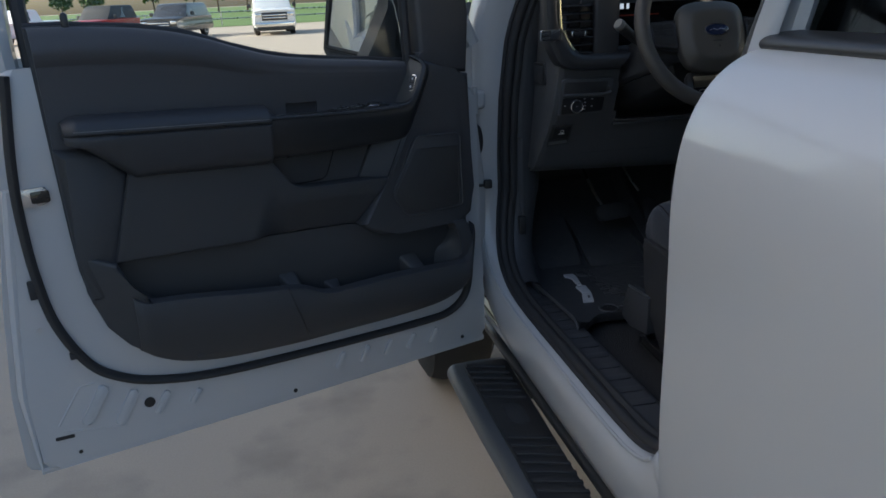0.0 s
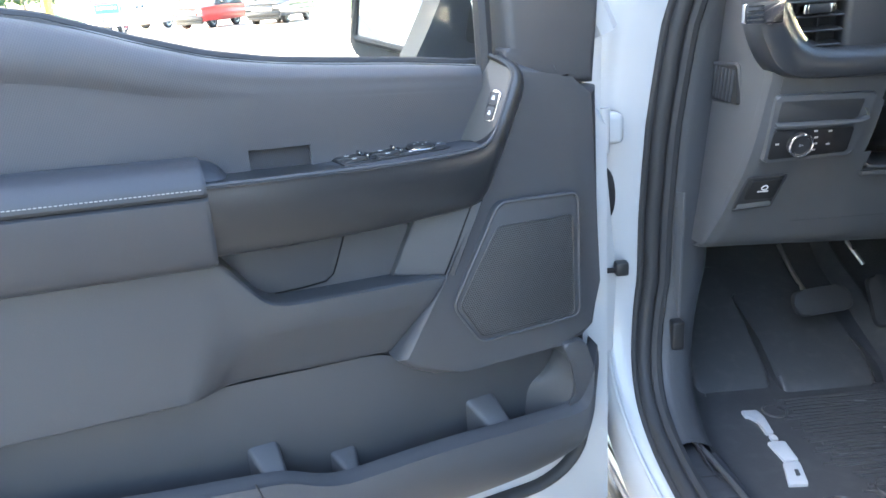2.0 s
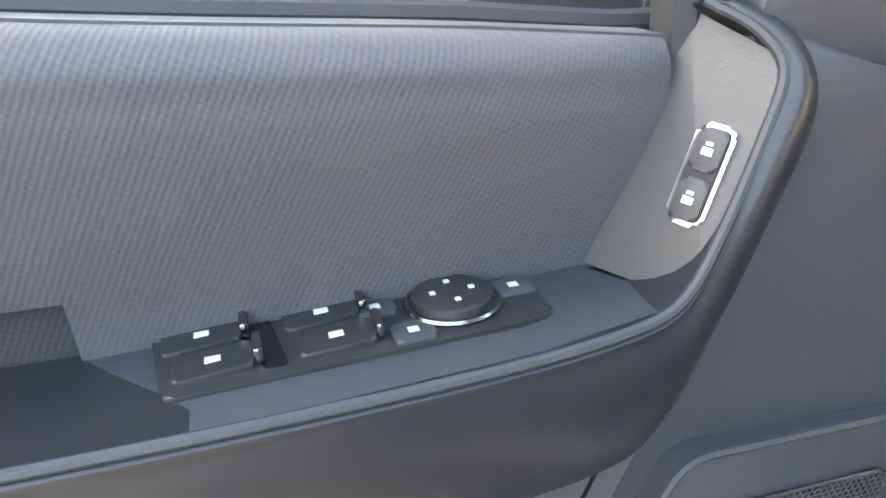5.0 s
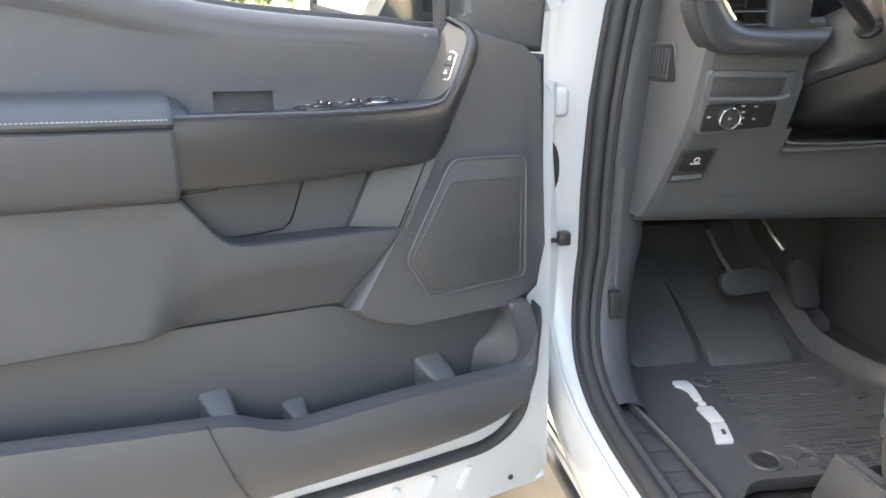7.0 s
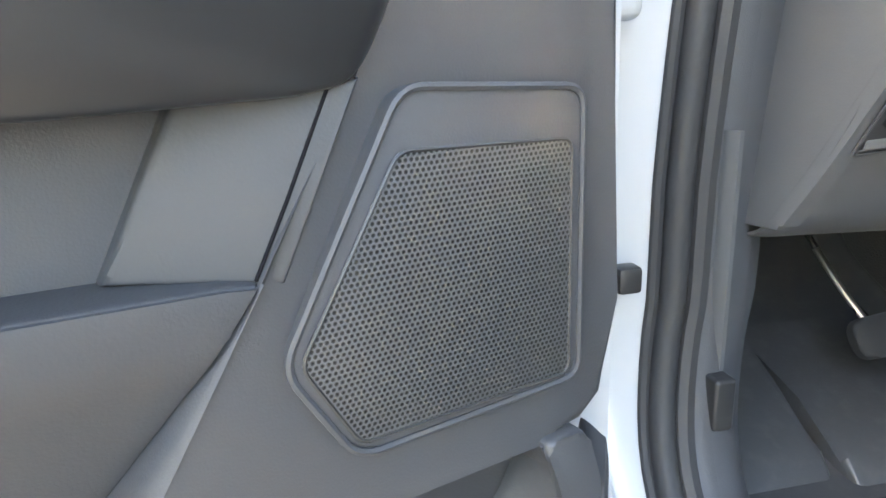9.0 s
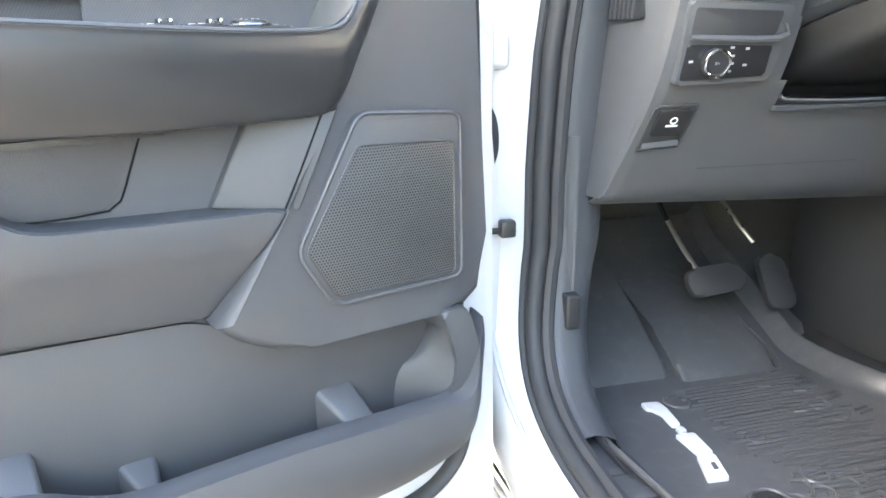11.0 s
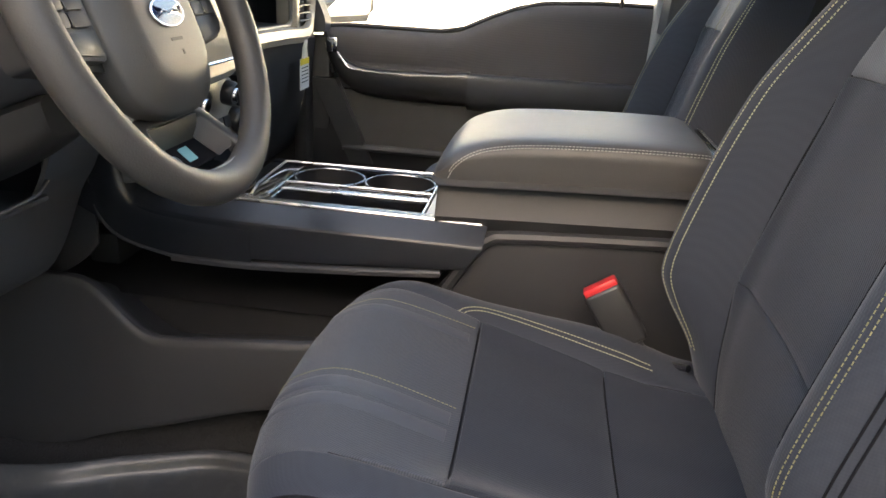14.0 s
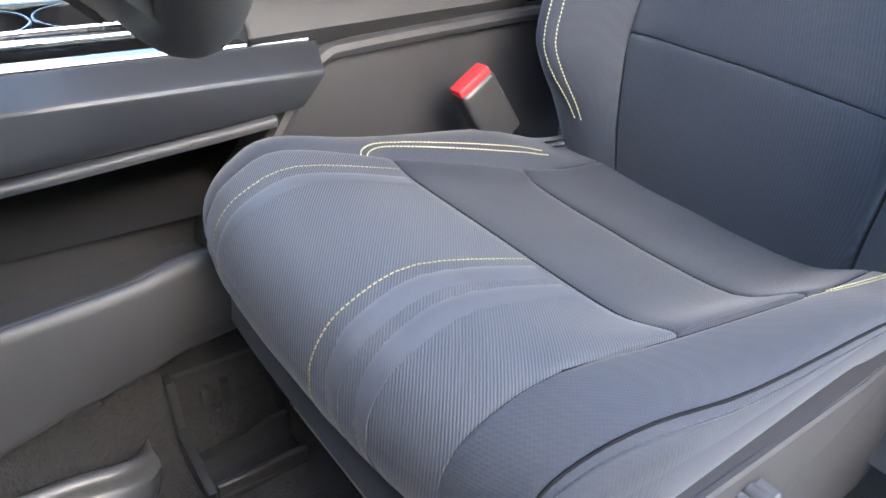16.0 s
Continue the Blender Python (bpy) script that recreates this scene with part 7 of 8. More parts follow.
def cushion_point(cx, i, j, dip=0.0):
    y, z, s = LONG[j]
    w = min(1.0, max(0.0, (1.40 - y) / 0.28))
    dx, dz = ((1 - w) * a + w * b for a, b in zip(CROSS[i], CROSS_REAR[i]))
    if i > 11:
        dz -= 0.020 * min(1.0, max(0.0, (1.10 - y) / 0.10))
    sx = 1.0 - 0.05 * max(0, (y - 1.40) / 0.07)
    if j <= 2 and dz < -0.05:
        dz = dz * 0.4
    return (cx + dx * sx, y - (0.056 if dx < 0 else 0.045) * abs(dx / 0.26) ** 3 * min(1.0, max(0.0, (y - 1.29) / 0.14) + (j < 3)), z + dz * s - dip)


def back_point(cx, i, j, dip=0.0):
    dx, f = BCROSS[i]
    z, y, s, wd = BLONG[j]
    return (cx + dx * wd * (TAPER[j] if dx > 0.1 else 1.0), y + (f * s if f > 0 else f) - dip, z)


BCROSS = [(-0.250, -0.14), (-0.262, -0.06), (-0.259, 0.005), (-0.242, 0.045), (-0.214, 0.058), (-0.185, 0.046), (-0.162, 0.014), (-0.08, 0.002), (0, -0.002), (0.07, 0.000), (0.108, 0.000), (0.134, 0.004), (0.168, 0.052), (0.200, 0.078), (0.231, 0.042), (0.240, -0.05), (0.226, -0.14)]
TAPER = (0.86, 0.92, 0.95, 0.97, 1.01, 1.05, 1.06, 0.98, 0.90, 0.86, 0.84)  # the inboard side keeps its width up to the shoulder
BLONG = [(0.985, 0.985, 0.05, 0.93), (1.055, 0.990, 0.32, 0.95), (1.115, 0.986, 0.82, 0.99), (1.160, 0.980, 1.0, 1.0), (1.265, 0.955, 0.96, 0.98), (1.345, 0.932, 0.9, 0.94), (1.396, 0.917, 0.8, 0.90), (1.50, 0.883, 0.5, 0.82), (1.60, 0.850, 0.3, 0.74), (1.645, 0.825, 0.1, 0.68), (1.655, 0.78, 0.1, 0.66)]


def block(cx, fn, i0, i1, j0, j1, dip=0.0045):
    """One sewn panel of a cover: its rims sink into the seams."""
    rows = []
    for i in range(i0, i1 + 1):
        rows.append([fn(cx, i, j, dip if (i in (i0, i1) and i not in (0, len(CROSS) - 1)) or (j in (j0, j1) and 0 < j < len(LONG if fn is cushion_point else BLONG) - 1) else 0.0) for j in range(j0, j1 + 1)])
    # a row close to each rim, so that the panel stays full up to the seam
    def near(a, b):
        return [tuple(0.12 * q + 0.88 * p if k != dim else p + 0.12 * (q - p) + dip * 0.85 for k, (p, q) in enumerate(zip(u, v))) for u, v in zip(a, b)]
    dim = 2 if fn is cushion_point else 1
    rows = [rows[0], near(rows[0], rows[1])] + rows[1:-1] + [near(rows[-1], rows[-2]), rows[-1]]
    cols = [[r[j] for r in rows] for j in range(j1 - j0 + 1)]
    if j0 > 0:
        cols.insert(1, near(cols[0], cols[1]))
    if j1 < len(LONG if fn is cushion_point else BLONG) - 1:
        cols.insert(-1, near(cols[-1], cols[-2]))
    return sheet(cols, 4, 4, 0.01, (0, 0, -1) if fn is cushion_point else (0, -1, 0))


def build_seat(cx, label, driver):
    st = thing("car_seat", label, "car seat", pose(cx, 1.15, 0.70))
    cu = wpart("cushion_core", loft([[(cx - 0.20, y, 0.90), (cx - 0.205, y, z - 0.04), (cx, y, z - 0.035), (cx + 0.205, y, z - 0.04), (cx + 0.20, y, 0.90), (cx, y, 0.89)] for y, z in ((1.43, 0.99), (1.38, 1.04), (1.2, 1.035), (0.92, 1.01))], 3, 3), CLOTH, st)
    pads = [wpart("side_bolster", block(cx, cushion_point, 0, 5, 0, 11), CLOTH, st, "navy black cloth cushion bolster")]
    pads.append(wpart("side_bolster", block(cx, cushion_point, 11, 16, 0, 11), CLOTH, st))
    fp = wpart("front_panel", block(cx, cushion_point, 5, 11, 0, 7), CLOTH_RIB, st, "ribbed blue grey cloth front panel")
    wpart("insert_panel", block(cx, cushion_point, 5, 11, 7, 8), CLOTH_PLAIN, st, "smooth dark cloth seat insert")
    wpart("insert_panel", block(cx, cushion_point, 5, 11, 8, 11), CLOTH_PLAIN, st)
    for s in (0.136, -0.044):
        line = spline([(cx + s * (1 - 0.03 * (j < 4)), LONG[j][0], LONG[j][1] + 0.001) for j in (1, 2, 3, 4, 5, 6, 7)], 5)
        wpart("seat_stitching", stitches(drape([fp], line, (0, 0.7, 0.7), 0.0002), 0.0045, 0.0006, (0, 0, 0), 0.65), THREAD, fp, "olive contrast stitching")
    for s in (-0.066, -0.096, 0.110):
        line = drape([fp], spline([(cx + s, y, z + 0.001) for y, z, q in LONG[1:8]], 5), (0, 0.7, 0.7), 0.0, 0.012)
        wpart("satin_band", sheet([[(x - 0.011, y - 0.002, z - 0.0025), (x - 0.009, y, z + 0.0006), (x + 0.009, y, z + 0.0006), (x + 0.011, y - 0.002, z - 0.0025)] for x, y, z in line], 3, 1, 0.004, (0, -0.5, -0.8)), CLOTH_BAND, fp)
    for d in (0.0, 0.009):
        inner_l = spline([(cx + 0.160 + 0.3 * d, 1.300 + 0.6 * d, 1.070), (cx + 0.170 + 0.5 * d, 1.292 + 0.5 * d, 1.070), (cx + 0.178 + 0.8 * d, 1.272 + 0.2 * d, 1.068), (cx + 0.176 + d, 1.235, 1.060), (cx + 0.168 + d, 1.18, 1.048), (cx + 0.158 + d, 1.11, 1.032), (cx + 0.156 + d, 1.05, 1.02)], 6)
        wpart("bolster_stitching", stitches(drape(pads + [fp], inner_l, (0, 0, 1), 0.0003), 0.0045, 0.0008, (0, 0, 0), 0.65), THREAD_SEAT, cu, "olive double stitching")
        outer_l = spline([(cx - 0.158, 1.268, 1.060), (cx - 0.170 - 0.5 * d, 1.215, 1.058), (cx - 0.183 - 0.5 * d, 1.14, 1.055), (cx - 0.194 - 0.5 * d, 1.07, 1.050), (cx - 0.206 - 0.5 * d, 1.00, 1.045)], 6)
        wpart("bolster_stitching", stitches(drape(pads + [fp], outer_l, (0, 0, 1), 0.0002), 0.0045, 0.0006, (0, 0, 0), 0.65), THREAD_SEAT if d == 0 else THREAD, cu)
    for drop in (0.0, 0.009):
        line = [Vector(cushion_point(cx, 3, j_)).lerp(Vector(cushion_point(cx, i_, j_)), f_) + Vector((-0.0008, 0.0, -drop)) for j_, i_, f_ in ((2, 4, 0.3), (3, 4, 0.6), (4, 4, 0.8), (5, 4, 0.75), (6, 4, 0.6), (7, 4, 0.1), (8, 2, 0.45), (9, 2, 0.7), (10, 2, 0.8))]
        run = drape(pads, [tuple(p_) for p_ in spline([tuple(v_) for v_ in line], 4)], (-1, 0.15, 0.8), 0.0004)
        wpart("side_piping", tube(run, 0.0012 if drop == 0 else 0.0010, 6), SEAM if drop == 0 else CLOTH, cu, "dark seam piping along the cushion edge" if drop == 0 else "")
    for path in ([(i_, 7) for i_ in range(5, 12)], [(i_, 8) for i_ in range(5, 12)], [(5, j_) for j_ in range(6, 11)], [(11, j_) for j_ in range(6, 11)]):
        wpart("cover_seam", tube([tuple(p_) for p_ in spline([cushion_point(cx, i_, j_, 0.0024) for i_, j_ in path], 4)], 0.0012, 6), SEAM, cu, "sewn seam between cushion panels")
    # backrest
    bc = wpart("backrest_core", loft([[(cx - 0.25 * w_, y - 0.14, z), (cx - 0.262 * w_, y - 0.06, z), (cx - 0.2 * w_, y - 0.025, z), (cx, y - 0.03, z), (cx + 0.2 * w_, y - 0.025, z), (cx + 0.262 * w_, y - 0.06, z), (cx + 0.25 * w_, y - 0.14, z), (cx, y - 0.17, z)] for z, y, s, w_ in BLONG[::2] + BLONG[-1:]], 3, 3), mat("matt_black_shell", (0.016, 0.016, 0.017), 0.8, spec=0.25), st, "matt black seat back shell")
    bpads = [wpart("back_bolster", block(cx, back_point, 0, 5, 0, 10), CLOTH, st, "navy black backrest bolster")]
    bpads.append(wpart("back_bolster", block(cx, back_point, 11, 16, 0, 10), CLOTH, st))
    wpart("back_insert", block(cx, back_point, 5, 11, 0, 3), CLOTH_PLAIN, st, "smooth dark cloth lumbar panel")
    wpart("back_insert", block(cx, back_point, 5, 11, 3, 6), CLOTH_PLAIN, st)
    ub = wpart("shoulder_panel", block(cx, back_point, 5, 11, 6, 10), CLOTH_PALE, st, "ribbed grey cloth shoulder panel")
    for s in (-1, 1):
        inboard = s == (1 if driver else -1)
        off = (0.176 if driver else 0.246) if inboard else (0.222 if driver else 0.18)
        sink = 0.055
        for d in (0.0, 0.007):
            line = spline([(cx + s * (off + d) * w_ * (t_ if s > 0 else 1.0), y + sink * q, z) for (z, y, q, w_), t_ in list(zip(BLONG, TAPER))[1:9]], 5)
            wpart("back_stitching", stitches(drape(bpads, line, (0.5 * s, 1, 0), 0.0003), 0.0045, 0.0007 if inboard else 0.0005, (0, 0, 0), 0.65), THREAD_SEAT if inboard else THREAD, bc, "olive double stitching")
        wpart("shoulder_stitching", stitches([(cx + s * 0.035, y + 0.001, z) for z, y, q, w_ in BLONG[6:9]], 0.0045, 0.0006, (0, 0.002, 0), 0.65), THREAD, ub)
    for i_ in (5, 11):
        wpart("cover_seam", tube([tuple(p_) for p_ in spline([back_point(cx, i_, j_, 0.0012) for j_ in range(0, 9)], 4)], 0.0016, 6), SEAM, bc, "sewn seam between backrest panels")
    so = -1 if driver else 1
    for dx_, fy in ((0.2475, 0.036), (0.2515, 0.029), (0.2622, -0.018), (0.2628, -0.027)):
        line = spline([(cx + so * dx_ * w_, y + (fy * q if fy > 0 else fy), z) for z, y, q, w_ in BLONG[1:9]], 5)
        wpart("back_piping", tube([(p[0] + so * 0.0005, p[1] + 0.0008, p[2]) for p in line], 0.0011, 6), SEAM, bc, "dark seam piping")
    wpart("headrest", loft([[(cx + dx, 0.80 - 0.02 * (z - 1.7) * 4 + dy, z) for dx, dy in ((-0.13 * k, 0), (-0.10 * k, 0.045), (0.10 * k, 0.045), (0.13 * k, 0), (0.10 * k, -0.06), (-0.10 * k, -0.06))] for z, k in ((1.675, 0.8), (1.69, 0.97), (1.76, 1.0), (1.85, 0.93), (1.87, 0.75))], 4, 4), CLOTH, st, "cloth headrest")
    s = -1 if driver else 1
    x0 = cx + s * 0.226
    sh = wpart("side_shield", slab(rnd([(1.30, 0.77), (1.365, 0.84), (1.398, 0.90), (1.409, 1.0), (1.25, 0.996), (1.09, 0.994), (0.93, 1.01), (0.90, 0.98), (0.92, 0.77)], 0.012), s * x0 if s > 0 else -x0 - 0.0, (s * x0 if s > 0 else -x0) + 0.018, lambda a, b, c: (s * c, a, b), 0.006), CONSOLE, st, "dark grey plastic seat side shield")
    D = Matrix.Translation((x0 + s * 0.016, 1.240, 0.941)) @ Matrix.Rotation(radians(90 * s), 4, "Y")
    dl = wpart("adjuster_dial", spin([(0.0265, 0), (0.0265, 0.016), (0.025, 0.020), (0.0215, 0.0205), (0.020, 0.0195), (0, 0.0195)], D, 32), TRIM, sh, "round ribbed lumbar adjuster dial")
    for k in range(10):
        a = 2 * math.pi * k / 10
        wpart("dial_lobe", moved(spin([(0.0062, 0.003), (0.0062, 0.018), (0.004, 0.0205), (0, 0.021)], pose(0.0245 * math.cos(a), 0.0245 * math.sin(a), 0), 10), D), TRIM, dl)
    wpart("shield_ridge", tube([(x0 + s * 0.016, 1.404, 0.998), (x0 + s * 0.017, 1.25, 0.994), (x0 + s * 0.017, 1.09, 0.988), (x0 + s * 0.017, 0.95, 1.0)], 0.004, 6), CONSOLE, sh)
    for xx in (cx - 0.16, cx + 0.20):
        wpart("seat_rail", box(xx - 0.03, xx + 0.03, 0.88, 1.37, 0.70, 0.78, 0.006), BLACK, st)
        cap = wpart("rail_cap", box(xx - 0.044, xx + 0.076, 1.372, 1.488, 0.700, 0.711, 0.004), BLACK, st, "black plastic seat rail cover shaped like a tray")
        wpart("cap_wall", slab([(xx - 0.044, 0.706), (xx - 0.044, 0.722), (xx + 0.040, 0.744), (xx + 0.056, 0.800), (xx + 0.074, 0.802), (xx + 0.076, 0.706)], -1.489, -1.479, lambda a, b, c: (a, -c, b), 0.003), BLACK, cap)
        wpart("cap_wall", box(xx - 0.044, xx - 0.036, 1.372, 1.4785, 0.708, 0.728, 0.003, 3), BLACK, cap)
        wpart("cap_ridge", slab([(1.4785, 0.709), (1.4785, 0.732), (1.425, 0.735), (1.405, 0.750), (1.378, 0.752), (1.374, 0.709)], xx - 0.006, xx + 0.003, YZ, 0.003), BLACK, cap)
        wpart("cap_back", box(xx + 0.068, xx + 0.077, 1.350, 1.4785, 0.706, 0.800, 0.003), BLACK, cap)
        for y_ in (1.448, 1.425):
            wpart("cap_post", box(xx + 0.052, xx + 0.0675, y_ - 0.006, y_ + 0.006, 0.708, 0.776, 0.003), BLACK, cap)
        wpart("cap_end", box(xx + 0.004, xx + 0.060, 1.366, 1.3735, 0.706, 0.764, 0.003), BLACK, cap)
    wpart("lever_bar", tube([(cx - 0.12, 1.35, 0.80), (cx - 0.10, 1.386, 0.80), (cx + 0.152, 1.386, 0.80), (cx + 0.17, 1.35, 0.80)], 0.0045, 8), ALU, st, "steel seat adjusting bar")
    if driver:
        wpart("front_bracket", slab(rnd([(1.464, 0.868), (1.36, 0.878), (1.36, 0.79), (1.449, 0.772), (1.496, 0.782)], 0.006), -0.785, -0.765, lambda a, b, c: (-c, a, b), 0.004), TRIM, st, "grey plastic cover over the seat track")
        wpart("bracket_edge", tube([(0.767, 1.463, 0.868), (0.768, 1.37, 0.8765)], 0.003, 6), ALU, st)
    wpart("under_frame", box(cx - 0.22, cx + 0.22, 0.95, 1.34, 0.78, 0.89, 0.01), BLACK, st)
    return st


build_seat(1.015, "black and navy cloth driver seat with olive stitching", True)
build_seat(1.773, "black and navy cloth passenger seat with olive stitching", False)

# ---- belt buckle ----
buckle = thing("seat_belt_buckle", "black seat belt buckle with red release button", "seat belt", pose(1.27, 1.11, 1.02))
BK = Matrix.Translation((1.236, 1.108, 1.070)) @ Matrix.Rotation(radians(-34), 4, "X") @ Matrix.Rotation(radians(6), 4, "Y")
wpart("buckle_body", moved(box(-0.014, 0.014, -0.025, 0.025, -0.055, 0.030, 0.006, 3), BK), BLACK, buckle)
wpart("release_button", moved(box(-0.011, 0.011, -0.023, 0.023, 0.026, 0.038, 0.003), BK), RED, buckle, "red release button")
wpart("buckle_stalk", moved(box(-0.006, 0.006, -0.015, 0.015, -0.14, -0.05, 0.003), BK), BLACK, buckle)
wpart("buckle_anchor", tube([(1.222, 1.035, 1.004), (1.190, 1.008, 1.018)], 0.005, 8), SMOKED, buckle)

# ---- far door, closed ----
far = thing("passenger_door", "dark trimmed passenger door seen closed from inside", "car door", pose(2.2, 1.4, 0.6))
fb = [(1.78, 1.315), (1.72, 1.322), (1.485, 1.322), (1.43, 1.332), (1.36, 1.365), (1.30, 1.388), (1.24, 1.402), (1.10, 1.410), (0.985, 1.410)]
rows = []
for y, zt in fb:
    rows.append([(2.215, y, zt + 0.004), (2.195, y, zt), (2.182, y, zt - 0.02), (2.184, y, zt - 0.06), (2.192, y, 1.24), (2.190, y, 1.21)])
wpart("upper_panel", sheet(rows, 3, 3, 0.02, (1, 0, 0)), PANEL_CLOTH, far, "dark woven upper panel")
arm = [(2.205, 1.205), (2.19, 1.232), (2.162, 1.236), (2.150, 1.226), (2.150, 1.185), (2.168, 1.155), (2.20, 1.145)]
wpart("armrest", loft([[(2.17 + (x - 2.17) * s, y, 1.19 + (z - 1.19) * s) for x, z in arm] for y, s in ((0.985, 0.8), (1.0, 1.0), (1.2, 1.0), (1.39, 1.0), (1.402, 0.97))], 4, 3), LEATHER, far, "padded black armrest")
wpart("grab_pod", loft([[(2.175 + (x - 2.17) * s, y, 1.195 + dz + (z - 1.19) * s) for x, z in arm] for y, s, dz in ((1.405, 0.95, 0.0), (1.5, 0.85, -0.004), (1.66, 0.75, 0.0), (1.72, 0.7, 0.02), (1.755, 0.6, 0.06), (1.77, 0.5, 0.10))], 4, 3), SATIN, far)
wpart("pod_edge", tube([(2.160, 1.405, 1.226), (2.162, 1.5, 1.219), (2.165, 1.64, 1.216), (2.162, 1.71, 1.230), (2.165, 1.75, 1.28)], 0.0026, 6), ALU, far)
wpart("lock_switch", box(2.150, 2.160, 1.735, 1.762, 1.265, 1.30, 0.003), CHROME, far)
wpart("lower_panel", sheet([[(2.20, y, 1.17), (2.185, y, 1.10), (2.165, y, 1.02), (2.175, y, 0.90), (2.20, y, 0.74)] for y in (1.80, 1.6, 1.3, 0.985)], 3, 3, 0.02, (1, 0, 0)), KEY_BLACK, far, "dark lower door trim")
wpart("pocket_edge", tube([(2.16, 1.30, 1.10), (2.155, 1.36, 1.045), (2.155, 1.45, 1.03), (2.158, 1.72, 1.03)], 0.010, 8), TRIM_SOFT, far)
wpart("panel_flute", slab([(1.80, 1.20), (1.74, 1.20), (1.64, 0.99), (1.70, 0.99)], 2.15, 2.19, YZ, 0.008), TRIM_DARK, far)
wpart("outer_skin", box(2.225, 2.245, 0.95, 1.96, 0.6, 1.29, 0.01), WHITE, far)
wpart("belt_strip", tube([(2.205, y, z + 0.006) for y, z in fb], 0.007, 6), RUBBER, far)
wpart("lock_pin", spin([(0.005, 0), (0.005, 0.02), (0, 0.022)], pose(2.19, 1.06, 1.41), 10), BLACK, far)
wpart("rear_edge", box(2.165, 2.225, 0.965, 0.984, 0.75, 1.44, 0.006), mat("grey_door_edge", (0.30, 0.31, 0.32), 0.4), far)
wpart("corner_trim", slab(rnd([(1.98, 1.30), (1.765, 1.31), (1.765, 1.345), (1.86, 1.56), (1.98, 1.46)], 0.01), 2.15, 2.20, YZ, 0.01), TRIM, far)
fw = wpart("window_glass", sheet([[(2.22, y, 1.30), (2.18, y, 1.55), (2.06, y2, 1.85)] for y, y2 in ((1.93, 1.5), (1.5, 1.3), (0.98, 0.95))], 3, 3, 0.004, (1, 0, 0)), GLASS, far, "clear passenger window")
fw.visible_shadow = False
FM = pose(2.46, 1.80, 1.455) @ Matrix.Rotation(radians(180 - 22), 4, "Z")
fm = wpart("far_mirror", moved(slab(rnd([(-0.13, -0.14), (0.125, -0.14), (0.135, 0.15), (-0.135, 0.15)], 0.03), -0.11, 0.01, UW, 0.025, 4, True), FM), BLACK, far, "black passenger side mirror")
wpart("far_mirror_glass", moved(slab(rnd([(-0.112, -0.122), (0.108, -0.122), (0.118, 0.132), (-0.118, 0.132)], 0.024), 0.0, 0.0115, UW, 0.001), FM), MIRROR, fm, "silvered mirror glass")
wpart("far_mirror_arm", tube([(2.22, 1.88, 1.36), (2.32, 1.87, 1.36), (2.42, 1.85, 1.38)], 0.045, 10, squash=0.7), BLACK, fm)

# ---- the lot: building, bollard, vehicles, fence, trees ----
bld = thing("sales_building", "long low building with white horizontal siding", "building", pose(-16, 0, 0))
wpart("wall", box(-30, -9.05, -30, 12.0, 0, 7.0, 0.02), SIDING_CREAM, bld)
for i in range(64):
    z = 0.12 + 0.107 * i
    wpart("siding_board", box(-9.049, -9.030, -30.0, 11.88, z, z + 0.088, 0.004, 1), SIDING_CREAM, bld)
wpart("corner_board", box(-9.12, -9.0, 11.9, 12.05, 0, 7.0, 0.01), PAPER, bld)
wpart("roof", box(-31, -8.7, -31, 12.5, 7.0, 7.3, 0.05), ROOF_M, bld)
shop = thing("workshop_building", "tall white workshop with upright metal panels", "building", pose(20, -3, 0))
wpart("wall", box(15.3, 30.0, -22.0, 16.0, 0, 5.2, 0.02), SIDING, shop)
for i in range(38):
    wpart("wall_rib", box(15.25, 15.30, -21.9 + 1.0 * i, -21.8 + 1.0 * i, 0.1, 5.1, 0.01, 1), SIDING, shop)
wpart("roof_edge", box(15.1, 30.2, -22.2, 16.2, 5.2, 5.45, 0.04), ROOF_M, shop)
bol = thing("bollard", "yellow painted steel bollard", "bollard", pose(-6.3, 15.6, 0))
part("post", spin([(0.09, 0), (0.09, 1.75), (0.07, 1.8), (0, 1.82)], None, 24), YELLOW_PAINT, bol)


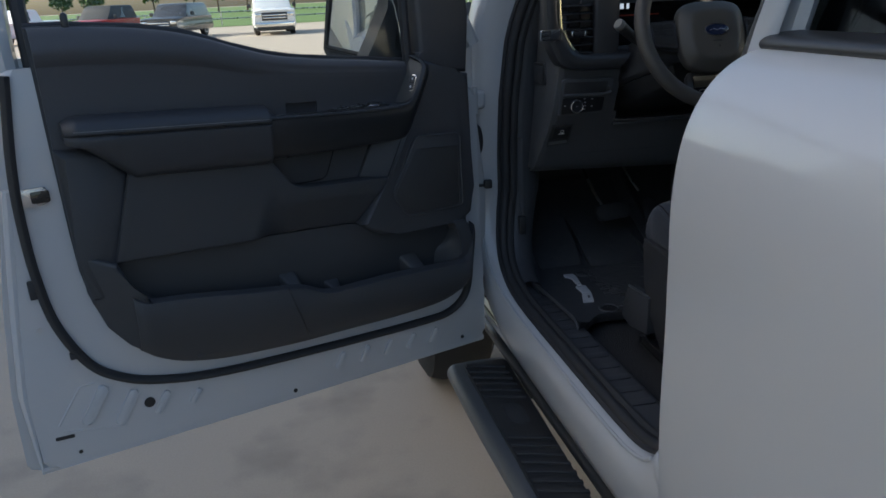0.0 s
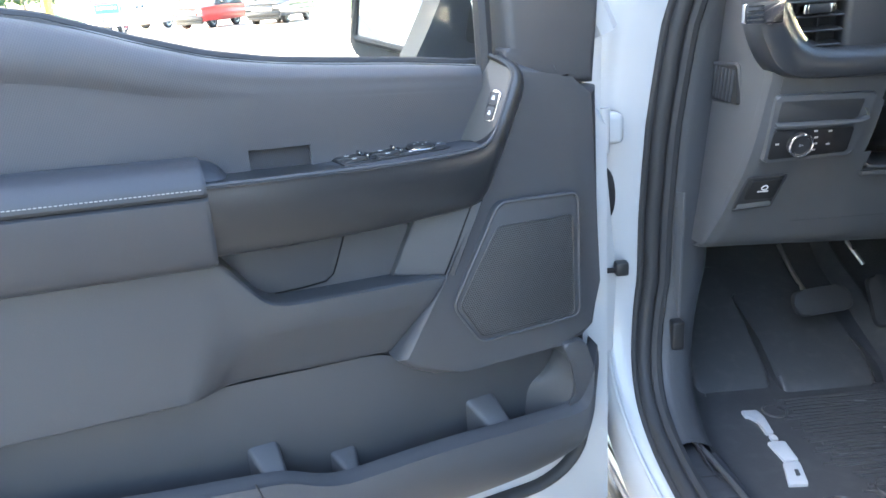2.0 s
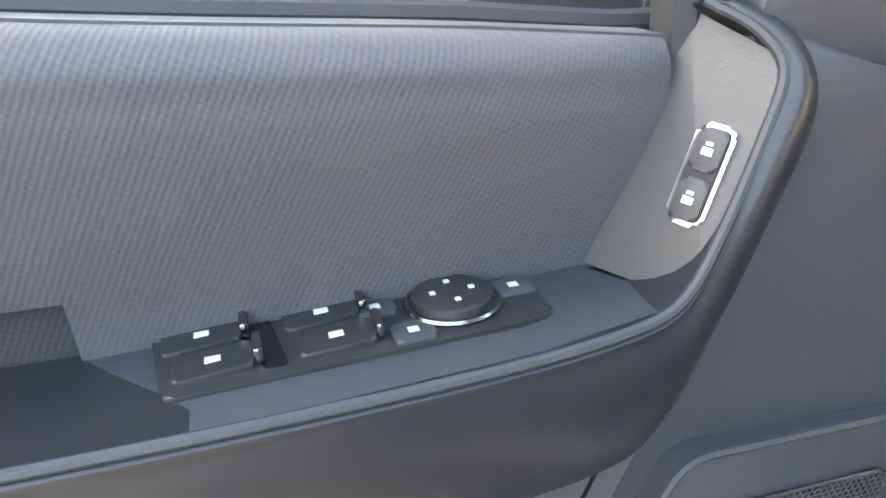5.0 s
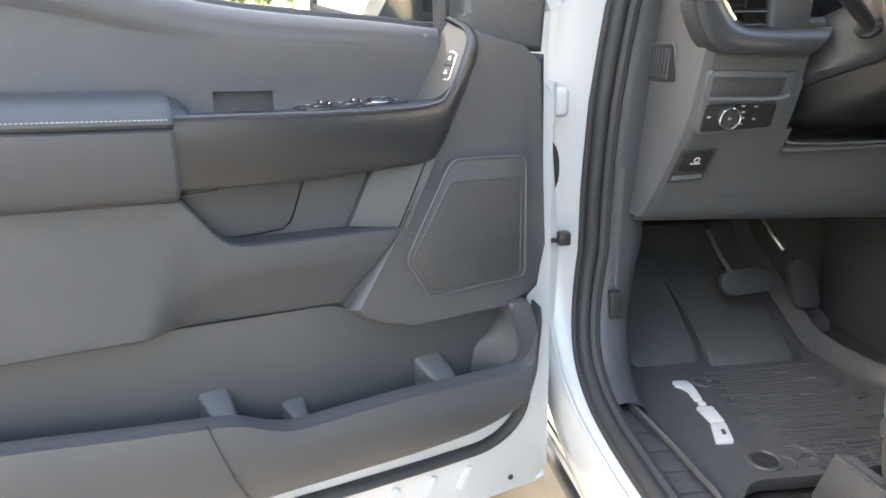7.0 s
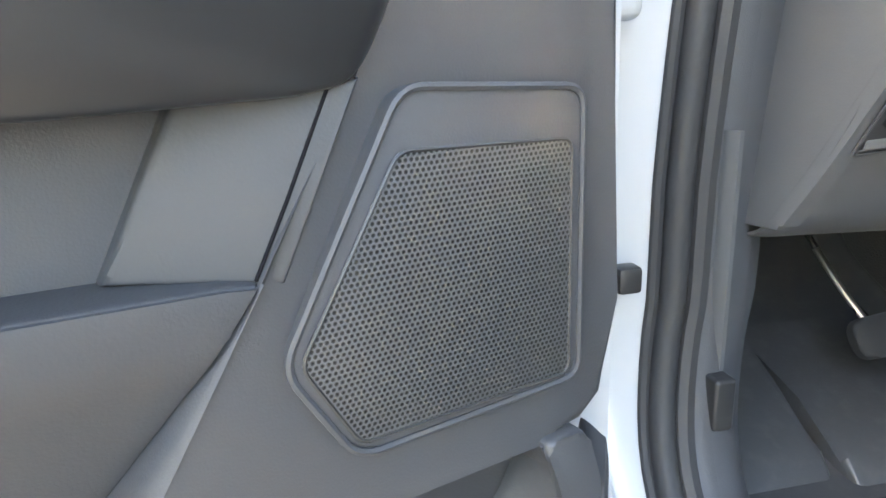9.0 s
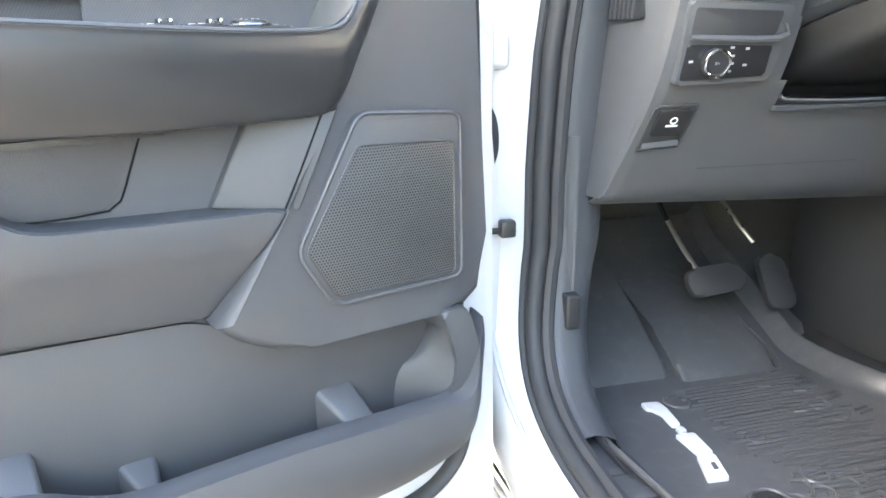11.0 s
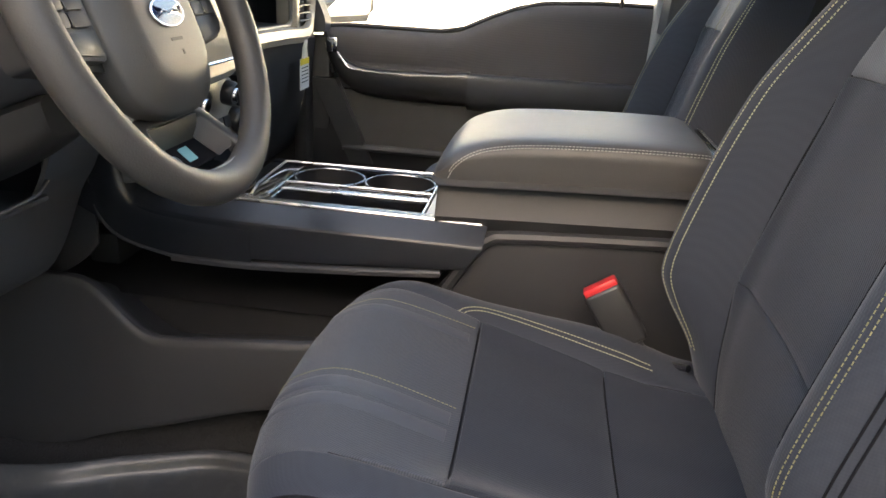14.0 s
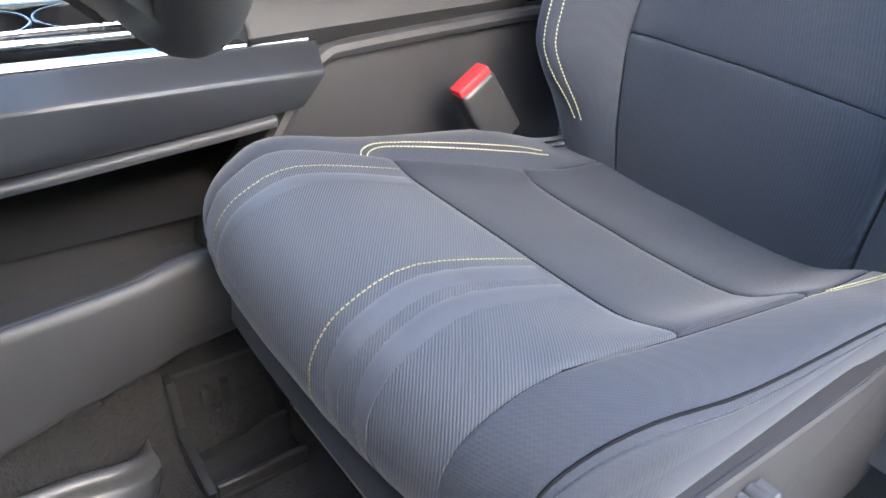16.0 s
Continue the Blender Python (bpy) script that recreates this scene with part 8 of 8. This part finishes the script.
def car(name, label, m, paint, length, width, height, kind):
    """A parked vehicle with body, glasshouse, wheels, lamps; front faces -y in its own frame."""
    t = thing(name, label, "car", m, "parked vehicles")
    L, Wd, Hh = length / 2, width / 2, height
    g = 0.34
    hood = 0.62 * Hh if kind != "pickup" else 0.64 * Hh
    cab0, cab1 = {"pickup": (-L + 1.55, L - 1.9), "suv": (-L + 1.35, L - 0.05), "jeep": (-L + 1.25, L - 0.1)}[kind]
    secs = []
    for y, zt, s in ((-L, hood * 0.86, 0.90), (-L + 0.12, hood * 0.97, 0.97), (cab0, hood, 1.0), (0, hood + 0.03, 1.0), (cab1, hood + 0.02, 1.0), (L - 0.05, hood, 0.97), (L, hood * 0.9, 0.93)):
        secs.append([(-Wd * s, y, g + 0.05), (-Wd * s, y, zt - 0.18), (-Wd * s * 0.95, y, zt), (0, y, zt + 0.03), (Wd * s * 0.95, y, zt), (Wd * s, y, zt - 0.18), (Wd * s, y, g + 0.05), (0, y, g)])
    part("body", loft(secs, 3, 2), paint, t, "painted body")
    cab = []
    for z, y0, y1, s in ((hood - 0.02, cab0, cab1, 0.94), (hood + 0.5 * (Hh - hood), cab0 + 0.42, cab1 - 0.12, 0.88), (Hh - 0.05, cab0 + 0.72, cab1 - 0.22, 0.80), (Hh, cab0 + 0.95, cab1 - 0.4, 0.70)):
        cab.append([(-Wd * s, y0, z), (-Wd * s, (y0 + y1) / 2, z), (-Wd * s, y1, z), (0, y1 + 0.03, z), (Wd * s, y1, z), (Wd * s, (y0 + y1) / 2, z), (Wd * s, y0, z), (0, y0 - 0.04, z)])
    part("cabin", loft(cab, 2, 3), paint if kind != "jeep" else mat("black_soft_top", (0.03, 0.03, 0.03), 0.6), t)
    zc0, zc1 = hood + 0.08, Hh - 0.14
    fr = lambda z: (z - hood) / (Hh - 0.05 - hood)
    front = [(-Wd * 0.82, zc0), (Wd * 0.82, zc0), (Wd * 0.74, zc1), (-Wd * 0.74, zc1)]
    wsm = GLOSS
    part("windscreen", moved(slab(rnd(front, 0.05), -0.01, 0.012, lambda a, b, c: (a, cab0 + 0.02 + 0.75 * fr(b) - c, b), 0.0), Matrix()), wsm, t, "dark windscreen")
    part("rear_window", slab(rnd([(-Wd * 0.74, zc0 + 0.04), (Wd * 0.74, zc0 + 0.04), (Wd * 0.68, zc1), (-Wd * 0.68, zc1)], 0.05), -0.01, 0.03, lambda a, b, c: (a, cab1 - 0.22 * fr(b) + 0.035 + c, b), 0.0), wsm, t, "dark rear window")
    for s in (-1, 1):
        part("side_window", slab(rnd([(cab0 + 0.55, zc0), (cab1 - 0.25, zc0), (cab1 - 0.40, zc1), (cab0 + 0.95, zc1)], 0.05), -0.01, 0.02, lambda a, b, c: (s * (Wd * (0.94 - 0.14 * fr(b)) + c), a, b), 0.0), wsm, t, "dark side glass")
        part("headlamp", box(s * Wd * 0.78 - 0.16, s * Wd * 0.78 + 0.16, -L - 0.03, -L + 0.12, hood * 0.70, hood * 0.84, 0.03), CHROME, t, "clear headlamp")
        part("tail_lamp", box(s * Wd * 0.86 - 0.10, s * Wd * 0.86 + 0.10, L - 0.1, L + 0.03, hood * 0.70, hood * 0.95, 0.03), RED, t, "red tail lamp")
        part("side_mirror", box(s * (Wd + 0.14) - 0.1, s * (Wd + 0.14) + 0.1, cab0 + 0.45, cab0 + 0.55, hood + 0.05, hood + 0.25, 0.03), BLACK, t)
        for y in (-L + 0.95, L - 1.0):
            w = part("wheel", spin([(0.22, -0.12), (0.36, -0.12), (0.385, -0.06), (0.385, 0.06), (0.36, 0.12), (0.22, 0.12)], pose(s * (Wd - 0.13), y, 0.385, 0, 90, 0), 24), TYRE, t)
            part("rim", spin([(0.21, 0.0), (0.21, 0.13), (0.08, 0.10), (0, 0.10)], pose(s * (Wd - 0.13), y, 0.385, 0, 90 * s, 0), 20), ALU, w)
    part("front_bumper", box(-Wd * 0.96, Wd * 0.96, -L - 0.10, -L + 0.15, 0.42, 0.66, 0.05), CHROME if kind == "pickup" else BLACK, t)
    part("rear_bumper", box(-Wd * 0.94, Wd * 0.94, L - 0.12, L + 0.09, 0.42, 0.64, 0.05), BLACK, t)
    part("front_skirt", box(-Wd * 0.9, Wd * 0.9, -L - 0.02, -L + 0.2, 0.24, 0.43, 0.04), BLACK, t)
    gr = part("grille", box(-Wd * 0.62, Wd * 0.62, -L - 0.045, -L + 0.05, hood * 0.56, hood * 0.86, 0.03), BLACK, t, "dark grille")
    for i in range(2):
        part("grille_bar", box(-Wd * 0.58, Wd * 0.58, -L - 0.065, -L - 0.03, hood * (0.63 + 0.10 * i), hood * (0.68 + 0.10 * i), 0.015), CHROME, gr)
    part("plate", box(-0.15, 0.15, L + 0.0, L + 0.035, 0.72, 0.86, 0.004), PAPER, t)
    if kind == "jeep":
        sw_ = part("spare_wheel", spin([(0.16, -0.12), (0.38, -0.12), (0.40, -0.05), (0.40, 0.05), (0.38, 0.12), (0.2, 0.12)], pose(0.05, L + 0.14, 1.0, -90, 0, 0), 28), TYRE, t, "spare wheel on the tailgate")
        part("rim", spin([(0.21, 0.0), (0.20, 0.125), (0.10, 0.10), (0.09, 0.13), (0, 0.13)], pose(0.05, L + 0.14, 1.0, -90, 0, 0), 20), ALU, sw_)
    return t


P_WHITE = mat("white_vehicle_paint", (0.78, 0.78, 0.77), 0.25, coat=0.5, bump=0.0, vary=0.03)
P_GREY = mat("dark_grey_vehicle_paint", (0.035, 0.036, 0.038), 0.25, coat=0.6, bump=0.0)
P_RED = mat("red_vehicle_paint", (0.42, 0.025, 0.022), 0.3, coat=0.5, bump=0.0)
car("pickup_truck", "white pickup parked facing with chrome bumper and dark grille", pose(-1.2, 43.0, 0, 0, 0, 4), P_WHITE, 5.9, 2.06, 2.05, "pickup")
car("parked_suv", "dark grey sport utility car seen from behind", pose(-6.35, 44.0, 0, 0, 0, 168), P_GREY, 5.0, 1.98, 1.80, "suv").matrix_basis = pose(-6.3, 44.0, 0, 0, 0, -14)
car("off_road_car", "red off-road car with spare wheel on the tailgate", pose(-9.0, 40.0, 0, 0, 0, -10), P_RED, 4.3, 1.90, 1.85, "jeep").matrix_basis = pose(-10.3, 44.5, 0, 0, 0, -20)
car("white_pickup", "white pickup parked beyond a low banner", pose(-12.6, 40.5, 0, 0, 0, 160), P_WHITE, 5.6, 2.0, 1.85, "pickup").matrix_basis = pose(-15.4, 47.0, 0, 0, 0, -25)
ban = thing("banner_sign", "small red and blue banner on a stand", "sign", pose(-14.6, 41.0, 0) @ Matrix.Diagonal((1.25, 1, 1.35, 1)))
part("upper_field", box(-0.62, 0.62, -0.015, 0.015, 1.17, 1.42, 0.004), mat("faded_red_banner", (0.45, 0.08, 0.12), 0.6, bump=0.0), ban, "red upper half with pale lettering")
part("lower_field", box(-0.55, 0.60, -0.015, 0.015, 0.82, 1.168, 0.004), mat("blue_banner", (0.03, 0.13, 0.50), 0.6, bump=0.0), ban, "blue lower half")
part("upper_print", bars(bmesh.new(), [(-0.52 + 0.15 * i, -0.42 + 0.15 * i, 1.24, 1.36) for i in range(7)], lambda a, b, c: (a, -0.016 - c, b), 0, 0.002), PAPER, ban)
part("lower_print", bars(bmesh.new(), [(-0.4 + 0.14 * i, -0.31 + 0.14 * i, 0.98, 1.08) for i in range(6)], lambda a, b, c: (a, -0.016 - c, b), 0, 0.002), PAPER, ban)
for x in (-0.5, 0.5):
    part("leg", tube([(x, 0, 0), (x, 0, 1.45)], 0.02, 8), ALU, ban)

fence = thing("field_fence", "low pale pipe fence along the grass", "fence", pose(0, 66, 0))
for i in range(40):
    x = -60 + 3.0 * i
    part("post", spin([(0.06, 0), (0.06, 1.15), (0, 1.17)], pose(x, 0, 0), 8), ALU, fence)
for z in (0.55, 1.08):
    part("rail", tube([(-61, 0, z), (58, 0, z)], 0.05, 6), ALU, fence)

# a far belt of trees: trunks and many small leaf clumps
rng = random.Random(4)


def tree(cx, cy, h):
    t = thing("tree", "leafy green tree at the edge of the field", "tree", pose(cx, cy, 0), "trees beyond the field")
    bm = bmesh.new()
    add_tube(bm, [(0, 0, 0), (0.1, 0, h * 0.3), (0.0, 0.1, h * 0.62)], [0.028 * h, 0.02 * h, 0.008 * h], 8)
    for k in range(6):
        a = 1.05 * k
        add_tube(bm, [(0.05, 0, h * (0.28 + 0.04 * k)), (math.cos(a) * h * 0.18, math.sin(a) * h * 0.18, h * (0.42 + 0.05 * k))], [0.01 * h, 0.004 * h], 6)
    part("trunk", bm, BARK, t)
    bm = bmesh.new()
    for k in range(420):
        a, q, r = rng.uniform(0, 6.283), rng.uniform(-0.9, 1), rng.random() ** 0.4
        c = Vector((math.cos(a) * math.sqrt(1 - q * q) * r * h * 0.36, math.sin(a) * math.sqrt(1 - q * q) * r * h * 0.36, h * (0.62 + 0.36 * q * r)))
        c += Vector((noise.noise(c * 0.6), noise.noise(c * 0.6 + Vector((9, 0, 0))), 0)) * 0.8
        m = Matrix.Translation(c) @ Euler((rng.uniform(0, 6), rng.uniform(0, 6), rng.uniform(0, 6))).to_matrix().to_4x4()
        s = h * rng.uniform(0.025, 0.05)
        v = [bm.verts.new(m @ Vector(p)) for p in ((-s, -s, 0), (s, -s * 0.7, 0.2 * s), (s * 0.9, s, 0), (-s * 0.8, s, 0.3 * s), (0, 0, s * 0.8))]
        bm.faces.new(v[:4])
        for i in range(4):
            bm.faces.new((v[i], v[(i + 1) % 4], v[4]))
    part("crown", bm, LEAF, t)
    return t


first = tree(-95, 190, 9.0)
for k in range(46):
    x = -190 + 8.6 * k + rng.uniform(-3, 3)
    copy_thing(first, pose(x, 195 + rng.uniform(-12, 25), 0, 0, 0, rng.uniform(0, 360)) @ Matrix.Diagonal((rng.uniform(0.8, 1.3),) * 3 + (1,)))
for k in range(30):
    copy_thing(first, pose(60 + rng.uniform(-10, 60), -120 + 12 * k, 0, 0, 0, rng.uniform(0, 360)))
